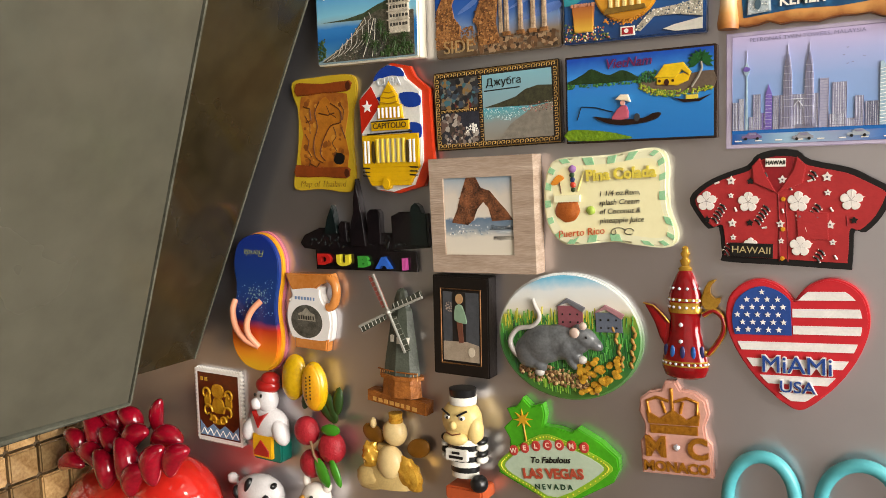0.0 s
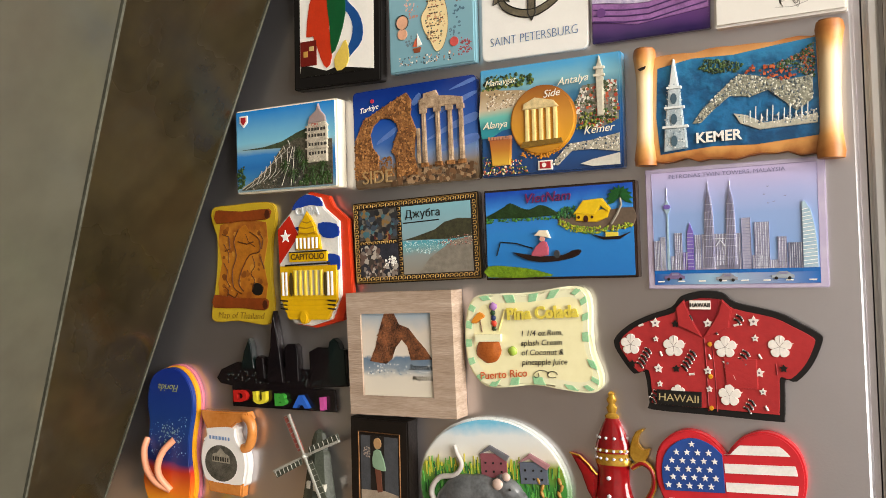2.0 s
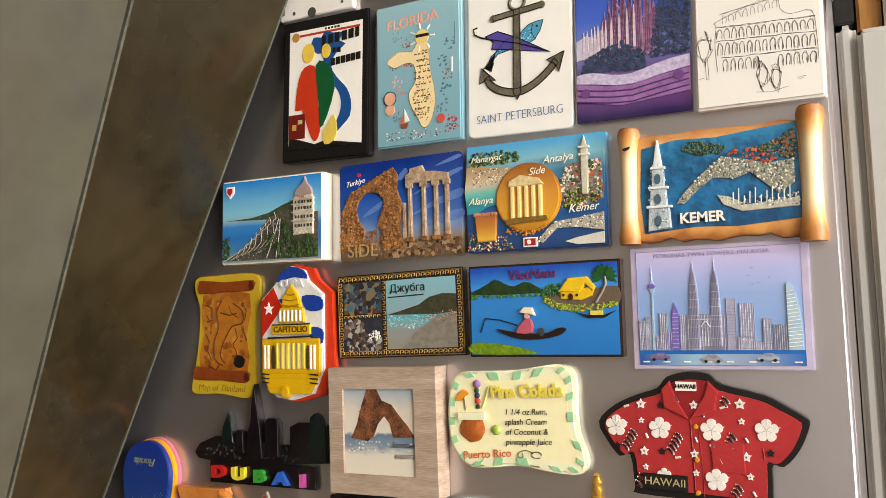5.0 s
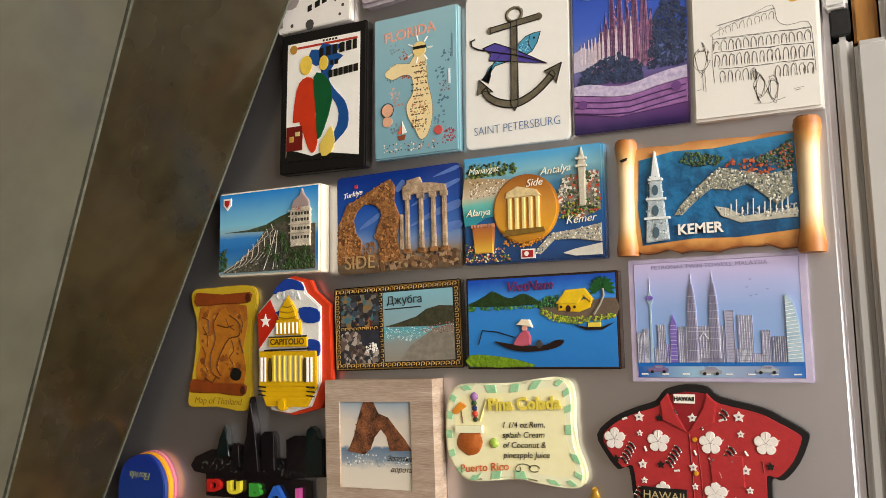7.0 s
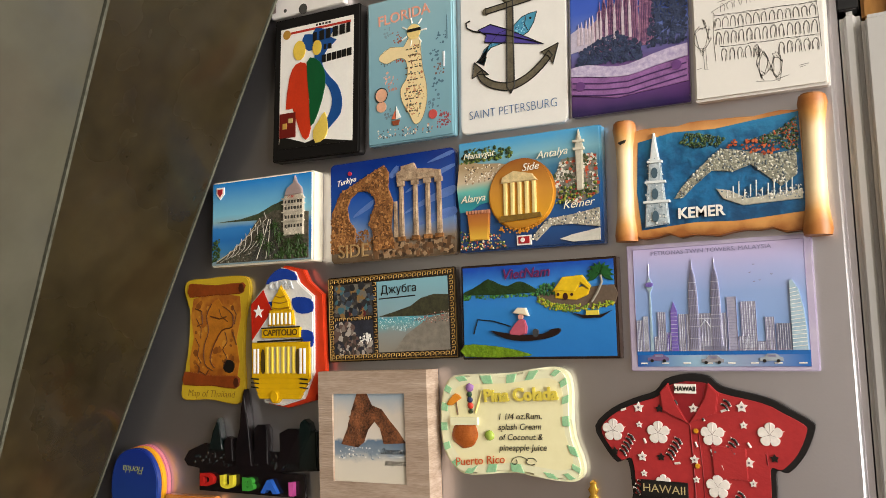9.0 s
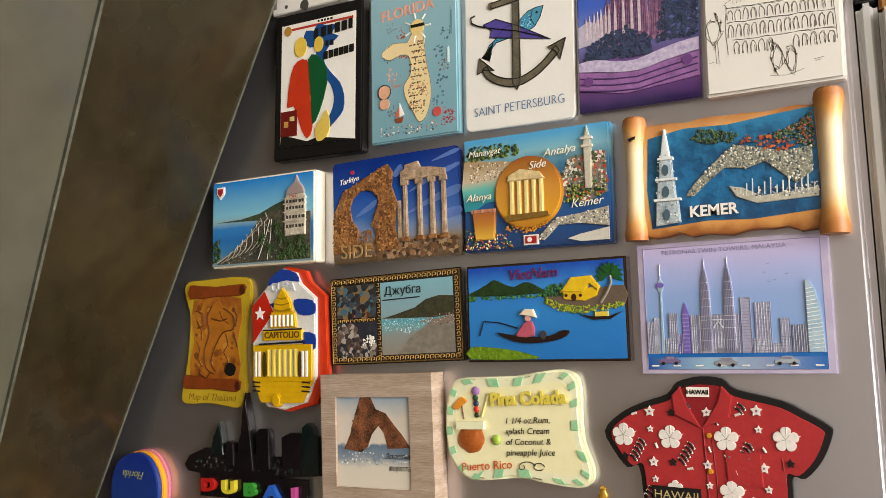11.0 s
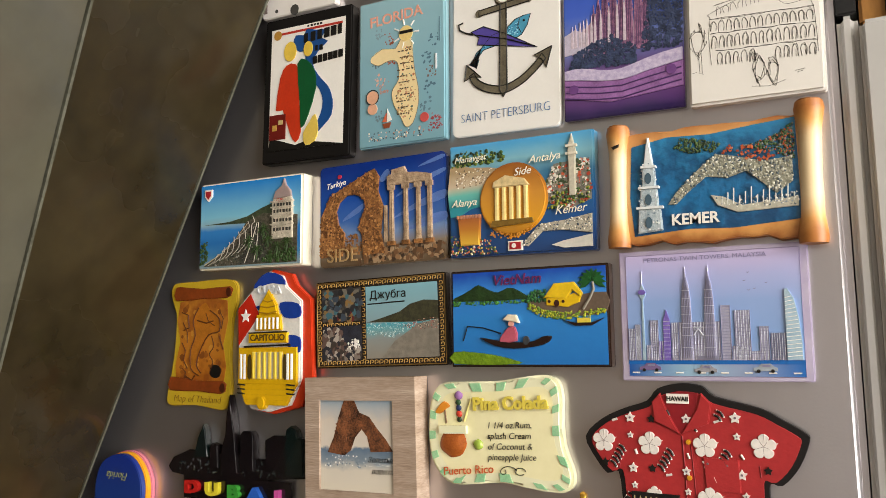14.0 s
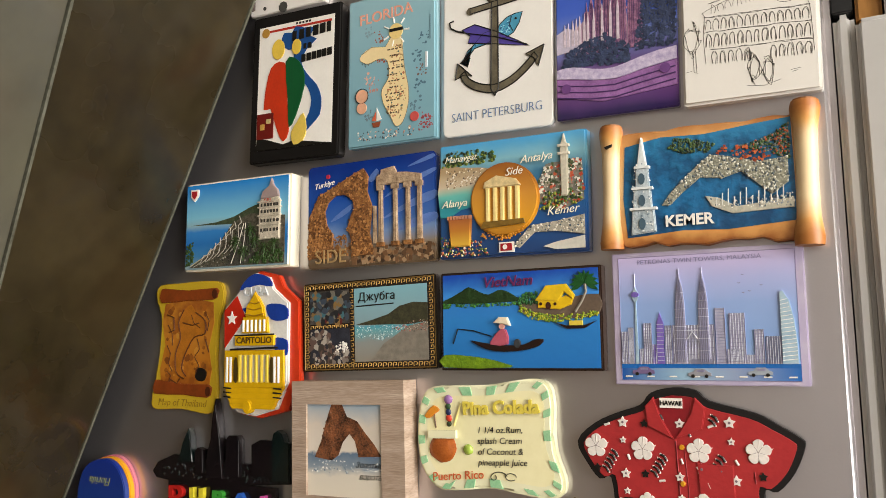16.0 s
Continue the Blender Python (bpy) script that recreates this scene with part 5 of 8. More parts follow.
def beach_frame_card():
    m = Magnet("beach_photo_magnet", -0.1780, 1.5549, 0.0765, 0.0438, 0.0042, "dark magnet with gold key border round three faded beach photos", turn=1.1)
    m.body(paint("231a13", 0.3, coat=0.4), 0.0012, 0.0006)
    gold = paint("94733a", 0.4, 0.4)
    m.line("gold_rule", [(0.012, 0.02), (0.988, 0.02), (0.988, 0.98), (0.012, 0.98)], 0.0003, gold, 0.0, closed=True)
    key = []
    for k in range(26):
        for v in (0.055, 0.945):
            u = 0.025 + 0.0368 * k
            key.append([(u, v - 0.02), (u, v + 0.02), (u + 0.022, v + 0.02), (u + 0.022, v - 0.004), (u + 0.012, v - 0.004)])
    for k in range(14):
        for u in (0.028, 0.962):
            v = 0.09 + 0.06 * k
            key.append([(u - 0.01, v), (u + 0.012, v), (u + 0.012, v + 0.035), (u - 0.003, v + 0.035), (u - 0.003, v + 0.018)])
    for k in range(14):
        v = 0.09 + 0.06 * k
        key.append([(0.375, v), (0.395, v), (0.395, v + 0.03), (0.382, v + 0.03)])
    for k in range(9):
        u = 0.06 + 0.034 * k
        key.append([(u, 0.48), (u, 0.51), (u + 0.02, 0.51), (u + 0.02, 0.49)])
    m.strokes("key_border", key, 0.00022, paint("c09a55", 0.4, 0.3), 0.00005)
    m.rect("bay_photo", 0.405, 0.095, 0.94, 0.905, blend("bay_photo", [(0.0, C("8d877c")), (0.25, C("8a8f8c")), (0.38, C("6fa3a8")), (0.47, C("4fa0b0")), (0.5, C("85a0a8")), (1.0, C("7fb0bd"))], -0.017, 0.017, rough=0.25, wobble=0.12, wobble_scale=160, coat=0.4), 0.0001)
    m.shape("hill", [(0.41, 0.50), (0.52, 0.54), (0.66, 0.60), (0.74, 0.68), (0.84, 0.715), (0.94, 0.70), (0.94, 0.50), (0.80, 0.48)], mat("hill_photo", C("4c4a34"), 0.4, 0, C("24251c"), 600, 1.0), 0.0002)
    m.shape("sand", [(0.94, 0.50), (0.80, 0.46), (0.62, 0.28), (0.52, 0.095), (0.94, 0.095)], mat("sand_photo", C("8d8578"), 0.4, 0, C("6c675e"), 400, 1.0), 0.0002)
    m.scatter("sea_sparkle", 110, [(0.41, 0.36), (0.41, 0.49), (0.80, 0.47), (0.62, 0.32)], (0.0002, 0.0006), island("sparkle", [C("9cc4c8"), C("3f7f8c"), C("c4d8d8")]), 0.0001, 41, 0.3)
    m.scatter("beach_crowd", 70, [(0.66, 0.44), (0.80, 0.50), (0.94, 0.53), (0.94, 0.40), (0.80, 0.40)], (0.0002, 0.0006), island("crowd", [C("2c2a28"), C("c4b8a4"), C("7a5a48"), C("a03a34")]), 0.0002, 42, 0.3)
    m.rect("rocks_photo", 0.055, 0.53, 0.365, 0.905, mat("street_photo", C("5c5650"), 0.35, 0, C("1d1c1c"), 260, 1.2, coat=0.4), 0.0001)
    m.scatter("street_print_pattern", 46, [(0.06, 0.54), (0.06, 0.88), (0.36, 0.88), (0.36, 0.54)], (0.0016, 0.0042), island("street_print", [C("5a1c1c"), C("3a4450"), C("6c675c"), C("1f2022"), C("80643a"), C("3f6670"), C("2a2a2c")]), 0.00014, 43, 0.03)
    m.rect("flowers_photo", 0.055, 0.095, 0.365, 0.475, mat("garden_photo", C("3a3c48"), 0.35, 0, C("15161c"), 260, 1.2, coat=0.4), 0.0001)
    m.scatter("garden_print_pattern", 70, [(0.06, 0.10), (0.06, 0.44), (0.20, 0.44), (0.24, 0.24), (0.36, 0.20), (0.36, 0.10)], (0.0012, 0.0034), island("garden_print", [C("7a6f66"), C("a89f94"), C("3c342e"), C("5f4a42"), C("22242c")]), 0.00014, 44, 0.03)
    m.scatter("white_boat", 12, [(0.25, 0.20), (0.27, 0.34), (0.34, 0.32), (0.35, 0.20)], (0.0006, 0.0014), WHITE, 0.00014, 45, 0.2)
    m.letter("title", "Джубга", 0.0057, 0.575, 0.80, INK, 0.0003, depth=0.0002)
    m.line("underline", [(0.42, 0.705), (0.70, 0.715)], 0.0003, INK, 0.0002)


def lake_relief():
    m = Magnet("lake_relief_magnet", -0.0985, 1.5547, 0.0758, 0.0440, 0.0060, "painted relief magnet of a lake boat, yellow hut and palm", turn=-0.3)
    m.body(paint("2a1a12", 0.35, coat=0.3), 0.0006, 0.0006)
    m.rect("lake", 0.015, 0.025, 0.985, 0.975, blend("lake_paint", [(0.0, C("1f6fb8")), (0.5, C("2a7cc4")), (0.72, C("2f78c8")), (0.76, C("3a8ad8")), (1.0, C("1246a8"))], -0.02, 0.02, rough=0.3, wobble=0.15, wobble_scale=130, coat=0.3, bump=0.25), 0.0002)
    green, yellow = mat("meadow_paint", C("7a9a1c"), 0.45, 0, C("4a6a12"), 300, 1.0, 0.6, 500), paint("e0b81a", 0.3, vary=0.85, coat=0.2)
    hill = mat("hill_paint", C("2a4420"), 0.45, 0, C("16280f"), 200, 1.0, 0.4, 500)
    m.shape("hill", [(0.03, 0.68), (0.08, 0.75), (0.14, 0.80), (0.19, 0.845), (0.26, 0.79), (0.32, 0.76), (0.38, 0.80), (0.43, 0.79), (0.50, 0.72), (0.52, 0.68)], hill, 0.0007, soft=2, bevel=0.0003)
    m.scatter("shore_bushes", 60, [(0.02, 0.63), (0.02, 0.70), (0.30, 0.69), (0.52, 0.68), (0.52, 0.645), (0.3, 0.64)], (0.0006, 0.0010), island("bush_greens", [C("2f6a24"), C("1d4a18"), C("4a8a30")]), 0.0004, 51, 0.6)
    m.scatter("reeds", 40, [(0.50, 0.64), (0.52, 0.74), (0.62, 0.76), (0.64, 0.66)], (0.0006, 0.0012), island("reed_greens", [C("1f5a2a"), C("123a1a"), C("3a7a3a")]), 0.0006, 52, 0.7, 1.5)
    m.shape("island", [(0.51, 0.60), (0.53, 0.66), (0.64, 0.70), (0.82, 0.70), (0.985, 0.72), (0.985, 0.53), (0.86, 0.50), (0.72, 0.49), (0.58, 0.53)], paint("6a5a4c", 0.5, vary=0.7), 0.0005, soft=2, bevel=0.0002)
    m.scatter("grass_rim", 90, [(0.505, 0.59), (0.52, 0.64), (0.60, 0.565), (0.72, 0.535), (0.86, 0.54), (0.98, 0.57), (0.98, 0.52), (0.86, 0.475), (0.72, 0.465), (0.58, 0.505)], (0.0005, 0.0010), island("rim_greens", [C("8a9a1c"), C("5f7f1a"), C("a8a824")]), 0.0006, 53, 0.7)
    m.shape("hut_wall", [(0.63, 0.61), (0.63, 0.69), (0.75, 0.69), (0.80, 0.72), (0.84, 0.68), (0.83, 0.63), (0.76, 0.585)], yellow, 0.0012, bevel=0.0003)
    m.shape("hut_roof", [(0.615, 0.68), (0.68, 0.82), (0.80, 0.83), (0.85, 0.72), (0.84, 0.68), (0.79, 0.75), (0.755, 0.665)], paint("e6c022", 0.3, coat=0.2), 0.0017, bevel=0.0004)
    m.disc("hut_door", 0.695, 0.625, 0.0012, paint("3a1a10", 0.5), 0.0014, 10, rz=0.0016)
    m.disc("hut_window", 0.65, 0.645, 0.0007, paint("3a1a10", 0.5), 0.0014, 8)
    m.disc("hut_window", 0.735, 0.64, 0.0007, paint("3a1a10", 0.5), 0.0014, 8)
    m.line("palm_trunk", [(0.85, 0.56), (0.89, 0.66), (0.915, 0.75), (0.91, 0.82)], 0.0006, paint("8a8478", 0.5), 0.0008)
    palm = paint("1f5a28", 0.45, vary=0.6, scale=300)
    for k in range(11):
        a = radians(-20 + 22 * k)
        ca, sa = math.cos(a), math.sin(a)
        m.shape("palm_leaf", [(0.905, 0.83), (0.905 + 0.045 * ca - 0.01 * sa, 0.83 + 0.08 * sa + 0.03 * ca), (0.905 + 0.085 * ca, 0.83 + 0.145 * sa - 0.02), (0.905 + 0.045 * ca + 0.01 * sa, 0.83 + 0.08 * sa - 0.03 * ca)], palm, 0.0008 + 0.0001 * (k % 4), bevel=0.0002)
    dark = paint("24120c", 0.35, coat=0.2)
    m.shape("boat", [(0.20, 0.30), (0.26, 0.285), (0.40, 0.25), (0.54, 0.255), (0.60, 0.30), (0.655, 0.305), (0.64, 0.25), (0.56, 0.205), (0.42, 0.185), (0.30, 0.215)], dark, 0.0013, soft=2, bevel=0.0004)
    m.shape("seated_shape", [(0.33, 0.25), (0.35, 0.33), (0.39, 0.40), (0.43, 0.40), (0.44, 0.26)], paint("b8586a", 0.4), 0.0014, soft=2, bevel=0.0004)
    m.shape("pale_hat", [(0.355, 0.475), (0.39, 0.53), (0.44, 0.525), (0.46, 0.44), (0.41, 0.46)], paint("e8dcc0", 0.4), 0.0019, bevel=0.0003)
    m.disc("pale_lump", 0.405, 0.435, 0.0012, paint("d9a090", 0.4), 0.0015, 10)
    m.disc("basket", 0.50, 0.265, 0.0014, paint("3a3c40", 0.5), 0.0016, 10, rz=0.0020)
    m.line("rod", [(0.335, 0.34), (0.22, 0.40), (0.115, 0.42), (0.085, 0.27)], 0.00028, INK, 0.0006)
    m.shape("far_boat", [(0.73, 0.46), (0.80, 0.43), (0.90, 0.43), (0.97, 0.47), (0.90, 0.40), (0.80, 0.40)], dark, 0.0010)
    m.rect("far_boat_cabin", 0.815, 0.43, 0.89, 0.475, paint("e0c84a", 0.4), 0.0012)
    m.shape("meadow", [(0.02, 0.03), (0.02, 0.155), (0.16, 0.15), (0.30, 0.12), (0.42, 0.07), (0.45, 0.03)], green, 0.0006, soft=2, bevel=0.0003)
    m.letter("title", "VietNam", 0.0066, 0.44, 0.88, paint("6a2a5c", 0.35), 0.0006, depth=0.0005, shear=0.25, bold=0.00005, turn=1)


def skyline_plate():
    m = Magnet("foil_skyline_magnet", -0.0201, 1.5535, 0.0739, 0.0536, 0.0022, "shiny violet foil magnet with twin towers and a skyline", turn=-0.4)
    m.body(mat("lilac_foil_edge", C("cfc6da"), 0.2, 0.3, C("b4a8cc"), 30, 1.0), 0.0006, 0.0004)
    m.rect("sky", 0.04, 0.035, 0.96, 0.965, blend("foil_sky", [(0.0, C("9fb4d8")), (0.3, C("7f9fd0")), (0.6, C("8ba4d4")), (0.8, C("a8aedb")), (1.0, C("c4b6dc"))], -0.025, 0.025, rough=0.2, wobble=0.2, wobble_scale=25, coat=0.5), 0.0001)
    rule = paint("9a90b8", 0.3, 0.5)
    m.line("inner_rule", [(0.04, 0.035), (0.96, 0.035), (0.96, 0.965), (0.04, 0.965)], 0.00015, rule, 0.0001, closed=True)
    silver, deep = mat("silver_foil", C("c6c6da"), 0.2, 0.35, C("a2a2c2"), 200, 1.0), mat("violet_foil", C("8d78c8"), 0.25, 0.2, C("6a58ac"), 300, 1.0)
    glass = mat("pale_green_foil", C("c2d8e4"), 0.2, 0.3, C("94b4cc"), 300, 1.0)
    line = paint("8785a2", 0.4, 0.3)
    m.rect("road", 0.04, 0.035, 0.96, 0.135, blend("road_foil", [(0.0, C("0f4f9c")), (0.35, C("8fb0c8")), (0.65, C("8a9ab8")), (1.0, C("1462b0"))], -0.034, 0.034, "X", 0.25, coat=0.4), 0.0002)
    m.rect("river", 0.04, 0.125, 0.96, 0.155, paint("1c66b4", 0.25, coat=0.4), 0.0003)
    m.strokes("lane_marks", [[(0.06 + 0.12 * k, 0.062), (0.10 + 0.12 * k, 0.062)] for k in range(8)], 0.0003, WHITE, 0.0002)

    pale = paint("d6dae6", 0.3, 0.3)

    def tower(name, u0, u1, top, mt, floors=0, bays=0, base=0.155):
        m.rect(name, u0, base, u1, top, mt, 0.0003)
        if floors:
            m.strokes(name + "_lines", [[(u0, base + (top - base) * (k + 0.5) / floors), (u1, base + (top - base) * (k + 0.5) / floors)] for k in range(floors)], 0.00010, line, 0.0005)
        if bays:
            m.strokes(name + "_mullions", [[(u0 + (u1 - u0) * (k + 0.5) / bays, base), (u0 + (u1 - u0) * (k + 0.5) / bays, top)] for k in range(bays)], 0.00010, pale, 0.0005)
        m.line(name + "_outline", [(u0, base), (u0, top), (u1, top), (u1, base)], 0.00012, line, 0.0005)
    tower("podium", 0.325, 0.545, 0.44, silver, 6, 14)
    for u in (0.370, 0.492):
        m.shape("twin_tower", [(u - 0.029, 0.155), (u - 0.027, 0.42), (u - 0.025, 0.60), (u - 0.016, 0.72), (u - 0.006, 0.78), (u, 0.83), (u + 0.006, 0.78), (u + 0.016, 0.72), (u + 0.025, 0.60), (u + 0.027, 0.42), (u + 0.029, 0.155)], silver, 0.0006, bevel=0.0001)
        m.strokes("twin_tower_fluting", [[(u + d, 0.17), (u + d * 0.85, 0.60), (u + d * 0.2, 0.78)] for d in (-0.020, -0.010, 0.0, 0.010, 0.020)], 0.00011, line, 0.0008)
        m.strokes("twin_tower_bands", [[(u - 0.027 * (1 - 0.25 * (v > 0.6)), v), (u + 0.027 * (1 - 0.25 * (v > 0.6)), v)] for v in (0.25, 0.34, 0.40, 0.43, 0.50, 0.56, 0.62, 0.68)], 0.00011, pale, 0.0008)
        m.line("mast", [(u, 0.82), (u, 0.86)], 0.0002, silver, 0.0004)
    m.strokes("sky_bridge", [[(0.402, 0.40), (0.460, 0.40)], [(0.405, 0.34), (0.431, 0.39), (0.457, 0.34)]], 0.00025, pale, 0.0008)
    m.shape("communications_tower", [(0.120, 0.155), (0.124, 0.62), (0.108, 0.66), (0.115, 0.70), (0.128, 0.74), (0.142, 0.70), (0.149, 0.66), (0.133, 0.62), (0.138, 0.155)], glass, 0.0005, bevel=0.0001)
    m.disc("tower_pod", 0.128, 0.68, 0.0016, deep, 0.0008, 12, rz=0.0011)
    m.line("tower_mast", [(0.128, 0.74), (0.128, 0.84)], 0.0002, silver, 0.0004)
    tower("office_block", 0.045, 0.080, 0.40, silver, 9, 4)
    tower("office_block", 0.084, 0.112, 0.43, silver, 0, 5)
    tower("office_block", 0.168, 0.212, 0.46, silver, 14, 4)
    tower("low_block", 0.145, 0.170, 0.27, silver, 4, 3)
    m.shape("violet_tower", [(0.240, 0.155), (0.240, 0.46), (0.250, 0.50), (0.258, 0.54), (0.268, 0.50), (0.278, 0.46), (0.278, 0.155)], deep, 0.0005, bevel=0.0001)
    m.strokes("violet_tower_bands", [[(0.241, 0.18 + 0.03 * k), (0.277, 0.18 + 0.03 * k)] for k in range(10)], 0.00010, pale, 0.0007)
    tower("low_block", 0.214, 0.240, 0.30, deep, 5, 2)
    tower("office_block", 0.285, 0.320, 0.44, silver, 12, 3)
    tower("striped_block", 0.552, 0.600, 0.56, silver, 18, 0)
    tower("office_block", 0.622, 0.700, 0.52, silver, 13, 6)
    tower("low_block", 0.606, 0.690, 0.26, silver, 3, 7)
    tower("low_block", 0.700, 0.770, 0.22, silver, 2, 6)
    tower("office_block", 0.745, 0.790, 0.40, silver, 12, 3)
    tower("dark_block", 0.800, 0.872, 0.35, paint("7d829c", 0.3, 0.4), 9, 6)
    m.shape("sail_tower", [(0.875, 0.155), (0.875, 0.66), (0.89, 0.67), (0.92, 0.60), (0.94, 0.46), (0.95, 0.30), (0.95, 0.155)], glass, 0.0006, bevel=0.0001)
    m.strokes("sail_tower_lines", [[(0.877, 0.18 + 0.028 * k), (0.948 - 0.0001 * k ** 2.2, 0.19 + 0.028 * k)] for k in range(16)], 0.00014, WHITE, 0.0008)
    m.rect("street_trees", 0.42, 0.155, 0.53, 0.19, paint("8a8aa0", 0.4, 0.3), 0.0005)
    for u, v, code in ((0.16, 0.10, "9a86b8"), (0.46, 0.085, "b8bac4"), (0.765, 0.095, "c0ccd8")):
        m.shape("car", [(u - 0.06, v - 0.018), (u - 0.06, v + 0.005), (u - 0.035, v + 0.012), (u - 0.02, v + 0.035), (u + 0.025, v + 0.035), (u + 0.045, v + 0.012), (u + 0.06, v + 0.005), (u + 0.06, v - 0.018)], paint(code, 0.25, 0.5), 0.0005, bevel=0.0001)
        m.rect("car_window", u - 0.015, v + 0.012, u + 0.025, v + 0.028, line, 0.0006)
        for du in (-0.035, 0.035):
            m.disc("wheel", u + du, v - 0.018, 0.0007, INK, 0.0006, 10)
    m.letter("title", "PETRONAS TWIN TOWERS, MALAYSIA", 0.0025, 0.47, 0.925, paint("8a86ac", 0.4, 0.3), 0.0002, depth=0.0001, width=1.12)
    m.strokes("birds", [[(u - 0.006, v), (u, v - 0.006), (u + 0.006, v)] for u, v in ((0.70, 0.80), (0.68, 0.74), (0.79, 0.72), (0.73, 0.68), (0.70, 0.67))], 0.00016, line, 0.0001)


for make in (comic_card, state_map_card, anchor_card, cathedral_card, sketch_card, coast_block, ruin_card, resort_card, harbour_scroll, parchment_map, capitol_plaque, beach_frame_card, lake_relief, skyline_plate):
    make()

def figure(name, x, z, pieces, label, category="figurine magnet", turn=0.0):
    """A small cast figure: one plain mesh in several colours, its back on the fridge."""
    bm, mats = bmesh.new(), []
    for piece, material in pieces:
        if material not in mats:
            mats.append(material)
        me = bpy.data.meshes.new("piece")
        bmesh.ops.recalc_face_normals(piece, faces=piece.faces)
        piece.to_mesh(me)
        piece.free()
        first = len(bm.faces)
        bm.from_mesh(me)
        bpy.data.meshes.remove(me)
        bm.faces.ensure_lookup_table()
        for f in bm.faces[first:]:
            f.material_index = mats.index(material)
    for v in bm.verts:
        v.co.y = min(v.co.y, -0.0003)
    ob = smooth(part(name, bm, mats), 50)
    ob.matrix_world = pose(x, 0, z, 0, -turn, 0)
    return tagged(ob, label, category, "magnets on the fridge")


def fuse(name, bm, voxel, material, parent, label="", rounds=6):
    """Lumps melted into one cast shape."""
    me = bpy.data.meshes.new(name)
    bm.to_mesh(me)
    bm.free()
    tmp = new(name, me)
    melt = tmp.modifiers.new("melt", "REMESH")
    melt.mode, melt.voxel_size = "VOXEL", voxel
    soft = tmp.modifiers.new("soft", "SMOOTH")
    soft.factor, soft.iterations = 0.5, rounds
    bpy.context.view_layer.update()
    done = bpy.data.meshes.new_from_object(tmp.evaluated_get(bpy.context.evaluated_depsgraph_get()))
    bpy.data.objects.remove(tmp)
    out = bmesh.new()
    out.from_mesh(done)
    bpy.data.meshes.remove(done)
    return smooth(part(name, out, material, parent, label), 80)


def clip(poly, axis, limit, keep_above):
    """Cuts an outline at one coordinate."""
    out = []
    for p, q in zip(poly, poly[1:] + poly[:1]):
        a, b = (p[axis] >= limit) == keep_above, (q[axis] >= limit) == keep_above
        if a:
            out.append(p)
        if a != b:
            t = (limit - p[axis]) / (q[axis] - p[axis])
            out.append((p[0] + t * (q[0] - p[0]), p[1] + t * (q[1] - p[1])))
    return out


def wooden_frame():
    m = Magnet("wooden_photo_frame", -0.1850, 1.4963, 0.0632, 0.0662, 0.0120, "whitewashed square wooden frame with a sea arch photo", "photo frame", turn=0.6)
    wood = mat("whitewashed_wood", C("b9a594"), 0.7, 0, C("8a7461"), 45, 1.0, 0.4, 250, stretch=(0.6, 1, 5))
    wood2 = mat("whitewashed_rail", C("b5a090"), 0.7, 0, C("94806f"), 60, 1.1, 0.4, 250, stretch=(1.2, 1, 7))
    side = mat("pale_cut_wood", C("e2d6c4"), 0.65, 0, C("cdbda8"), 80, 1.0, 0.3, 250, stretch=(6, 1, 1))
    a, b = 0.0320, 0.0214
    for name, x0, x1, z0, z1 in (("stile", -a, -b - 0.002, -a, a), ("stile", b - 0.002, a, -a, a), ("rail", -b - 0.0020, b - 0.0020, b - 0.0005, a), ("rail", -b - 0.0020, b - 0.0020, -a, -b - 0.0005)):
        smooth(part(name, box(x0, x1, -0.0120, -0.0003, z0, z1, 0.0), wood, m.ob), 30)
    m.d = 0.0108
    m.rect("backing", 0.125, 0.125, 0.85, 0.87, paint("d8d2c8", 0.6), 0.0, sink=0.008)
    m.rect("photo", 0.135, 0.135, 0.83, 0.85, blend("sea_arch_photo", [(0.0, C("d6cdbc")), (0.22, C("d2cabb")), (0.32, C("7f8c98")), (0.44, C("5c7288")), (0.47, C("d2c8bb")), (0.75, C("cdc2b4")), (1.0, C("8a9fb0"))], -0.0215, 0.0215, rough=0.4, wobble=0.16, wobble_scale=150), 0.0001)
    rock = mat("rock_photo", C("8a5636"), 0.5, 0, C("22120b"), 170, 0.7, 0.4, 800)
    m.shape("rock_arch", [(0.20, 0.44), (0.26, 0.55), (0.31, 0.70), (0.37, 0.845), (0.44, 0.84), (0.50, 0.73), (0.59, 0.70), (0.66, 0.62), (0.74, 0.54), (0.80, 0.46), (0.60, 0.45), (0.57, 0.56), (0.52, 0.61), (0.46, 0.55), (0.42, 0.46), (0.36, 0.42)], rock, 0.0002)
    m.scatter("rock_lumps", 60, [(0.22, 0.45), (0.30, 0.68), (0.38, 0.83), (0.50, 0.72), (0.42, 0.60), (0.36, 0.46)], (0.0004, 0.0010), rock, 0.0002, 61, 0.25)
    m.scatter("foam", 50, [(0.16, 0.34), (0.20, 0.42), (0.76, 0.42), (0.80, 0.36), (0.4, 0.33)], (0.0003, 0.0010), island("foam_colours", [C("e8e6e0"), C("6a7a8a"), C("b8c0c4")]), 0.0001, 62, 0.15)
    m.letter("script", "Золотые", 0.0037, 0.69, 0.395, INK, 0.0003, depth=0.0001, shear=0.4)
    m.letter("script", "ворота", 0.0037, 0.70, 0.315, INK, 0.0003, depth=0.0001, shear=0.4)


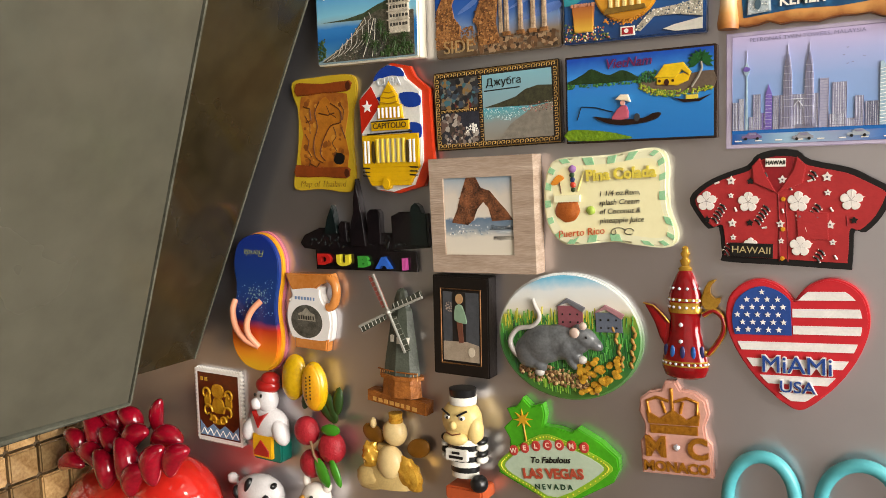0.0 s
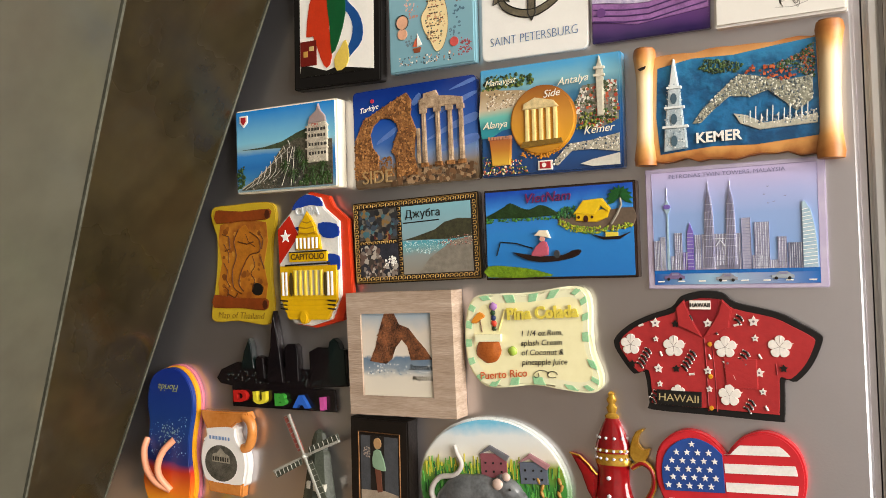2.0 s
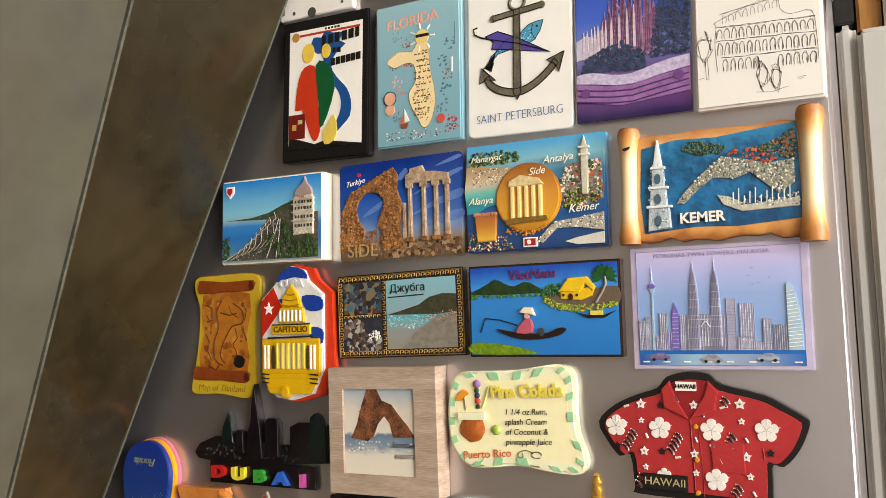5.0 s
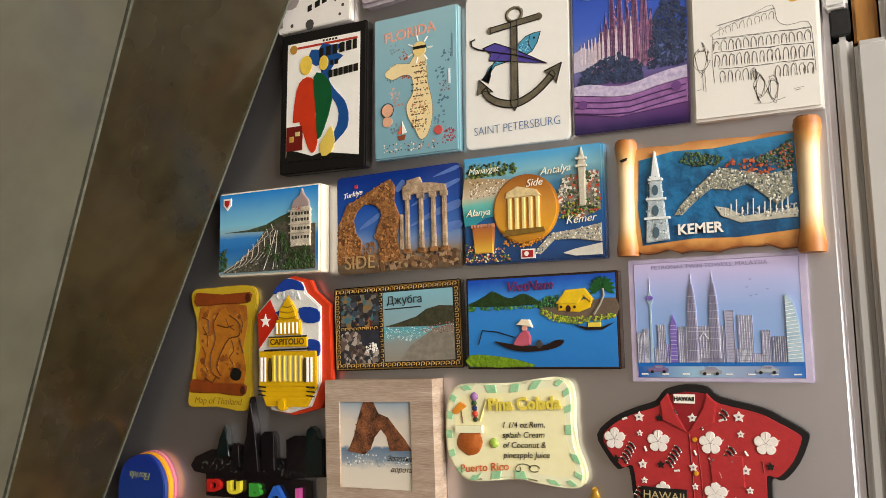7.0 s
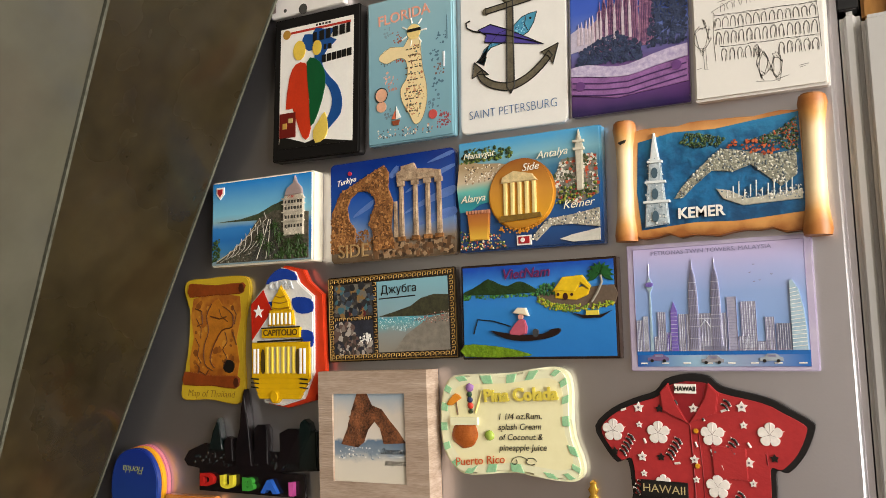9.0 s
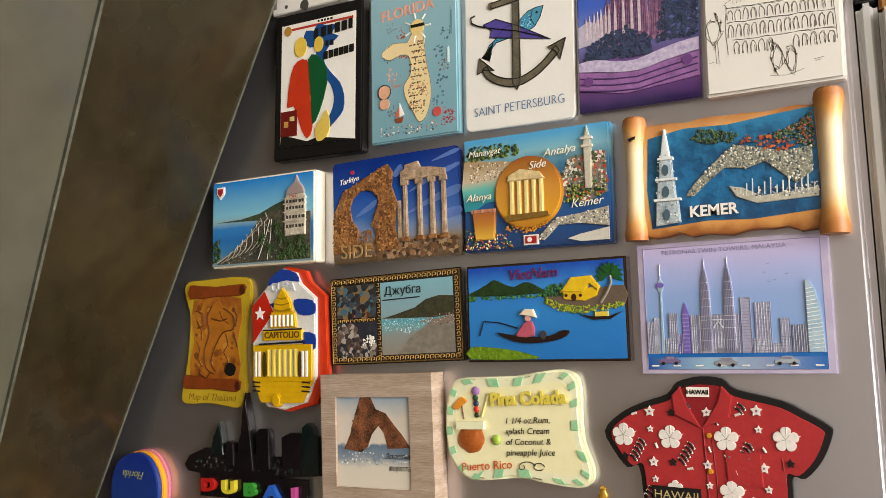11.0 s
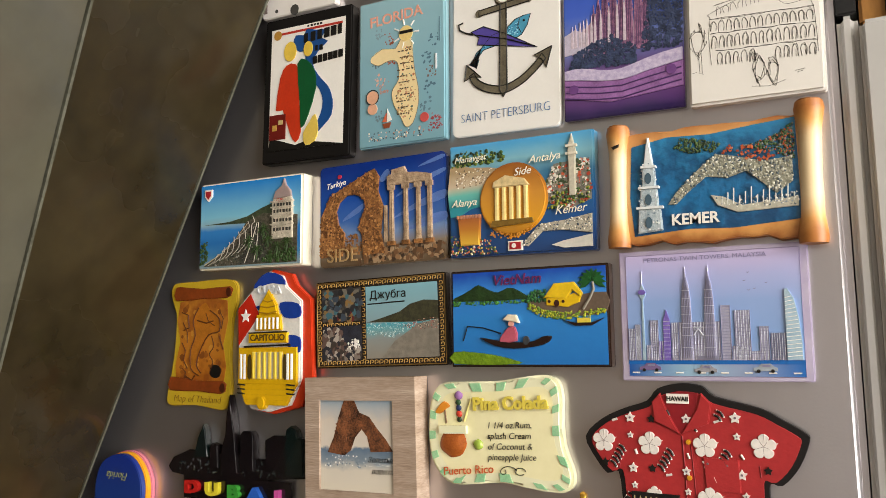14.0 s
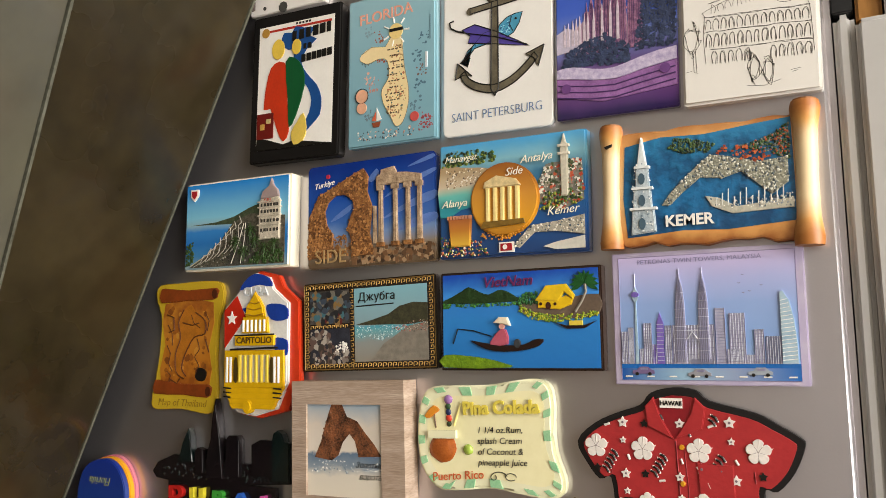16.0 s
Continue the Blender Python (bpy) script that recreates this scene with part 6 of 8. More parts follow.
def recipe_plaque():
    m = Magnet("recipe_plaque", -0.1156, 1.5037, 0.0705, 0.0501, 0.0048, "cream wavy ceramic plaque with green-striped rim and cocktail recipe", turn=1.2)
    p = [(0.126, 0.946), (0.317, 0.955), (0.522, 0.955), (0.686, 0.982), (0.85, 1.0), (0.93, 0.94), (0.952, 0.795), (0.945, 0.616), (0.952, 0.384), (1.0, 0.17), (0.986, 0.045), (0.904, 0.0), (0.74, 0.027), (0.522, 0.063), (0.33, 0.045), (0.167, 0.036), (0.07, 0.134), (0.016, 0.277), (0.0, 0.473), (0.01, 0.67), (0.044, 0.85)]
    glaze = mat("cream_glaze", C("e9e6c6"), 0.12, 0, C("e0dfb8"), 40, 1.0, coat=0.6)
    m.shape("body", p, glaze, 0.0, sink=0.0046, soft=3, bevel=0.0014)
    inner = [(0.5 + (u - 0.49) * 0.86, 0.5 + (v - 0.5) * 0.80) for u, v in p]
    m.shape("panel", inner, mat("butter_glaze", C("efe9bd"), 0.15, 0, C("e6dfae"), 40, 1.0, coat=0.6), 0.00005, soft=3)
    green = mat("green_glaze", C("7fb98c"), 0.15, 0, C("a8d0a4"), 200, 1.0, coat=0.5)
    ring = curve_through(m.pts(p), 5)
    n = len(ring)
    rnd = random.Random(71)
    for k in range(20):
        i = int(k * n / 20)
        q = [Vector(ring[(i + j) % n]) for j in (0, 1, 2)]
        c = Vector(m.at(0.48, 0.5))
        inn = [c + (v - c) * (0.87 if abs((v - c).x) > 0.02 else 0.80) for v in q]
        out = [c + (v - c) * 0.965 for v in q]
        part("green_stripe", prism([tuple(v) for v in out + inn[::-1]], m.d - 0.0006, m.d + 0.00045, 0.0001), green, m.ob)
    m.letter("title", "Pina Colada", 0.0078, 0.61, 0.755, paint("e3cf55", 0.2, coat=0.5), 0.0010, depth=0.0010, bold=0.0003, width=0.98, turn=1)
    for k, line in enumerate(("1 1/4 oz.Rum,", "splash Cream", "of Coconut &", "pineapple Juice")):
        m.letter("recipe_line", line, 0.0039, 0.44, 0.560 - 0.092 * k, INK, 0.0005, depth=0.0001, shear=0.2, align="LEFT", width=1.0, turn=1)
    m.letter("place_name", "Puerto Rico", 0.0053, 0.295, 0.165, paint("d2602c", 0.3), 0.0005, depth=0.0002, shear=0.1, turn=4)
    x, z = m.at(0.195, 0.40)
    smooth(part("coconut_cup", blob(x, -m.d, z, 0.0068, 0.0016, 0.0062, sub=3, rough=0.12), mat("coconut_brown", C("b5652c"), 0.25, 0, C("8a4318"), 200, 1.0, coat=0.4), m.ob))
    m.rect("cup_opening", 0.10, 0.49, 0.30, 0.56, glaze, 0.0019)
    m.shape("umbrella", [(0.07, 0.68), (0.10, 0.74), (0.14, 0.78), (0.18, 0.74), (0.15, 0.71), (0.11, 0.67)], paint("e0902c", 0.3, coat=0.4), 0.0009, soft=2, bevel=0.0003)
    m.line("umbrella_stick", [(0.14, 0.70), (0.15, 0.58)], 0.0003, paint("6a4a2c", 0.5), 0.0004)
    for u, v, r, code in ((0.245, 0.83, 0.0021, "9a6fa8"), (0.24, 0.77, 0.0015, "2c4a2c"), (0.243, 0.72, 0.0015, "22305a"), (0.245, 0.665, 0.0016, "c8402c"), (0.245, 0.615, 0.0013, "2c3a20"), (0.375, 0.395, 0.0024, "9fb84a")):
        x, z = m.at(u, v)
        smooth(part("fruit", blob(x, -m.d - 0.0002, z, r, r * 0.6, r, rough=0.2), paint(code, 0.25, coat=0.4), m.ob))
    m.line("straw", [(0.28, 0.60), (0.335, 0.80)], 0.0005, paint("e8dc8a", 0.3), 0.0004)
    m.strokes("flourish", [[(0.60 + 0.035 * math.cos(a) - 0.012 * a, 0.175 + 0.035 * math.sin(a)) for a in (0.5 * k for k in range(14))], [(0.66 + 0.035 * math.cos(a), 0.17 + 0.03 * math.sin(a)) for a in (0.5 * k for k in range(12))]], 0.00018, INK, 0.0004)


def shirt_magnet():
    m = Magnet("shirt_magnet", -0.0305, 1.4985, 0.0873, 0.0546, 0.0042, "red rubber magnet shaped as a flowered short-sleeved shirt", turn=-0.9)
    p = [(0.0, 0.583), (0.085, 0.722), (0.20, 0.81), (0.305, 0.869), (0.355, 0.959), (0.455, 1.0), (0.555, 0.984), (0.615, 0.91), (0.805, 0.837), (0.90, 0.76), (0.985, 0.68), (1.0, 0.624), (0.955, 0.444), (0.885, 0.314), (0.835, 0.322), (0.83, 0.20), (0.825, 0.02), (0.795, 0.0), (0.50, 0.015), (0.195, 0.028), (0.18, 0.085), (0.16, 0.33), (0.105, 0.314), (0.045, 0.428)]
    p = curve_through(p, 3)
    m.shape("rim", p, mat("black_rubber", C("171414"), 0.5, 0, C("100e0e"), 90, 1.0, 0.1, 700), -0.0006, sink=0.0034, bevel=0.0009)
    cloth = mat("red_rubber", C("ab2f30"), 0.42, 0, C("98272a"), 60, 1.0, 0.1, 800)
    q = [(0.5 + (u - 0.5) * 0.935, 0.49 + (v - 0.49) * 0.885) for u, v in p]
    m.shape("front", q, cloth, 0.0, sink=0.002, bevel=0.0005)
    dark = mat("deep_red_rubber", C("8f1c24"), 0.45, 0, C("7a161d"), 60, 1.0)
    m.shape("collar_opening", [(0.37, 0.90), (0.45, 0.945), (0.54, 0.935), (0.53, 0.82), (0.46, 0.625), (0.40, 0.76)], dark, 0.0002)
    m.shape("collar", [(0.33, 0.86), (0.37, 0.93), (0.405, 0.78), (0.46, 0.63), (0.34, 0.72)], cloth, 0.0009, bevel=0.0004)
    m.shape("collar", [(0.60, 0.86), (0.555, 0.935), (0.535, 0.82), (0.46, 0.63), (0.585, 0.71)], cloth, 0.0009, bevel=0.0004)
    m.rect("collar_label", 0.40, 0.855, 0.50, 0.925, WHITE, 0.0009)
    m.letter("label_lettering", "HAWAII", 0.0024, 0.45, 0.888, INK, 0.0010, depth=0.0002, bold=0.0001, width=1.0)
    m.line("placket", [(0.465, 0.62), (0.475, 0.30), (0.478, 0.05)], 0.0004, dark, 0.0)
    m.line("placket", [(0.50, 0.60), (0.515, 0.30), (0.52, 0.05)], 0.00025, dark, 0.0)
    m.line("sleeve_seam", [(0.165, 0.36), (0.18, 0.46)], 0.0003, dark, 0.0)
    m.line("sleeve_seam", [(0.80, 0.36), (0.795, 0.44)], 0.0003, dark, 0.0)
    m.shape("pocket", [(0.555, 0.48), (0.71, 0.475), (0.715, 0.24), (0.565, 0.245)], cloth, 0.0006, bevel=0.0003)
    petal = paint("e6dfd8", 0.45)

    def flower(u, v, r, pet=5, mt=petal, lift=0.0006):
        ks = m.w / m.h
        ring = [(r * (0.74 + 0.44 * abs(math.cos(2.5 * a)) ** 0.45), a + radians(90)) for a in (2 * math.pi * k / 60 for k in range(60))]
        m.shape("flower", [(u + d * math.cos(a), v + d * math.sin(a) * ks) for d, a in ring], mt, lift, bevel=0.0002)
        m.strokes("petal_lines", [[(u, v), (u + r * 0.6 * math.cos(a), v + r * 0.6 * math.sin(a) * ks)] for a in (radians(126 + 72 * k) for k in range(5))], 0.00014, paint("8a7c78", 0.5), lift)

    def leaf_star(u, v, r):
        ks = m.w / m.h
        m.shape("leaf", [(u + a, v + b * ks) for a, b in star(5, r, 0.55, 0, 0)], petal, 0.0005, soft=2)
        m.disc("star_centre", u, v, r * m.w * 0.22, paint("7a6a70", 0.5), 0.0007, 8)
    for u, v in ((0.095, 0.56), (0.315, 0.555), (0.565, 0.56), (0.815, 0.575), (0.58, 0.185)):
        flower(u, v, 0.046)
        m.shape("leaf", [(u + 0.02, v + 0.02), (u + 0.062, v + 0.03), (u + 0.03, v - 0.02)], petal, 0.0005)
        m.line("stamen", [(u, v + 0.03), (u + 0.004, v + 0.085)], 0.0004, petal, 0.0004)
    flower(0.33, 0.19, 0.030)
    for u, v, r in ((0.225, 0.74, 0.026), (0.225, 0.61, 0.016), (0.235, 0.37, 0.024), (0.24, 0.245, 0.017), (0.36, 0.755, 0.024), (0.485, 0.745, 0.024), (0.70, 0.765, 0.027), (0.705, 0.635, 0.018), (0.575, 0.435, 0.026), (0.66, 0.43, 0.019), (0.72, 0.37, 0.025), (0.48, 0.37, 0.022), (0.485, 0.225, 0.017), (0.735, 0.225, 0.018)):
        leaf_star(u, v, r)
    for u, v in ((0.10, 0.40), (0.325, 0.375), (0.83, 0.41), (0.325, 0.735)):
        ks = m.w / m.h
        m.shape("dark_star", [(u + a, v + b * ks) for a, b in star(5, 0.020, 0.55, 0, 0)], INK, 0.0005)
    for u, v, n in ((0.17, 0.475, 5), (0.395, 0.465, 5), (0.66, 0.51, 3), (0.68, 0.13, 3), (0.22, 0.16, 3), (0.40, 0.80, 2), (0.64, 0.80, 2), (0.53, 0.72, 2)):
        back, fern = [], []
        for k in range(n):
            uu, vv = u + 0.011 * (k - n / 2), v + 0.03 * (k - n / 2)
            fern += [[(uu - 0.017, vv + 0.012), (uu, vv), (uu + 0.010, vv - 0.03)]]
            back += [[(uu - 0.021, vv + 0.016), (uu, vv), (uu + 0.013, vv - 0.036)]]
        m.strokes("fern_edge", back, 0.0006, petal, -0.0003)
        m.strokes("fern", fern, 0.00048, INK, 0.0002)
    for u, v, a in ((0.15, 0.72, 20), (0.25, 0.49, 110), (0.40, 0.335, 10), (0.62, 0.735, 20), (0.725, 0.495, 120), (0.75, 0.10, 120), (0.49, 0.48, 110), (0.605, 0.325, 110)):
        m.line("dash", [(u - 0.013 * math.cos(radians(a)), v - 0.02 * math.sin(radians(a))), (u + 0.013 * math.cos(radians(a)), v + 0.02 * math.sin(radians(a)))], 0.0005, petal, 0.0002)
    for v in (0.58, 0.325, 0.075):
        m.disc("button", 0.492, v, 0.0010, paint("d79a24", 0.3), 0.0010, 12, bevel=0.0003)
    m.shape("sign", [(0.225, 0.08), (0.225, 0.20), (0.445, 0.195), (0.445, 0.075)], paint("14110f", 0.5), 0.0012, bevel=0.0002)
    m.letter("sign_lettering", "HAWAII", 0.0046, 0.335, 0.138, paint("b9a878", 0.4), 0.0013, depth=0.0002, width=1.08, turn=-1)


def skyline_magnet():
    m = Magnet("skyline_magnet", -0.2729, 1.4904, 0.0971, 0.0559, 0.0040, "black glossy skyline magnet with rainbow letters spelling Dubai", turn=1.0)
    tar = mat("black_enamel", C("0d0d10"), 0.22, 0, C("1c1416"), 70, 1.0, coat=0.4)
    m.shape("base", [(0.0, 0.30), (0.04, 0.39), (0.17, 0.47), (0.40, 0.44), (0.70, 0.40), (0.98, 0.42), (1.0, 0.24), (0.6, 0.20), (0.12, 0.22), (0.03, 0.24)], tar, -0.0006, sink=0.0032, bevel=0.0006)
    teal = mat("dark_teal_enamel", C("10201f"), 0.2, 0, C("0c1214"), 70, 1.0, coat=0.5)
    for name, p, lift, mt in (
            ("sail_hotel", [(0.21, 0.40), (0.24, 0.58), (0.285, 0.72), (0.30, 0.66), (0.31, 0.55), (0.325, 0.40)], 0.0004, teal),
            ("tower", [(0.335, 0.30), (0.335, 0.50), (0.355, 0.54), (0.395, 0.52), (0.40, 0.30)], 0.0006, tar),
            ("tall_spire", [(0.42, 0.26), (0.43, 0.50), (0.455, 0.62), (0.47, 0.80), (0.490, 1.0), (0.510, 0.80), (0.525, 0.62), (0.545, 0.26)], 0.0010, tar),
            ("tower", [(0.56, 0.28), (0.56, 0.62), (0.585, 0.66), (0.64, 0.66), (0.66, 0.62), (0.66, 0.28)], 0.0007, tar),
            ("office_block", [(0.74, 0.30), (0.74, 0.58), (0.80, 0.625), (0.90, 0.62), (0.90, 0.30)], 0.0005, tar),
            ("domed_tower", [(0.88, 0.26), (0.88, 0.60), (0.89, 0.68), (0.92, 0.715), (0.95, 0.68), (0.965, 0.61), (1.0, 0.60), (1.0, 0.26)], 0.0009, teal)):
        m.shape(name, p, mt, lift, sink=0.0036, bevel=0.0006)
    m.scatter("shore_relief", 50, [(0.04, 0.28), (0.05, 0.38), (0.96, 0.38), (0.96, 0.24), (0.4, 0.24)], (0.0007, 0.0016), teal, -0.0006, 81, 0.6)
    m.shape("letter_backing", [(0.12, 0.0), (0.12, 0.24), (0.90, 0.20), (0.905, -0.02)], tar, -0.0012, sink=0.0026, bevel=0.0004)
    for k, (ch, code) in enumerate((("D", "b8231e"), ("U", "e2d23a"), ("B", "3f9a3a"), ("A", "2f63c4"), ("I", "d65aa8"))):
        m.letter("letter", ch, 0.0090, 0.205 + 0.155 * k, 0.110 - 0.012 * k, paint(code, 0.25, coat=0.4), 0.0000, depth=0.0030, bold=0.0005, width=1.55)


def sandal_magnet():
    m = Magnet("sandal_magnet", -0.3584, 1.4385, 0.0409, 0.0915, 0.0090, "layered flip-flop magnet with blue sunset sole and peach straps", turn=-4.3)
    p = [(0.50, 1.0), (0.78, 0.97), (0.97, 0.86), (1.0, 0.72), (0.94, 0.55), (0.94, 0.42), (1.0, 0.26), (0.94, 0.10), (0.74, 0.01), (0.46, 0.0), (0.18, 0.05), (0.02, 0.16), (0.0, 0.32), (0.08, 0.48), (0.10, 0.62), (0.05, 0.78), (0.16, 0.93)]
    for name, code, b, f in (("bottom_sole", "d07a8c", 0.0002, 0.0028), ("middle_sole", "e0a01c", 0.0028, 0.0058)):
        k = 1.06 if name == "bottom_sole" else 1.03
        smooth(part(name, prism(curve_through([((u - 0.5) * m.w * k + 0.0003, (v - 0.5) * m.h * (1 + (k - 1) * 0.5)) for u, v in p], 4), b, f, 0.0005), paint(code, 0.5), m.ob), 40)
    m.shape("top_sole", p, blend("sunset_sole", [(0.0, C("d8a41a")), (0.16, C("e0741a")), (0.30, C("b8301a")), (0.36, C("1a2a6a")), (0.6, C("1a3a7a")), (1.0, C("142c80"))], -0.044, 0.044, rough=0.35, wobble=0.06, wobble_scale=90), 0.0, sink=0.0032, soft=4, bevel=0.0005)
    m.scatter("wave_light", 60, [(0.15, 0.36), (0.12, 0.60), (0.90, 0.70), (0.88, 0.40)], (0.0003, 0.0009), island("wave_colours", [C("4a78a8"), C("22488a"), C("86a8c0")]), 0.0, 91, 0.2)
    m.scatter("printed_birds", 14, [(0.30, 0.48), (0.30, 0.62), (0.75, 0.62), (0.75, 0.50)], (0.0006, 0.0014), paint("7f9aa0", 0.5), 0.0, 92, 0.15)
    strap = paint("e29a78", 0.4)
    for name, q in (("strap", [(0.08, 0.50, 0.0), (0.10, 0.42, 0.005), (0.22, 0.31, 0.008), (0.40, 0.23, 0.007), (0.60, 0.18, 0.001)]), ("strap", [(0.64, 0.52, 0.0), (0.52, 0.45, 0.005), (0.46, 0.36, 0.008), (0.48, 0.27, 0.007), (0.60, 0.18, 0.001)])):
        bm = tube(bend([((u - 0.5) * m.w, -m.d - l * 0.7, (v - 0.5) * m.h) for u, v, l in q]), 0.0021, sides=10)
        smooth(part(name, bm, strap, m.ob), 60)
    m.letter("lettering", "Florida", 0.0062, 0.50, 0.865, paint("8a9060", 0.4), 0.0001, depth=0.0002, shear=0.35, turn=183)


def jug_magnet():
    m = Magnet("jug_magnet", -0.3137, 1.4343, 0.0413, 0.0508, 0.0060, "white and orange china jug magnet with a round printed view", turn=-1.5)
    glaze, rim = paint("ece8e4", 0.15, vary=0.96, coat=0.5), mat("orange_glaze", C("d08a4a"), 0.2, 0, C("b9702c"), 60, 1.0, coat=0.5)
    m.shape("body", [(0.10, 0.80), (0.12, 0.69), (0.03, 0.56), (0.0, 0.38), (0.05, 0.22), (0.17, 0.12), (0.78, 0.12), (0.88, 0.24), (0.91, 0.40), (0.87, 0.54), (0.76, 0.64), (0.71, 0.73), (0.70, 0.82), (0.40, 0.83)], glaze, 0.0, sink=0.0058, soft=4, bevel=0.0024)
    m.shape("rim", [(0.02, 0.97), (0.50, 0.985), (0.92, 1.0), (0.97, 0.92), (0.72, 0.86), (0.62, 0.80), (0.40, 0.78), (0.15, 0.75), (0.07, 0.86)], rim, 0.0003, sink=0.0055, bevel=0.0008)
    m.shape("foot", [(0.16, 0.16), (0.17, 0.02), (0.80, 0.01), (0.82, 0.16)], rim, 0.0002, sink=0.0055, bevel=0.0010)
    smooth(part("handle", tube(bend([((u - 0.5) * m.w, -0.0042, (v - 0.5) * m.h) for u, v in ((0.84, 0.95), (0.96, 0.88), (0.98, 0.74), (0.92, 0.61), (0.82, 0.57))], 4), 0.0030, sides=10), rim, m.ob), 60)
    m.disc("printed_view", 0.42, 0.37, 0.0128, mat("dark_view", C("6a675e"), 0.3, 0, C("1f201b"), 260, 1.2, coat=0.4), 0.0001, 28, rz=0.0108)
    m.shape("view_building", [(0.24, 0.38), (0.26, 0.47), (0.34, 0.49), (0.42, 0.55), (0.50, 0.49), (0.58, 0.47), (0.60, 0.38)], paint("a39c8c", 0.4, vary=0.5, scale=500), 0.0002)
    m.bars("view_opening", 0.26, 0.59, 0.42, 0.05, 7, paint("2a2822", 0.5), 0.00025)
    m.scatter("view_pattern", 60, [(0.15, 0.30), (0.17, 0.40), (0.67, 0.40), (0.69, 0.30), (0.42, 0.20)], (0.0005, 0.0014), island("view_colours", [C("2c302a"), C("8a867a"), C("3a4030"), C("5f5a4a")]), 0.0001, 101, 0.06)
    m.bars("lettering_bars", 0.20, 0.62, 0.665, 0.04, 7, paint("7a94b8", 0.4))


def windmill_magnet():
    m = Magnet("windmill_magnet", -0.2469, 1.4199, 0.0440, 0.0810, 0.0060, "small cast windmill with grey-green tower and copper brick base", turn=-2.9)
    copper = mat("copper_brick", C("a8672c"), 0.4, 0.2, C("6a3a14"), 200, 1.0, 0.5, 500)
    slate = mat("green_slate", C("4f5348"), 0.45, 0, C("34382f"), 120, 1.0, 0.3, 500)
    m.shape("plinth", [(0.02, 0.02), (0.02, 0.105), (0.98, 0.075), (0.98, -0.02)], copper, 0.0030, sink=0.008, bevel=0.0005)
    m.bars("plinth_bars", 0.12, 0.86, 0.045, 0.03, 8, paint("d8a458", 0.4, 0.3), 0.0032, slope=-0.04)
    x, z = m.at(0.52, 0)
    for name, prof, mt in (("brick_base", [(0.0165, 0.09), (0.0155, 0.22), (0.0178, 0.225), (0.0178, 0.255)], copper), ("tower", [(0.0150, 0.255), (0.0132, 0.40), (0.0104, 0.58), (0.0082, 0.74), (0.0070, 0.76)], slate), ("cap", [(0.0066, 0.76), (0.0062, 0.82), (0.0040, 0.88), (0.0012, 0.90)], slate)):
        smooth(part(name, lathe([(r * 0.87, (v - 0.5) * m.h) for r, v in prof], x, -0.0035, 0, sides=8, flat=0.6), mt, m.ob), 20)
    for k in range(13):
        u = 0.215 + 0.050 * k
        m.line("baluster", [(u, 0.225), (u, 0.285)], 0.0003, paint("d8a060", 0.4, 0.3), 0.0042 - 0.00009 * (k - 6) ** 2)
    smooth(part("gallery_rail", tube([((u - 0.5) * m.w, -(0.0106 - 0.02 * (u - 0.54) ** 2), (0.285 - 0.5) * m.h) for u in (0.20, 0.31, 0.42, 0.52, 0.62, 0.73, 0.84)], 0.0005, sides=6), copper, m.ob), 60)
    for u, v in ((0.42, 0.53), (0.52, 0.52), (0.64, 0.52)):
        m.rect("window", u, v - 0.025, u + 0.05, v + 0.025, paint("cfcabc", 0.4), 0.0036)
    hub = (0.44, 0.735)
    pale, red = paint("b4b3aa", 0.35, 0.3), paint("a85a50", 0.4, 0.2)
    for k, a in enumerate((118, 26, 208, 297)):
        c, s = math.cos(radians(a)), math.sin(radians(a))
        L = 0.0245 if k % 2 == 0 else 0.026
        bx, bz = m.at(*hub)
        f = lambda d, e: (bx + c * d - s * e, bz + s * d + c * e)
        sail = part("sail", prism([f(0.003, -0.0008), f(L, -0.0008), f(L, 0.0040), f(0.004, 0.0034)], 0.0118, 0.0124, 0.0001), slate if k else red, m.ob)
        part("stock", prism([f(0.0, -0.0006), f(L, -0.0009), f(L, 0.0006), f(0.0, 0.0006)], 0.0122, 0.0134, 0.0002), pale, sail)
        for j in range(7):
            d = 0.005 + (L - 0.006) * j / 6
            part("slat", prism([f(d, 0), f(d + 0.0003, 0), f(d + 0.0003, 0.0036), f(d, 0.0034)], 0.0122, 0.0128), pale, sail)
    x, z = m.at(*hub)
    smooth(part("hub", blob(x, -0.0125, z, 0.0017, 0.0022, 0.0017), pale, m.ob))
    part("axle", box(x - 0.0008, x + 0.0008, -0.0125, -0.002, z - 0.0008, z + 0.0008), slate, m.ob)


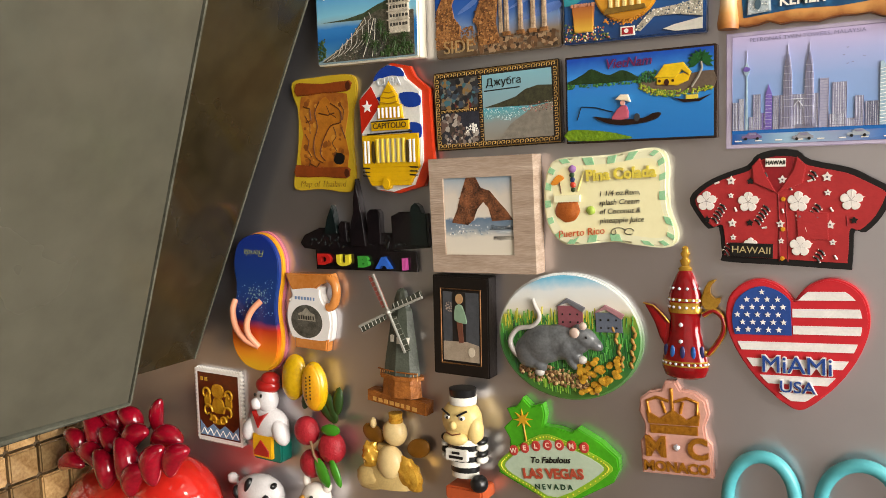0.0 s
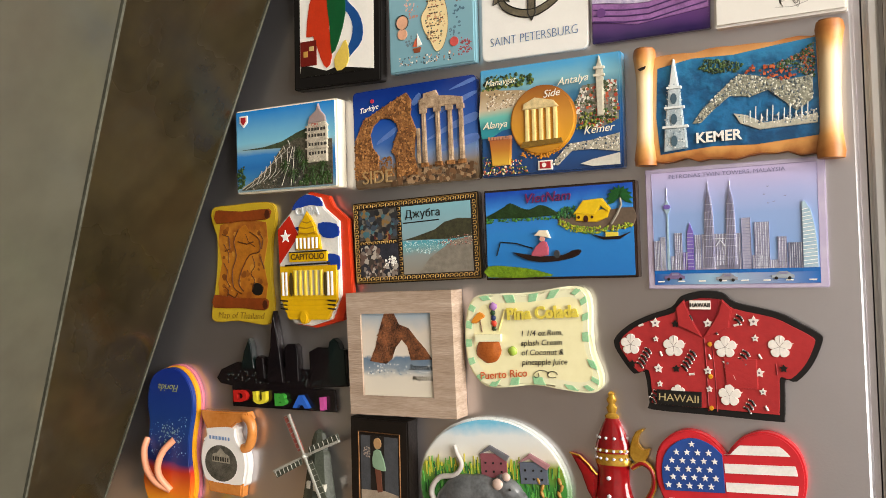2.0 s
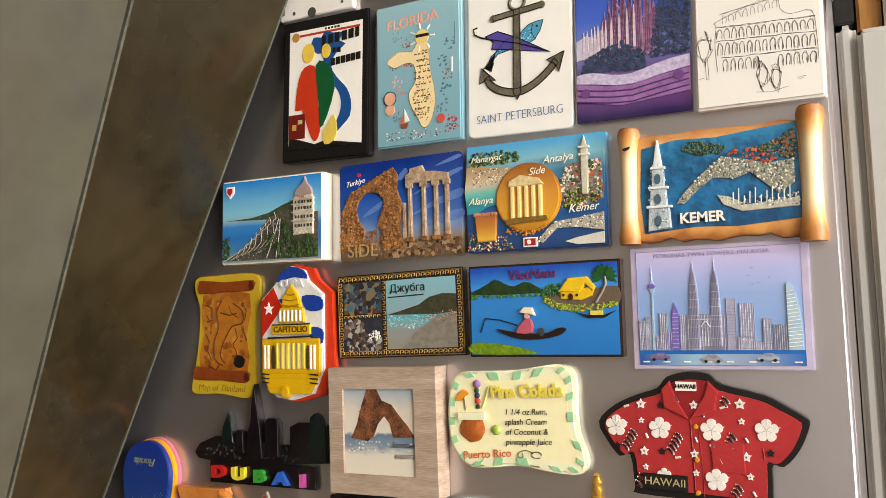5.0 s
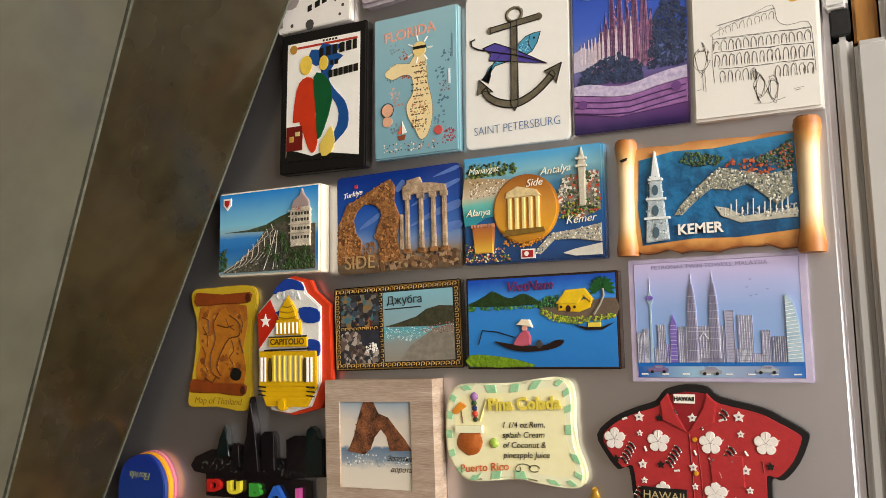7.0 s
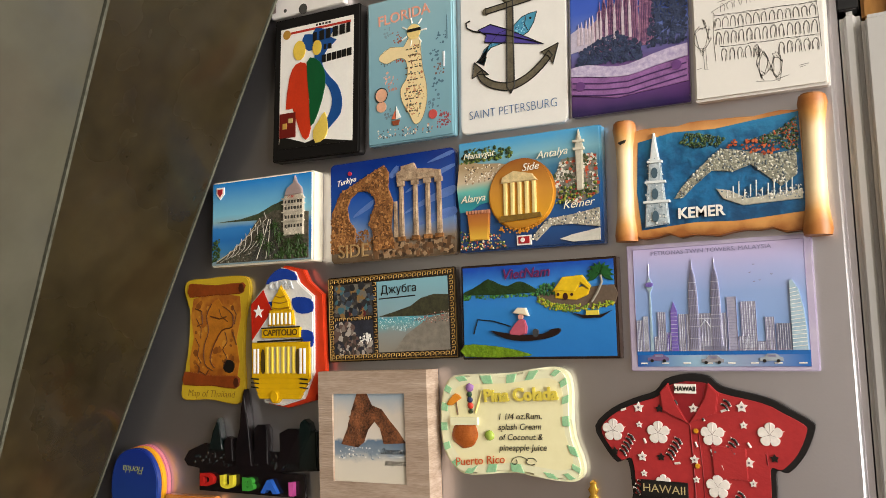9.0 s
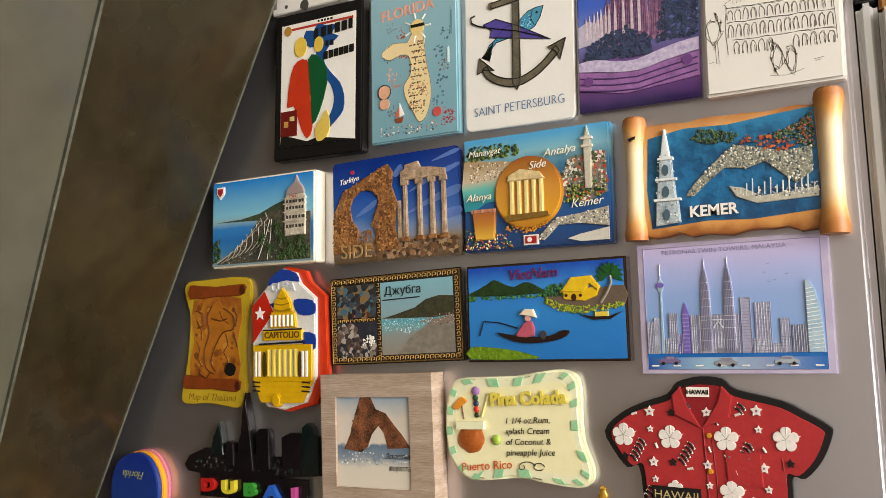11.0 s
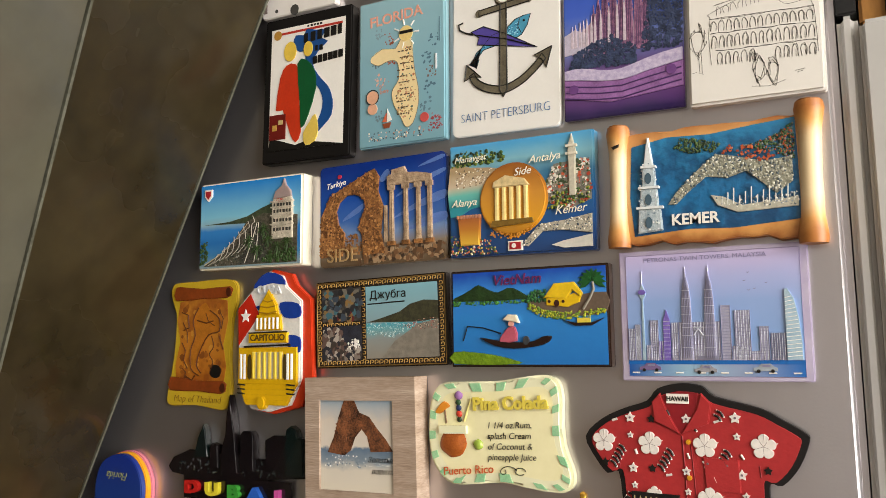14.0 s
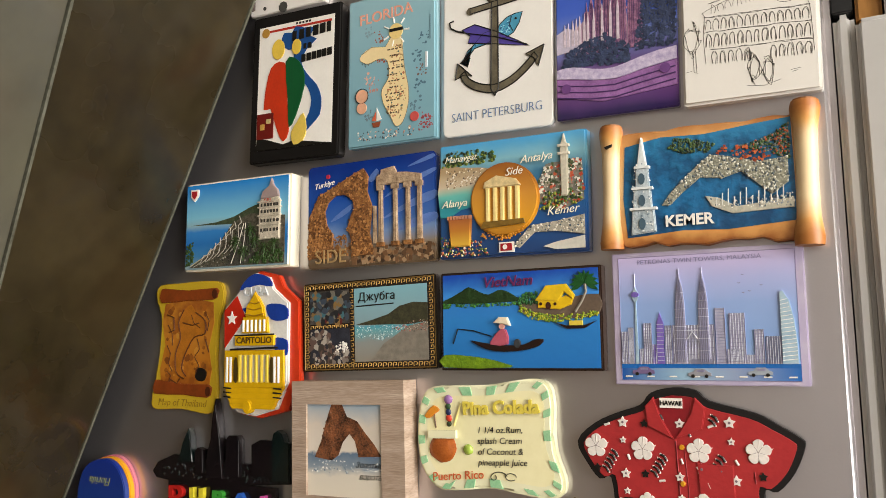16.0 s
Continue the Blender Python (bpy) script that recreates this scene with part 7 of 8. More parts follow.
def framed_picture():
    m = Magnet("little_framed_picture", -0.2015, 1.4330, 0.0361, 0.0577, 0.0100, "small black picture frame with gilt inner edge, dark picture", "picture frame", turn=-1.1)
    m.body(mat("black_lacquer", C("1a1310"), 0.4, 0, C("0d0a08"), 60, 1.0, 0.2, 400), 0.0008, 0.0018)
    m.line("gilt_edge", [(0.15, 0.12), (0.86, 0.12), (0.86, 0.87), (0.15, 0.87)], 0.0006, mat("worn_gilt", C("8a6238"), 0.4, 0.5, C("4a3018"), 200, 1.0), -0.0002, closed=True)
    m.rect("picture", 0.19, 0.15, 0.83, 0.84, mat("grey_blue_panel", C("4a4c50"), 0.5, 0, C("35373b"), 200, 1.0), 0.0001)
    m.rect("dark_panel", 0.36, 0.34, 0.60, 0.84, mat("dark_door_print", C("231d1a"), 0.5, 0, C("151210"), 200, 1.0), 0.0002)
    m.shape("pale_floor", [(0.19, 0.15), (0.83, 0.15), (0.83, 0.32), (0.6, 0.35), (0.19, 0.34)], mat("floor_print", C("a39482"), 0.5, 0, C("857664"), 200, 1.0), 0.0002)
    m.shape("green_patch", [(0.42, 0.70), (0.54, 0.71), (0.62, 0.56), (0.58, 0.53), (0.40, 0.56)], paint("7f9a80", 0.5), 0.0006, soft=2, bevel=0.0002)
    m.shape("brown_patch", [(0.44, 0.54), (0.54, 0.54), (0.56, 0.34), (0.48, 0.33)], paint("6a4030", 0.5), 0.0005)
    m.disc("tan_patch", 0.49, 0.775, 0.0024, paint("a8845c", 0.5), 0.0006, 12, rz=0.0030)
    m.disc("pale_patch", 0.70, 0.25, 0.0022, paint("c9bba6", 0.5), 0.0005, 10, rz=0.0028)
    m.scatter("flower_spray", 14, [(0.24, 0.66), (0.24, 0.74), (0.36, 0.73), (0.36, 0.62)], (0.0004, 0.0008), paint("9a8a7c", 0.5), 0.0001, 111, 0.3)


def field_plate():
    m = Magnet("oval_relief_plate", -0.1395, 1.4302, 0.0829, 0.0695, 0.0036, "oval painted relief plate with a grey animal shape and gold coins", turn=2.6)
    oval = [(0.5 + 0.5 * math.cos(radians(9 * k)), 0.5 + 0.5 * math.sin(radians(9 * k))) for k in range(40)]
    m.shape("body", oval, blend("plate_rim", [(0.0, C("4f7a3c")), (0.45, C("7fa878")), (0.7, C("d8dcd4")), (1.0, C("dfe4e4"))], -0.032, 0.032, rough=0.2, wobble=0.2, coat=0.5), 0.0, sink=0.0034, bevel=0.0010)
    m.shape("picture", [(0.5 + (u - 0.5) * 0.965, 0.5 + (v - 0.5) * 0.965) for u, v in oval], blend("meadow_sky", [(0.0, C("3f6a28")), (0.25, C("2f6a34")), (0.52, C("3f8a3c")), (0.66, C("8a9a38")), (0.74, C("dcd6c8")), (0.9, C("d8dcdc")), (1.0, C("6fb8d8"))], -0.032, 0.032, rough=0.25, wobble=0.10, wobble_scale=120, coat=0.4, bump=0.3), 0.0002)
    rnd = random.Random(121)
    for name, n, u0, u1, v0, v1, codes in (("tall_grass", 420, 0.03, 0.97, 0.22, 0.60, ("2f7a34", "1d5a2a", "4a9a3c", "1a4a28", "5aa048")), ("grass_tip", 110, 0.06, 0.80, 0.56, 0.65, ("a8a832", "c4b83c", "7a9a34", "5a9a3c")), ("front_grass", 140, 0.20, 0.80, 0.03, 0.16, ("6a9a2c", "3f7a2a", "8fae3c"))):
        lines = []
        for _ in range(n):
            u, v = rnd.uniform(u0, u1), rnd.uniform(v0, v1)
            if ((u - 0.5) / 0.46) ** 2 + ((v - 0.5) / 0.46) ** 2 < 1:
                lines.append([(u, v), (u + rnd.uniform(-0.01, 0.01), v + rnd.uniform(0.05, 0.10))])
        m.strokes(name, lines, 0.0004, island(name, [C(c) for c in codes]), 0.0002)
    for u, v, w, h, wall, roof in ((0.535, 0.66, 0.085, 0.17, "8a5058", "6a6a70"), (0.79, 0.62, 0.085, 0.15, "5f6674", "a87a80")):
        m.rect("barn", u - w, v - h / 2, u + w, v + h / 2, paint(wall, 0.4), 0.0012, bevel=0.0002)
        m.shape("barn_roof", [(u - w - 0.015, v + h / 2 - 0.01), (u - w * 0.2, v + h / 2 + 0.06), (u + w + 0.02, v + h / 2 - 0.015), (u + w, v + h / 2 - 0.05), (u - w * 0.2, v + h / 2 + 0.025)], paint(roof, 0.4), 0.0016, bevel=0.0003)
        for k in range(6):
            m.disc("barn_window", u - w * 0.6 + w * 0.6 * (k % 3), v + 0.02 - 0.06 * (k // 3), 0.0006, INK, 0.0014, 6)
    gx = lambda u, v: m.at(u, v)
    coin_gold = mat("coin_gold", C("e2b440"), 0.22, 0.25, C("9a6c18"), 300, 1.1)
    grey, pale, pink = mat("grey_glaze", C("707274"), 0.3, 0, C("434547"), 90, 1.0, coat=0.4), paint("b8b2ac", 0.3), paint("c4aca0", 0.3)
    bm = None
    for u, v, rx, ry, rz, t in ((0.34, 0.44, 0.0150, 0.0062, 0.0108, 8), (0.24, 0.38, 0.0095, 0.0052, 0.0095, 0), (0.50, 0.44, 0.0088, 0.0058, 0.0085, -20), (0.62, 0.50, 0.0080, 0.0050, 0.0056, -25), (0.685, 0.455, 0.0055, 0.0038, 0.0034, -32), (0.52, 0.33, 0.0030, 0.0035, 0.0070, 30), (0.58, 0.55, 0.0036, 0.0030, 0.0040, 0)):
        x, z = gx(u, v)
        bm = blob(x, -m.d - 0.0008, z, rx, ry, rz, bm, 3, t)
    for u, v, rx, ry, rz, t in ((0.44, 0.46, 0.0120, 0.0058, 0.0098, -6), (0.56, 0.47, 0.0085, 0.0050, 0.0066, -20), (0.65, 0.475, 0.0064, 0.0042, 0.0042, -28), (0.30, 0.28, 0.0040, 0.0036, 0.0050, 40), (0.57, 0.34, 0.0048, 0.0034, 0.0028, -30)):
        x, z = gx(u, v)
        bm = blob(x, -m.d - 0.0008, z, rx, ry, rz, bm, 3, t)
    fuse("grey_shape", bm, 0.0006, grey, m.ob, "grey glazed animal shape", 8)
    bm = tube(bend([(gx(u, v)[0], -m.d - 0.002, gx(u, v)[1]) for u, v in ((0.24, 0.30), (0.14, 0.36), (0.10, 0.46), (0.16, 0.56), (0.27, 0.585), (0.325, 0.66), (0.30, 0.74), (0.285, 0.80))], 5), 0.0017, sides=10, taper=0.6)
    smooth(part("tail", bm, pale, m.ob), 80)
    for u, v, r in ((0.575, 0.545, 0.0030), (0.635, 0.60, 0.0022)):
        x, z = gx(u, v)
        smooth(part("ear", blob(x, -m.d - 0.0050, z, r, 0.0012, r), pink, m.ob))
    for u, v in ((0.30, 0.22), (0.60, 0.33)):
        x, z = gx(u, v)
        smooth(part("paw", blob(x, -m.d - 0.002, z, 0.0030, 0.002, 0.0024), pale, m.ob))
    x, z = gx(0.655, 0.515)
    smooth(part("eye", blob(x, -m.d - 0.0056, z, 0.0007, 0.0006, 0.0007), INK, m.ob))
    m.scatter("log_and_leaves", 90, [(0.14, 0.24), (0.20, 0.30), (0.36, 0.26), (0.50, 0.24), (0.64, 0.20), (0.70, 0.06), (0.5, 0.10), (0.3, 0.14), (0.18, 0.18)], (0.0010, 0.0022), island("log_colours", [C("7a5a34"), C("a88a5a"), C("5a3c1e"), C("c0a070")]), 0.0008, 122, 0.6)
    for k in range(64):
        u, v = rnd.uniform(0.58, 0.84), rnd.uniform(0.06, 0.35)
        if ((u - 0.5) / 0.46) ** 2 + ((v - 0.5) / 0.46) ** 2 > 1:
            continue
        m.disc("coin", u, v, 0.0017, coin_gold, 0.0010 + 0.0024 * rnd.random(), 12, rz=rnd.uniform(0.0010, 0.0017), bevel=0.0003)
    for u, lean in ((0.86, -0.05), (0.92, 0.03)):
        for k in range(7):
            x, z = gx(u + lean * k / 7 + 0.012 * (k % 2), 0.30 + 0.045 * k)
            smooth(part("wheat_grain", blob(x, -m.d - 0.0008, z, 0.0009, 0.0009, 0.0020, turn=20 - 40 * (k % 2)), paint("a8803a", 0.4, vary=0.6), m.ob))


def coffee_pot():
    m = Magnet("coffee_pot_magnet", -0.0780, 1.4468, 0.0411, 0.0668, 0.0045, "red enamel coffee pot magnet with gilt edges and crystals", turn=-0.4)
    red = mat("red_enamel", C("9a1218"), 0.12, 0.1, C("6a0a10"), 40, 1.0, coat=0.7)
    gilt = mat("bright_gilt", C("dcb04c"), 0.2, 0.6, C("a8761e"), 120, 1.0)
    cx = 0.0008

    def turned(name, prof, mt):
        return smooth(part(name, lathe([(r, (v - 0.5) * m.h) for r, v in prof], cx, -0.0012, 0, sides=24, flat=0.55), mt, m.ob), 40)
    turned("body", [(0.0070, 0.0), (0.0100, 0.02), (0.0116, 0.08), (0.0112, 0.16), (0.0092, 0.26), (0.0076, 0.36), (0.0074, 0.46), (0.0082, 0.50)], red)
    turned("neck_band", [(0.0084, 0.50), (0.0086, 0.53), (0.0078, 0.56), (0.0084, 0.58)], gilt)
    turned("lid", [(0.0084, 0.58), (0.0080, 0.64), (0.0062, 0.72), (0.0044, 0.78), (0.0028, 0.82)], red)
    turned("lid_band", [(0.0086, 0.592), (0.0086, 0.612)], gilt)
    turned("finial", [(0.0032, 0.815), (0.0034, 0.83), (0.0018, 0.85), (0.0026, 0.885), (0.0014, 0.91), (0.0024, 0.94), (0.0013, 0.965), (0.0016, 0.985), (0.0004, 1.0)], gilt)
    for v, r in ((0.105, 0.0116), (0.135, 0.0112)):
        turned("body_band", [(r + 0.0002, v - 0.006), (r + 0.0002, v + 0.006)], gilt)
    crystal = mat("crystal", C("e8e6e8"), 0.05, 0.3, C("b8b4c0"), 300, 1.0, coat=1.0)
    for v, r, n in ((0.12, 0.0115, 11), (0.545, 0.0084, 8), (0.60, 0.0086, 8), (0.685, 0.0072, 6)):
        for k in range(n):
            a = radians(-80 + 160 * k / (n - 1))
            smooth(part("crystal", blob(cx + r * math.sin(a), -0.0012 - 0.58 * r * math.cos(a), (v - 0.5) * m.h, 0.0008, 0.0006, 0.0008, sub=1), crystal, m.ob), 10)
    for v in (0.29, 0.415):
        smooth(part("crystal", blob(cx - 0.001, -0.0062, (v - 0.5) * m.h, 0.0012, 0.0008, 0.0012, sub=1), crystal, m.ob), 10)
    for k in range(5):
        a = radians(-60 + 30 * k)
        smooth(part("blue_flame", blob(cx + 0.0102 * math.sin(a), -0.0014 - 0.0056 * math.cos(a), (0.21 - 0.5) * m.h, 0.0013, 0.0006, 0.0034), paint("22549a" if k % 2 else "2a2a5a", 0.15, coat=0.6), m.ob))
    spout = [(0.32, 0.42), (0.22, 0.49), (0.12, 0.545), (0.0, 0.56), (0.05, 0.51), (0.13, 0.42), (0.20, 0.30), (0.30, 0.20)]
    q = [((u - 0.48) * m.w, (v - 0.5) * m.h) for u, v in spout]
    smooth(part("spout", prism(q, 0.0004, 0.0042, 0.0014), red, m.ob), 40)
    part("spout_edge", tube([(a, -0.0036, b) for a, b in q[:4]], 0.0004, sides=6), gilt, m.ob)
    handle = [(0.74, 0.49), (0.86, 0.53), (0.97, 0.48), (0.98, 0.38), (0.90, 0.28), (0.80, 0.20), (0.76, 0.22)]
    bm = tube(bend([((u - 0.5) * m.w, -0.003, (v - 0.5) * m.h) for u, v in handle], 4), 0.0014, sides=10)
    smooth(part("handle", bm, gilt, m.ob), 60)
    bm = tube(bend([((u - 0.5) * m.w, -0.0040, (v - 0.5) * m.h) for u, v in handle[:6]], 4), 0.0008, sides=8)
    smooth(part("handle_inlay", bm, red, m.ob), 60)
    m.shape("crescent", [(0.72, 0.58), (0.74, 0.66), (0.80, 0.74), (0.90, 0.76), (0.84, 0.72), (0.82, 0.66), (0.88, 0.62), (0.95, 0.63), (0.90, 0.55), (0.80, 0.52)], gilt, -0.0008, sink=0.0034, soft=2, bevel=0.0005)


def heart_magnet():
    m = Magnet("heart_magnet", -0.0254, 1.4348, 0.0619, 0.0622, 0.0052, "rubber heart magnet striped as a flag with Miami lettering", turn=2.4)
    p = [(0.5, 0.0), (0.66, 0.10), (0.80, 0.24), (0.92, 0.42), (0.99, 0.60), (1.0, 0.75), (0.96, 0.88), (0.86, 0.97), (0.74, 1.0), (0.62, 0.96), (0.54, 0.89), (0.5, 0.84), (0.46, 0.89), (0.38, 0.96), (0.26, 1.0), (0.14, 0.97), (0.04, 0.88), (0.0, 0.75), (0.01, 0.60), (0.08, 0.42), (0.20, 0.24), (0.34, 0.10)]
    red, white, blue = mat("red_vinyl", C("c22730"), 0.45, 0, C("b02028"), 50, 1.0, 0.08, 800), paint("e9e5e2", 0.45), mat("blue_vinyl", C("274a94"), 0.45, 0, C("213f80"), 50, 1.0, 0.08, 800)
    p = curve_through(p, 4)
    m.shape("rim", p, red, 0.0, sink=0.0050, bevel=0.0012)
    q = [(0.5 + (u - 0.5) * 0.90, 0.52 + (v - 0.52) * 0.89) for u, v in p]
    for k in range(7):
        v0 = 0.905 - 0.128 * k
        s = clip(clip(q, 1, v0 - 0.064, True), 1, v0, False)
        if k < 3:
            s = clip(s, 0, 0.485, True)
        if len(s) > 2:
            m.shape("white_stripe", s, white, 0.0004)
    m.shape("blue_field", clip(clip(q, 0, 0.475, False), 1, 0.575, True), blue, 0.0005, bevel=0.0001)
    for r in range(6):
        for c in range(6):
            u, v = 0.09 + 0.074 * c + 0.037 * (r % 2), 0.615 + 0.058 * r
            if u < 0.45 and inside((u - 0.03, v), q) and inside((u, v + 0.03), q):
                m.shape("star", [(u + a, v + b) for a, b in star(5, 0.024, 0.42, 0, 0)], white, 0.0008)
    for body, size, v, wide in (("MiAMi", 0.0112, 0.345, 1.05), ("USA", 0.0078, 0.180, 1.1)):
        m.letter("lettering_edge", body, size, 0.50, v, white, 0.0008, depth=0.0008, bold=0.00045, width=wide, turn=-1)
        m.letter("lettering", body, size, 0.50, v, blue, 0.0014, depth=0.0010, bold=0.0, width=wide, turn=-1)


def stamp_magnet():
    m = Magnet("stamp_magnet", -0.4040, 1.3607, 0.0435, 0.0522, 0.0032, "stamp-shaped magnet with perforated white edge and gold emblem", turn=-1.2)
    edge = []
    for (ax, az), (bx, bz), n in (((0, 0), (1, 0), 15), ((1, 0), (1, 1), 18), ((1, 1), (0, 1), 15), ((0, 1), (0, 0), 18)):
        nx, nz = (bz - az), -(bx - ax)
        for k in range(n):
            for f, o in ((0.0, 0.0), (0.15, 0.010), (0.35, 0.020), (0.6, 0.010), (0.72, -0.014), (0.9, -0.014)):
                t = (k + f) / n
                edge.append((ax + (bx - ax) * t + nx * o, az + (bz - az) * t + nz * o))
    m.shape("body", edge, WHITE, 0.0, sink=0.0030)
    m.rect("field", 0.055, 0.05, 0.945, 0.95, mat("brown_field", C("6a2a10"), 0.3, 0, C("3f1a08"), 60, 1.0, coat=0.4), 0.0002)
    m.shape("blue_waves", [(0.075, 0.07), (0.925, 0.07), (0.925, 0.26), (0.80, 0.16), (0.62, 0.24), (0.50, 0.17), (0.36, 0.24), (0.22, 0.16), (0.075, 0.27)], paint("7f9fc4", 0.4), 0.0004)
    m.strokes("wave_lines", [[(0.08 + 0.14 * k, 0.08), (0.16 + 0.14 * k, 0.17), (0.22 + 0.14 * k, 0.09)] for k in range(6)], 0.0005, WHITE, 0.0003)
    bright = mat("bright_gold_enamel", C("e0b030"), 0.25, 0.3, C("a87414"), 200, 1.0, coat=0.4)
    for p in ([(0.36, 0.72), (0.42, 0.80), (0.58, 0.80), (0.64, 0.72), (0.58, 0.62), (0.42, 0.62)], [(0.40, 0.60), (0.60, 0.60), (0.62, 0.42), (0.38, 0.42)], [(0.20, 0.62), (0.30, 0.70), (0.34, 0.56), (0.28, 0.46), (0.20, 0.50)], [(0.80, 0.62), (0.70, 0.70), (0.66, 0.56), (0.72, 0.46), (0.80, 0.50)], [(0.30, 0.38), (0.42, 0.36), (0.5, 0.32), (0.58, 0.36), (0.70, 0.38), (0.62, 0.26), (0.38, 0.26)]):
        m.shape("gold_ornament", p, bright, 0.0010, soft=3, bevel=0.0005)
    for cu, cv, r, s in ((0.24, 0.66, 0.10, 1), (0.76, 0.66, 0.10, -1), (0.27, 0.42, 0.11, 1), (0.73, 0.42, 0.11, -1), (0.40, 0.30, 0.08, -1), (0.60, 0.30, 0.08, 1)):
        q = [(cu + s * r * (1 - 0.09 * k) * math.cos(0.7 * k), cv + r * (1 - 0.09 * k) * math.sin(0.7 * k)) for k in range(9)]
        x3 = bend([((u - 0.5) * m.w, -m.d - 0.0010, (v - 0.5) * m.h) for u, v in q], 3)
        smooth(part("gold_scroll", tube(x3, 0.0010, sides=8, taper=0.6), bright, m.ob), 60)
    m.bars("corner_bars", 0.12, 0.30, 0.86, 0.05, 2, GOLD, 0.0005)


def fruit_magnets():
    skin, flesh = mat("papaya_skin", C("e0b414"), 0.25, 0, C("b8900c"), 60, 1.0, coat=0.4), mat("papaya_flesh", C("dca41c"), 0.3, 0, C("c88410"), 80, 1.0, coat=0.3)
    ob = thing("papaya_magnet", -0.3174, 1.3855, "yellow whole and halved papaya magnet with leaves", "fruit magnet", -2.3)
    smooth(part("whole_fruit", blob(-0.013, -0.006, 0.004, 0.0098, 0.006, 0.0160, sub=3, turn=-10, rough=0.04), skin, ob))
    half = smooth(part("half_fruit", blob(0.005, -0.007, 0.0005, 0.0095, 0.006, 0.0165, sub=3, turn=4), skin, ob))
    smooth(part("cut_face", blob(0.005, -0.0105, 0.0005, 0.0078, 0.0032, 0.0150, sub=3, turn=4), flesh, half))
    for k in range(14):
        smooth(part("seed", blob(0.003 + 0.0032 * (k % 2), -0.0136, -0.007 + 0.0012 * k, 0.0006, 0.0005, 0.0008, sub=1), paint("3a2408", 0.3), half))
    leaf = paint("2f4a1c", 0.4, vary=0.5, scale=200)
    for x, z, t in ((0.016, -0.013, 20), (0.021, -0.008, -8), (0.012, -0.016, 48), (-0.004, -0.008, -20)):
        smooth(part("leaf", blob(x, -0.004, z, 0.0040, 0.0022, 0.0100, turn=t), leaf, ob))
    ob = thing("lychee_magnet", -0.3095, 1.3441, "three red fruits with glossy green leaves magnet", "fruit magnet", -2.5)
    rind = mat("red_rind", C("b02630"), 0.4, 0, C("8c1a24"), 200, 1.0, 0.6, 900)
    for x, z, r in ((-0.0125, 0.0105, 0.0092), (0.0085, 0.0030, 0.0098), (-0.0085, -0.0110, 0.0090)):
        smooth(part("fruit", blob(x, -r * 0.75, z, r, r * 0.75, r * 1.06, sub=3, rough=0.03), rind, ob))
    green = paint("3f8a1e", 0.3, vary=0.7, coat=0.3)
    for x, z, rx, rz, t in ((0.0110, 0.0165, 0.0078, 0.0040, 8), (0.0040, -0.0130, 0.0050, 0.0105, 28), (0.0145, -0.0110, 0.0034, 0.0100, 24)):
        smooth(part("leaf", blob(x, -0.0120, z, rx, 0.0016, rz, turn=t), green, ob))
    smooth(part("stem", tube([(-0.006, -0.011, 0.006), (-0.002, -0.013, -0.002), (0.002, -0.012, -0.008)], 0.0009), paint("8c6a4a", 0.5), ob))


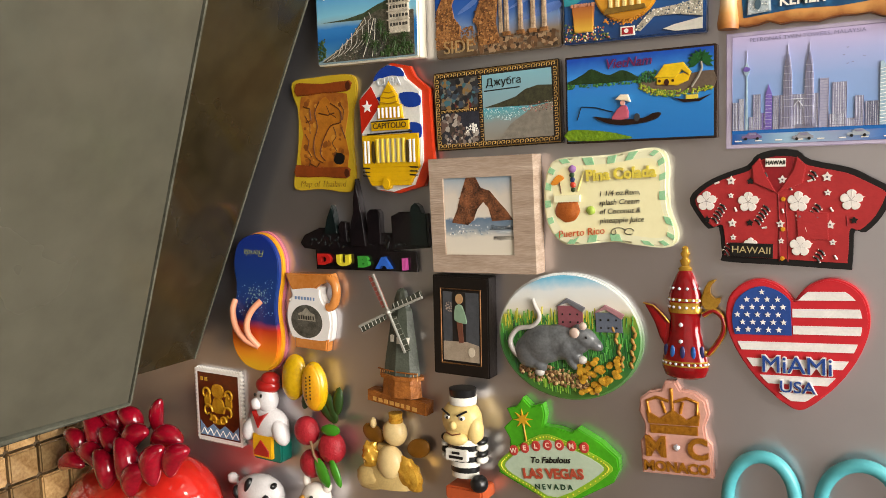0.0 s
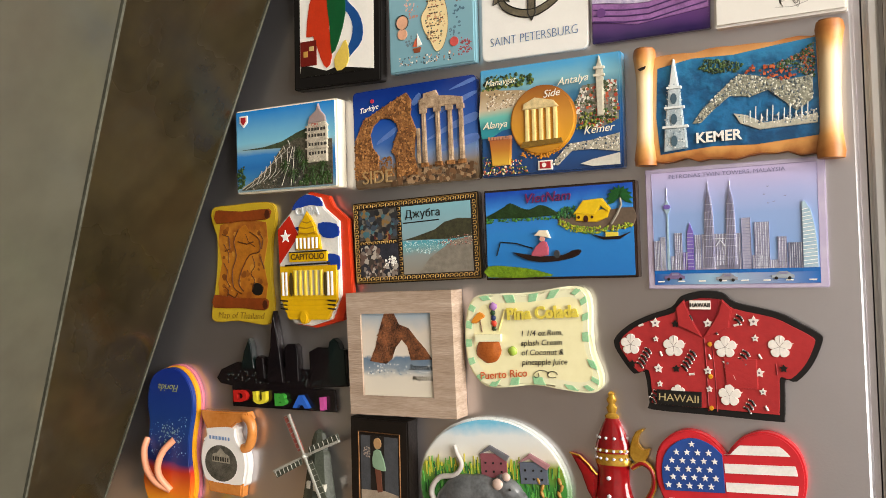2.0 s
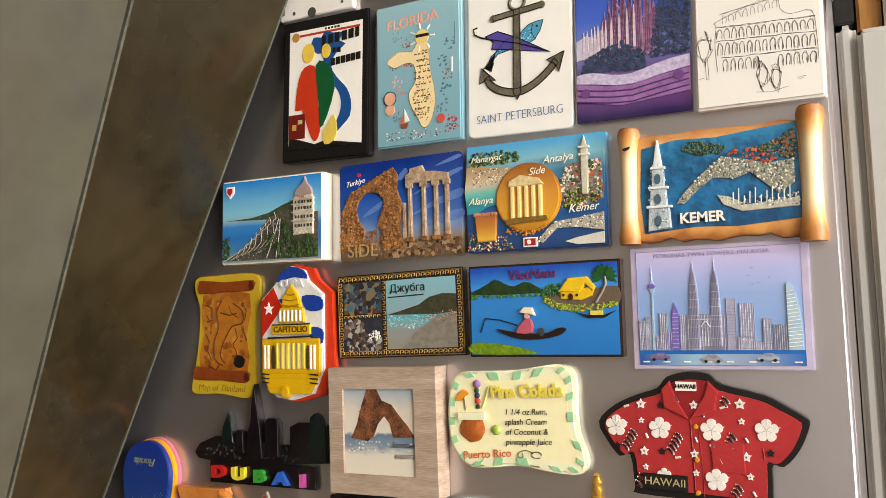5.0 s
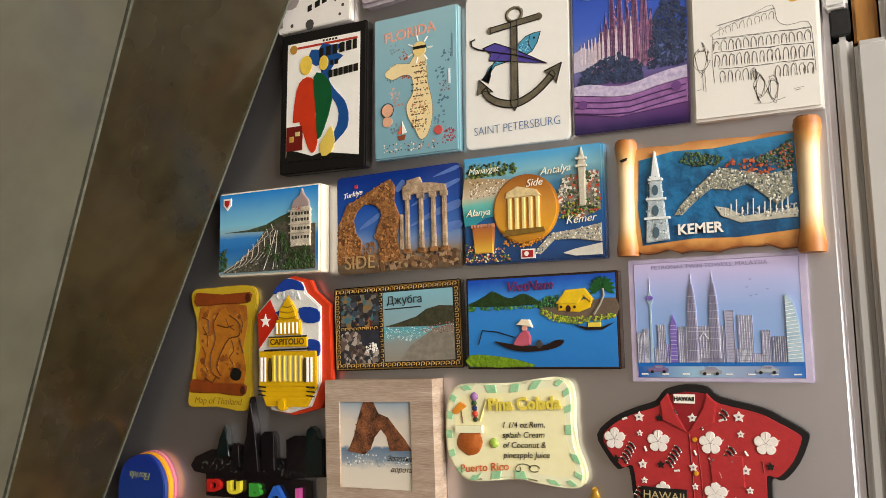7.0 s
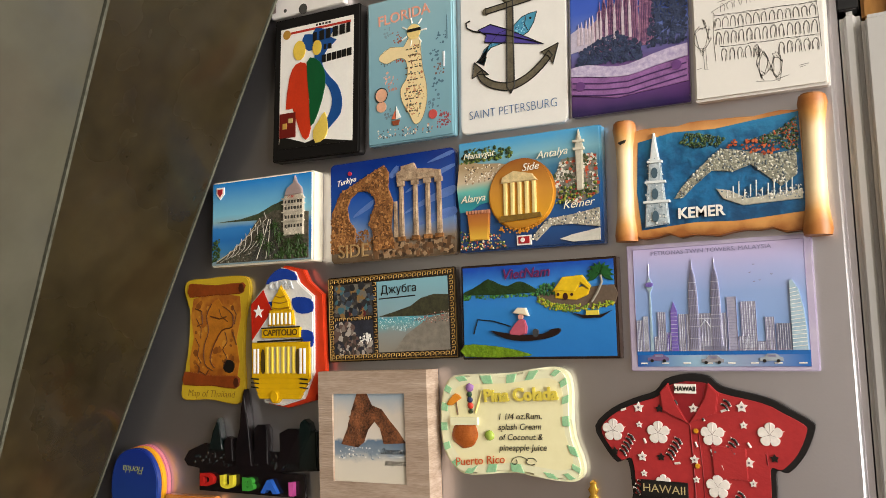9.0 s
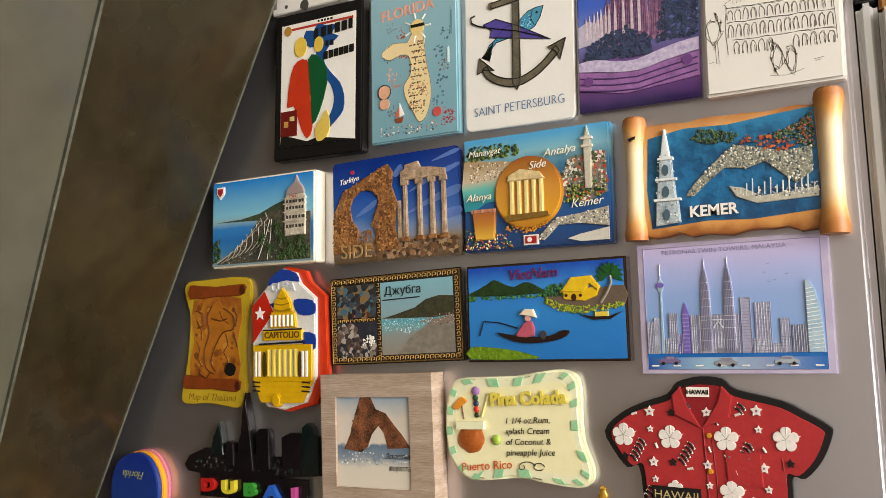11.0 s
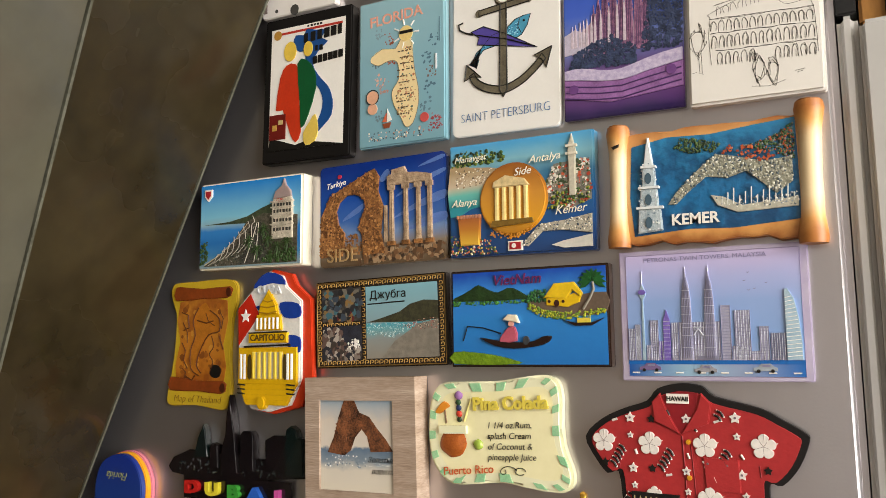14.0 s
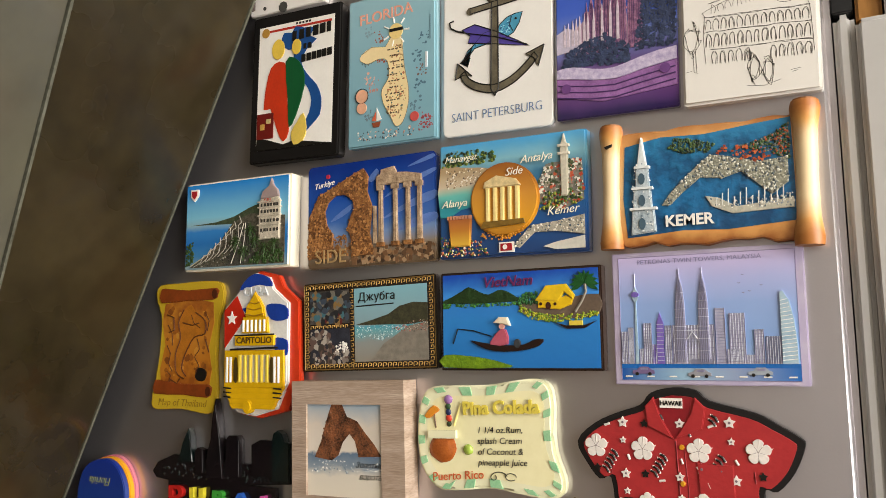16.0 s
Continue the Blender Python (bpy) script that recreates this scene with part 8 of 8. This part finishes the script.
def small_figures():
    white, red = paint("dcd8d8", 0.25, coat=0.4), paint("a8201c", 0.3, coat=0.3)
    skin, gilt = paint("d8bd86", 0.35), GOLD
    figure("cook_figurine", -0.3574, 1.3600, [
        (blob(0.003, -0.006, 0.0225, 0.0092, 0.007, 0.0062, sub=3), red), (blob(0.005, -0.006, 0.0265, 0.0070, 0.006, 0.0052, sub=3), red), (blob(0.003, -0.007, 0.0130, 0.0080, 0.0068, 0.0095, sub=3), white), (blob(-0.002, -0.0125, 0.0105, 0.0042, 0.0036, 0.0042, sub=3), white), (blob(-0.003, -0.0125, 0.0165, 0.0009, 0.001, 0.0013, sub=2), INK), (blob(0.003, -0.0132, 0.0165, 0.0009, 0.001, 0.0013, sub=2), INK),
        (blob(0.003, -0.006, -0.0045, 0.0165, 0.0080, 0.0125, sub=3), white), (blob(-0.0115, -0.009, -0.0095, 0.0055, 0.0055, 0.0085, sub=3, turn=-20), white), (blob(0.0155, -0.009, -0.0075, 0.0060, 0.0055, 0.0095, sub=3, turn=25), white), (prism(rounded(0.026, 0.017, 0.003, cx=0.004, cz=-0.0205), 0.0003, 0.0105, 0.001), paint("146a5c", 0.3)),
        (prism(rounded(0.017, 0.016, 0.001, cx=0.002, cz=-0.0185), 0.010, 0.0128, 0.0005), paint("e0a818", 0.3)), (prism([(-0.005, -0.022), (0.001, -0.014), (0.008, -0.021), (0.008, -0.025), (-0.005, -0.025)], 0.012, 0.0134, 0.0003), red),
        (prism([(-0.005, 0.005), (0.0, -0.006), (0.007, 0.005), (0.0, 0.002)], 0.010, 0.0146, 0.0004), red)],
        "white cook figure with red cap and yellow apron", turn=-2)
    figure("winged_figurine", -0.2565, 1.3505, [
        (blob(0.004, -0.006, 0.0125, 0.0082, 0.0065, 0.0085, sub=3), skin), (lathe([(0.0042, 0), (0.0046, 0.002), (0.0040, 0.0022), (0.0044, 0.006)], 0.005, -0.006, 0.019), gilt),
        (lathe([(0.0060, 0.0), (0.0105, -0.006), (0.0160, -0.014), (0.0200, -0.022), (0.0205, -0.0255), (0.0120, -0.0270)], -0.003, -0.006, 0.004, flat=0.42), paint("c2a66c", 0.35, vary=0.7)), (blob(-0.0130, -0.008, -0.0170, 0.0110, 0.0070, 0.0085, sub=3, rough=0.2), paint("c2a66c", 0.35, vary=0.7)), (blob(0.002, -0.009, -0.0060, 0.0090, 0.0070, 0.0110, sub=3), skin),
        (blob(-0.0135, -0.004, 0.0090, 0.0085, 0.0024, 0.0060, sub=3, turn=-25), paint("8a5c1c", 0.35, 0.3)), (blob(0.0195, -0.004, 0.0040, 0.0085, 0.0024, 0.0060, sub=3, turn=20), paint("8a5c1c", 0.35, 0.3)),
        (blob(-0.0120, -0.010, -0.0030, 0.0060, 0.0045, 0.0085, sub=3, rough=0.5, turn=10), gilt), (blob(0.0150, -0.009, -0.0110, 0.0070, 0.0040, 0.0110, sub=3, rough=0.5, turn=35), gilt),
        (blob(-0.0120, -0.006, 0.0165, 0.0022, 0.0022, 0.0036, sub=2), skin)],
        "gilded cream winged figurine wearing a small crown", turn=0)
    black, flesh = paint("121214", 0.35, coat=0.3), paint("d8bd7c", 0.35)
    rows = [(blob(0.0, -0.009, 0.0135, 0.0125, 0.0090, 0.0125, sub=3), flesh), (blob(0.0095, -0.011, 0.0085, 0.0050, 0.0050, 0.0085, sub=3), flesh), (blob(-0.001, -0.018, 0.0120, 0.0022, 0.0022, 0.0026, sub=2), flesh),
            (lathe([(0.0080, 0), (0.0084, 0.0042), (0.0080, 0.0046)], 0.001, -0.009, 0.0230, flat=0.9), paint("e0dcd2", 0.35)), (lathe([(0.0078, 0), (0.0082, 0.0042)], 0.001, -0.009, 0.0276, flat=0.9), black),
            (prism(rounded(0.024, 0.008, 0.002, cx=0.003, cz=-0.029), 0.0003, 0.016, 0.001), paint("b8542c", 0.4)), (blob(0.0125, -0.014, -0.0215, 0.0052, 0.0052, 0.0052, sub=3), black)]
    for k in range(7):
        rows.append((lathe([(0.0108 - 0.0004 * k, 0), (0.0108 - 0.0004 * k, 0.0033)], 0.001, -0.009, 0.000 - 0.0033 * k, flat=0.75), black if k % 2 else paint("e4e0d6", 0.35)))
    for sx in (-1, 1):
        for k in range(4):
            rows.append((blob(0.001 + sx * 0.0115, -0.009, 0.002 - 0.0036 * k, 0.0034, 0.0046, 0.0024, sub=2), black if k % 2 == 0 else paint("e4e0d6", 0.35)))
    for x in (-0.0052, 0.0042):
        rows.append((blob(x, -0.0168, 0.0165, 0.0021, 0.0016, 0.0015, sub=2), paint("e4e0d6", 0.3)))
        rows.append((blob(x + 0.0006, -0.0182, 0.0164, 0.0008, 0.0006, 0.0009, sub=2), black))
    rows.append((tube([(-0.0086, -0.0168, 0.0205), (-0.0028, -0.0186, 0.0180)], 0.0006), black))
    rows.append((tube([(0.0076, -0.0166, 0.0208), (0.0020, -0.0186, 0.0180)], 0.0006), black))
    rows.append((blob(-0.001, -0.0158, 0.0040, 0.0078, 0.0045, 0.0042, sub=3), flesh))
    rows.append((tube([(-0.0052, -0.0186, 0.0078), (-0.0010, -0.0196, 0.0068), (0.0040, -0.0186, 0.0080)], 0.0004), paint("7a4a30", 0.4)))
    rows.append((prism(rounded(0.009, 0.0016, 0.0004, cx=0.0, cz=-0.0066), 0.0178, 0.0181), black))
    rows.append((prism(rounded(0.005, 0.0014, 0.0004, cx=0.0, cz=-0.0040), 0.0178, 0.0181), black))
    rows.append((prism(rounded(0.014, 0.007, 0.001, cx=0.0, cz=-0.0055), 0.015, 0.0178, 0.0005), paint("e4e0d6", 0.35)))
    figure("striped_figurine", -0.2032, 1.3651, rows, "cartoonish figure in striped black and white suit with cap", turn=0)
    figure("spotted_figurine", -0.3668, 1.3062, [(blob(0.004, -0.010, 0.0, 0.0205, 0.010, 0.0140, sub=3), white), (blob(-0.024, -0.006, 0.0080, 0.0042, 0.0040, 0.0040, sub=2, rough=0.3), white),
        (tube([(-0.022, -0.006, 0.006), (-0.016, -0.006, 0.002)], 0.0012), white), (blob(0.0005, -0.0165, 0.0075, 0.0030, 0.0035, 0.0062, sub=2, turn=-25), black), (blob(-0.013, -0.0140, 0.0015, 0.0030, 0.0045, 0.0050, sub=2, turn=10), black), (blob(0.0155, -0.0160, -0.001, 0.0030, 0.0040, 0.0042, sub=2), black), (blob(0.02, -0.0130, 0.0070, 0.002, 0.0030, 0.0022, sub=2), black)],
        "white glazed figurine with black spots and round tail", turn=6)
    figure("eared_figurine", -0.3148, 1.3132, [(blob(0, -0.009, -0.002, 0.0110, 0.009, 0.0110, sub=3), paint("e4dcd2", 0.25, coat=0.4)), (blob(-0.0065, -0.009, 0.0085, 0.0026, 0.0024, 0.0050, sub=2, turn=15), paint("e4dcd2", 0.25, coat=0.4)), (blob(0.0100, -0.009, 0.0060, 0.0030, 0.0024, 0.0046, sub=2, turn=-40), paint("e4dcd2", 0.25, coat=0.4)),
        (blob(-0.005, -0.0165, -0.0005, 0.0030, 0.0030, 0.0032, sub=2), paint("c08a3c", 0.3)), (blob(0.003, -0.0175, 0.0015, 0.0014, 0.0014, 0.0016, sub=2), black)],
        "white glazed figurine with two small ears", turn=4)
    for x, z, code in ((-0.1435, 1.3285, "7a4a30"), (-0.1127, 1.3333, "8a6a4a"), (-0.0761, 1.3395, "5a3a2c")):
        figure("rounded_figurine", x, z, [(blob(0, -0.006, 0, 0.009, 0.006, 0.0085, sub=3, rough=0.15), paint(code, 0.35, vary=0.6))], "brown rounded cast magnet on the fridge side")


def sign_magnet():
    m = Magnet("city_sign_magnet", -0.1479, 1.3657, 0.0722, 0.0616, 0.0060, "green roadside sign magnet welcoming visitors to Las Vegas", turn=7.2)
    green = mat("lime_enamel", C("4aa81e"), 0.25, 0, C("3a8a16"), 60, 1.0, coat=0.5)
    p = [(0.0, 0.30), (0.03, 0.42), (0.12, 0.50), (0.14, 0.62), (0.10, 0.72), (0.18, 0.80), (0.15, 0.90), (0.24, 0.92), (0.30, 1.0), (0.36, 0.92), (0.46, 0.94), (0.47, 0.84), (0.44, 0.74), (0.56, 0.72), (0.66, 0.68), (0.72, 0.72), (0.80, 0.66), (0.88, 0.60), (1.0, 0.46), (1.0, 0.36), (0.94, 0.24), (0.72, 0.12), (0.48, 0.0), (0.24, 0.14)]
    m.shape("body", p, green, 0.0, sink=0.0058, bevel=0.0008)
    face = [(0.02, 0.33), (0.06, 0.45), (0.40, 0.66), (0.62, 0.60), (0.92, 0.42), (0.90, 0.30), (0.48, 0.04), (0.24, 0.17)]
    m.shape("border", face, paint("8ab42c", 0.3), 0.0003, soft=3, bevel=0.0002)
    m.shape("face", [(0.46 + (u - 0.46) * 0.86, 0.36 + (v - 0.36) * 0.84) for u, v in face], mat("pale_sign_glaze", C("b4c4ae"), 0.2, 0, C("a2b49c"), 60, 1.0, coat=0.5), 0.0006, soft=3, bevel=0.0002)
    ring = curve_through(m.pts([(0.46 + (u - 0.46) * 0.93, 0.36 + (v - 0.36) * 0.92) for u, v in face]), 9)
    for a, b in ring:
        smooth(part("bulb", blob(a, -m.d - 0.0003, b, 0.0005, 0.0005, 0.0005, sub=1), paint("e0d84a", 0.25), m.ob), 80)
    for k, ch in enumerate("WELCOME"):
        u, v = 0.165 + 0.098 * k, 0.520 + 0.006 * k - 0.004 * (k - 3) ** 2 + 0.03
        m.disc("letter_disc", u, v, 0.0027, paint("b83a34", 0.3, coat=0.3), 0.0011, 16, rz=0.0030, bevel=0.0004)
        m.letter("disc_letter", ch, 0.0038, u, v, paint("e6c8b8", 0.3), 0.0012, depth=0.0002, bold=0.0001)
    m.letter("script", "To Fabulous", 0.0048, 0.46, 0.430, INK, 0.0008, depth=0.0003, shear=0.3, turn=1, bold=0.0001)
    m.letter("title", "LAS VEGAS", 0.0076, 0.47, 0.305, paint("a84a34", 0.3), 0.0010, depth=0.0006, bold=0.0003, turn=1, width=0.98)
    m.letter("state_name", "N E V A D A", 0.0042, 0.46, 0.185, paint("2c4a34", 0.3), 0.0008, depth=0.0003, turn=1, bold=0.0001)
    m.shape("gold_star", [(0.28 + a, 0.80 + b * m.w / m.h) for a, b in star(8, 0.085, 0.34, 0, 0)], paint("d6a428", 0.25, 0.2, coat=0.4), 0.0006, bevel=0.0002)
    m.line("star_pole", [(0.28, 0.76), (0.285, 0.60)], 0.0005, paint("b88a24", 0.3), 0.0003)


def crown_magnet():
    m = Magnet("crown_magnet", -0.0826, 1.3874, 0.0377, 0.0495, 0.0045, "pink and gold crown magnet with raised letters MC Monaco", turn=3.4)
    p = [(0.02, 0.0), (0.02, 0.34), (0.08, 0.40), (0.10, 0.52), (0.03, 0.66), (0.06, 0.80), (0.20, 0.88), (0.36, 0.90), (0.42, 0.99), (0.56, 0.99), (0.62, 0.90), (0.80, 0.88), (0.94, 0.80), (0.97, 0.66), (0.90, 0.52), (0.92, 0.40), (0.98, 0.34), (0.98, 0.0)]
    m.shape("body", p, mat("pale_pink_glaze", C("cf9f90"), 0.25, 0, C("bc8a7c"), 60, 1.0, coat=0.4), 0.0, sink=0.0043, bevel=0.0010)
    gold = mat("sparkling_gold", C("c88a2c"), 0.3, 0.5, C("8a5414"), 500, 1.1, 0.4, 900)
    m.rect("crown_band", 0.18, 0.44, 0.82, 0.53, gold, 0.0008, bevel=0.0003)
    m.shape("crown_top", [(0.16, 0.54), (0.14, 0.68), (0.32, 0.60), (0.5, 0.70), (0.68, 0.60), (0.86, 0.68), (0.84, 0.54)], gold, 0.0008, bevel=0.0003)
    for q in ([(0.18, 0.66), (0.16, 0.78), (0.30, 0.82), (0.46, 0.78)], [(0.82, 0.66), (0.84, 0.78), (0.70, 0.82), (0.54, 0.78)], [(0.5, 0.68), (0.5, 0.92)], [(0.40, 0.66), (0.36, 0.78)], [(0.60, 0.66), (0.64, 0.78)]):
        m.line("crown_arch", q, 0.0009, gold, 0.0002)
    m.letter("letter", "M", 0.0145, 0.24, 0.29, gold, 0.0004, depth=0.0014, bold=0.0006)
    m.letter("letter", "C", 0.0145, 0.80, 0.29, gold, 0.0004, depth=0.0014, bold=0.0006)
    x, z = m.at(0.52, 0.30)
    smooth(part("crystal", blob(x, -m.d - 0.0004, z, 0.0019, 0.0012, 0.0019, sub=1), mat("clear_crystal", C("d8d8dc"), 0.08, 0.2, C("a8a8b0"), 300, 1.0, coat=1.0), m.ob), 10)
    m.letter("lettering", "MONACO", 0.0070, 0.50, 0.085, gold, 0.0003, depth=0.0010, bold=0.0003, width=1.05)


def teal_loops():
    teal = mat("teal_plastic", C("5fb4bc"), 0.35, 0, C("4aa0aa"), 40, 1.0, coat=0.2)
    for x, z, w, h, turn in ((-0.0409, 1.3569, 0.0309, 0.0451, -5), (0.0020, 1.3613, 0.0326, 0.0408, -11)):
        ob = thing("teal_loop", x, z, "teal plastic loop handle magnet on the fridge", "loop magnet", turn)
        bm = None
        pts = [(w / 2 * math.cos(a), -0.0042 - 0.002 * math.sin(a), h / 2 * math.sin(a)) for a in (radians(-30 + 10 * k) for k in range(25))]
        smooth(part("loop", tube(pts, 0.0032, sides=12), teal, ob), 60)
        part("clip", box(-w * 0.45, w * 0.47, -0.0042, -0.0004, -h * 0.36, -h * 0.2, 0.0008), teal, ob)


def red_pot():
    ob = thing("red_pot_magnet", -0.4460, 1.2914, "glossy red heart-shaped pot with dark red beans on wires", "ornament", -3.3)
    red = mat("glossy_red", C("c8281e"), 0.12, 0, C("b01f18"), 30, 1.0, coat=0.8)
    bean = mat("crimson_bean", C("9a0c24"), 0.16, 0, C("6a0716"), 60, 1.0, coat=0.8)
    bm = blob(-0.026, -0.034, -0.016, 0.056, 0.034, 0.044, sub=4, turn=6)
    blob(0.022, -0.031, 0.004, 0.038, 0.029, 0.038, bm, 4, 20)
    fuse("pot", bm, 0.0025, red, ob, "", 14)
    wire = paint("1c1410", 0.5)
    for x, z, rx, rz, t, d in ((0.006, 0.064, 0.0060, 0.0135, -4, 0.030), (-0.010, 0.060, 0.0088, 0.0130, 50, 0.040), (-0.028, 0.056, 0.0092, 0.0140, 62, 0.040), (-0.036, 0.045, 0.0088, 0.0150, 20, 0.050),
                                 (-0.050, 0.036, 0.0075, 0.0130, 55, 0.055), (-0.050, 0.016, 0.0072, 0.0140, 105, 0.060), (0.010, 0.036, 0.0096, 0.0155, 5, 0.062), (0.036, 0.040, 0.0096, 0.0155, -18, 0.060),
                                 (0.051, 0.046, 0.0086, 0.0145, -38, 0.055), (0.028, 0.053, 0.0088, 0.0150, -72, 0.042), (0.006, 0.052, 0.0085, 0.0140, -50, 0.050), (-0.016, 0.040, 0.0088, 0.0140, 30, 0.052),
                                 (-0.030, 0.028, 0.0086, 0.0140, 75, 0.058), (-0.008, 0.024, 0.0090, 0.0145, 20, 0.064), (0.022, 0.024, 0.0090, 0.0145, -35, 0.064)):
        z = 0.031 + (z - 0.016) * 0.74
        side = 1 if t < 0 else -1
        b = blob(0, 0, 0, rx * 0.9, rx * 0.85, rz, sub=3)
        for v in b.verts:
            v.co.x += side * 0.62 * rx * ((v.co.z / rz) ** 2 - 0.4)
        bmesh.ops.transform(b, matrix=Matrix.Translation((x, -d, z)) @ Matrix.Rotation(radians(-t), 4, "Y"), verts=b.verts[:])
        smooth(part("bean", b, bean, ob), 80)
        part("wire", tube([(x, -d, z), (x * 0.4 - 0.010, -0.050, 0.026 + z * 0.1), (-0.012, -0.045, 0.014)], 0.0008, sides=6), wire, ob)


def top_row():
    m = Magnet("white_card_magnet", -0.2282, 1.7598, 0.0505, 0.0705, 0.0040, "white card magnet with dark specks and handwriting", turn=-1.0)
    m.body(paint("e8e2dc", 0.35, vary=0.95), 0.0015, 0.0005)
    m.bars("handwriting_bars", 0.42, 0.72, 0.16, 0.05, 3, INK, 0.0001, slope=0.2)
    for u, v, r in ((0.20, 0.05, 0.0011), (0.45, 0.03, 0.0030), (0.86, 0.06, 0.0009), (0.80, 0.18, 0.0007), (0.90, 0.13, 0.0010)):
        m.disc("speck", u, v, r, paint("4a4844", 0.5), 0.0001, 9)
    m.shape("grey_figure_mark", [(0.10, 0.24), (0.18, 0.29), (0.30, 0.27), (0.26, 0.20), (0.14, 0.19)], paint("a89c98", 0.5), 0.0003, soft=2)
    m.shape("pink_mark", [(0.64, 0.30), (0.82, 0.40), (0.86, 0.32), (0.70, 0.25)], paint("c87a70", 0.5), 0.0003, soft=2)
    m.bars("edge_bars", 0.02, 0.10, 0.10, 0.10, 1, paint("8a7a74", 0.5), 0.0001)
    n = Magnet("pearly_magnet", -0.1751, 1.7565, 0.0438, 0.0569, 0.0060, "pearly white and violet glass magnet with silver rim", turn=1.2)
    n.body(mat("pearl_rim", C("d6ccd2"), 0.2, 0.3, C("b4a8b8"), 60, 1.0, coat=0.6), 0.004, 0.002)
    n.shape("violet_glass", [(0.22, 0.10), (0.16, 0.40), (0.3, 0.8), (0.7, 0.8), (0.74, 0.40), (0.64, 0.10)], mat("violet_glass", C("8a78a0"), 0.1, 0.1, C("6a5a84"), 60, 1.0, coat=0.8), 0.0010, soft=3, bevel=0.0006)
    n.disc("silver_stud", 0.82, 0.10, 0.0030, mat("silver_stud", C("c8c4c8"), 0.15, 0.9, C("a0a0a8"), 60), 0.0020, 14, bevel=0.0010)


for make in (wooden_frame, recipe_plaque, shirt_magnet, skyline_magnet, sandal_magnet, jug_magnet, windmill_magnet, framed_picture, field_plate, coffee_pot, heart_magnet, stamp_magnet, fruit_magnets, small_figures, sign_magnet, crown_magnet, teal_loops, red_pot, top_row):
    make()

# ---- beyond the doors: a strip of orange pine ----
shelf = tagged(part("pine_post", box(EDGE + 0.0086, EDGE + 0.0178, 0.006, 0.030, DOOR_TOP + 0.0026, 1.93, 0.0012), WOOD_ORANGE), "orange wooden strip standing on the fridge door liner", "wood strip")

# ---- mosaic on the wall below the hood ----
tile_mat = mat("stone_mosaic", (0.36, 0.235, 0.105), 0.3, 0, (0.13, 0.06, 0.016), 60, 0.9, 0.2, 200, coat=0.2)
nd, lk = nodes_of(tile_mat)
info, hue, bs = nd.new("ShaderNodeObjectInfo"), nd.new("ShaderNodeHueSaturation"), nd["Principled BSDF"]
span = nd.new("ShaderNodeMapRange")
span.inputs["To Min"].default_value, span.inputs["To Max"].default_value = 0.20, 1.9
lk.new(info.outputs["Random"], span.inputs["Value"])
lk.new(bs.inputs["Base Color"].links[0].from_socket, hue.inputs["Color"])
lk.new(span.outputs["Result"], hue.inputs["Value"])
lk.new(hue.outputs["Color"], bs.inputs["Base Color"])
wall = bpy.data.objects["wall_west"]
bm = box(-0.006, 0.0, -0.0106, 0.0106, -0.0106, 0.0106, 0.0012)
mesh = bpy.data.meshes.new("tile")
bm.to_mesh(mesh)
bm.free()
mesh.materials.append(tile_mat)
for r in range(12):
    for c in range(14):
        tile = new("tile", mesh)
        tile.parent = wall
        tile.location = (WALL_X + 0.0005 * ((r * 7 + c * 3) % 5) / 5, -0.012 - 0.0232 * c, 1.165 + 0.0232 * r)
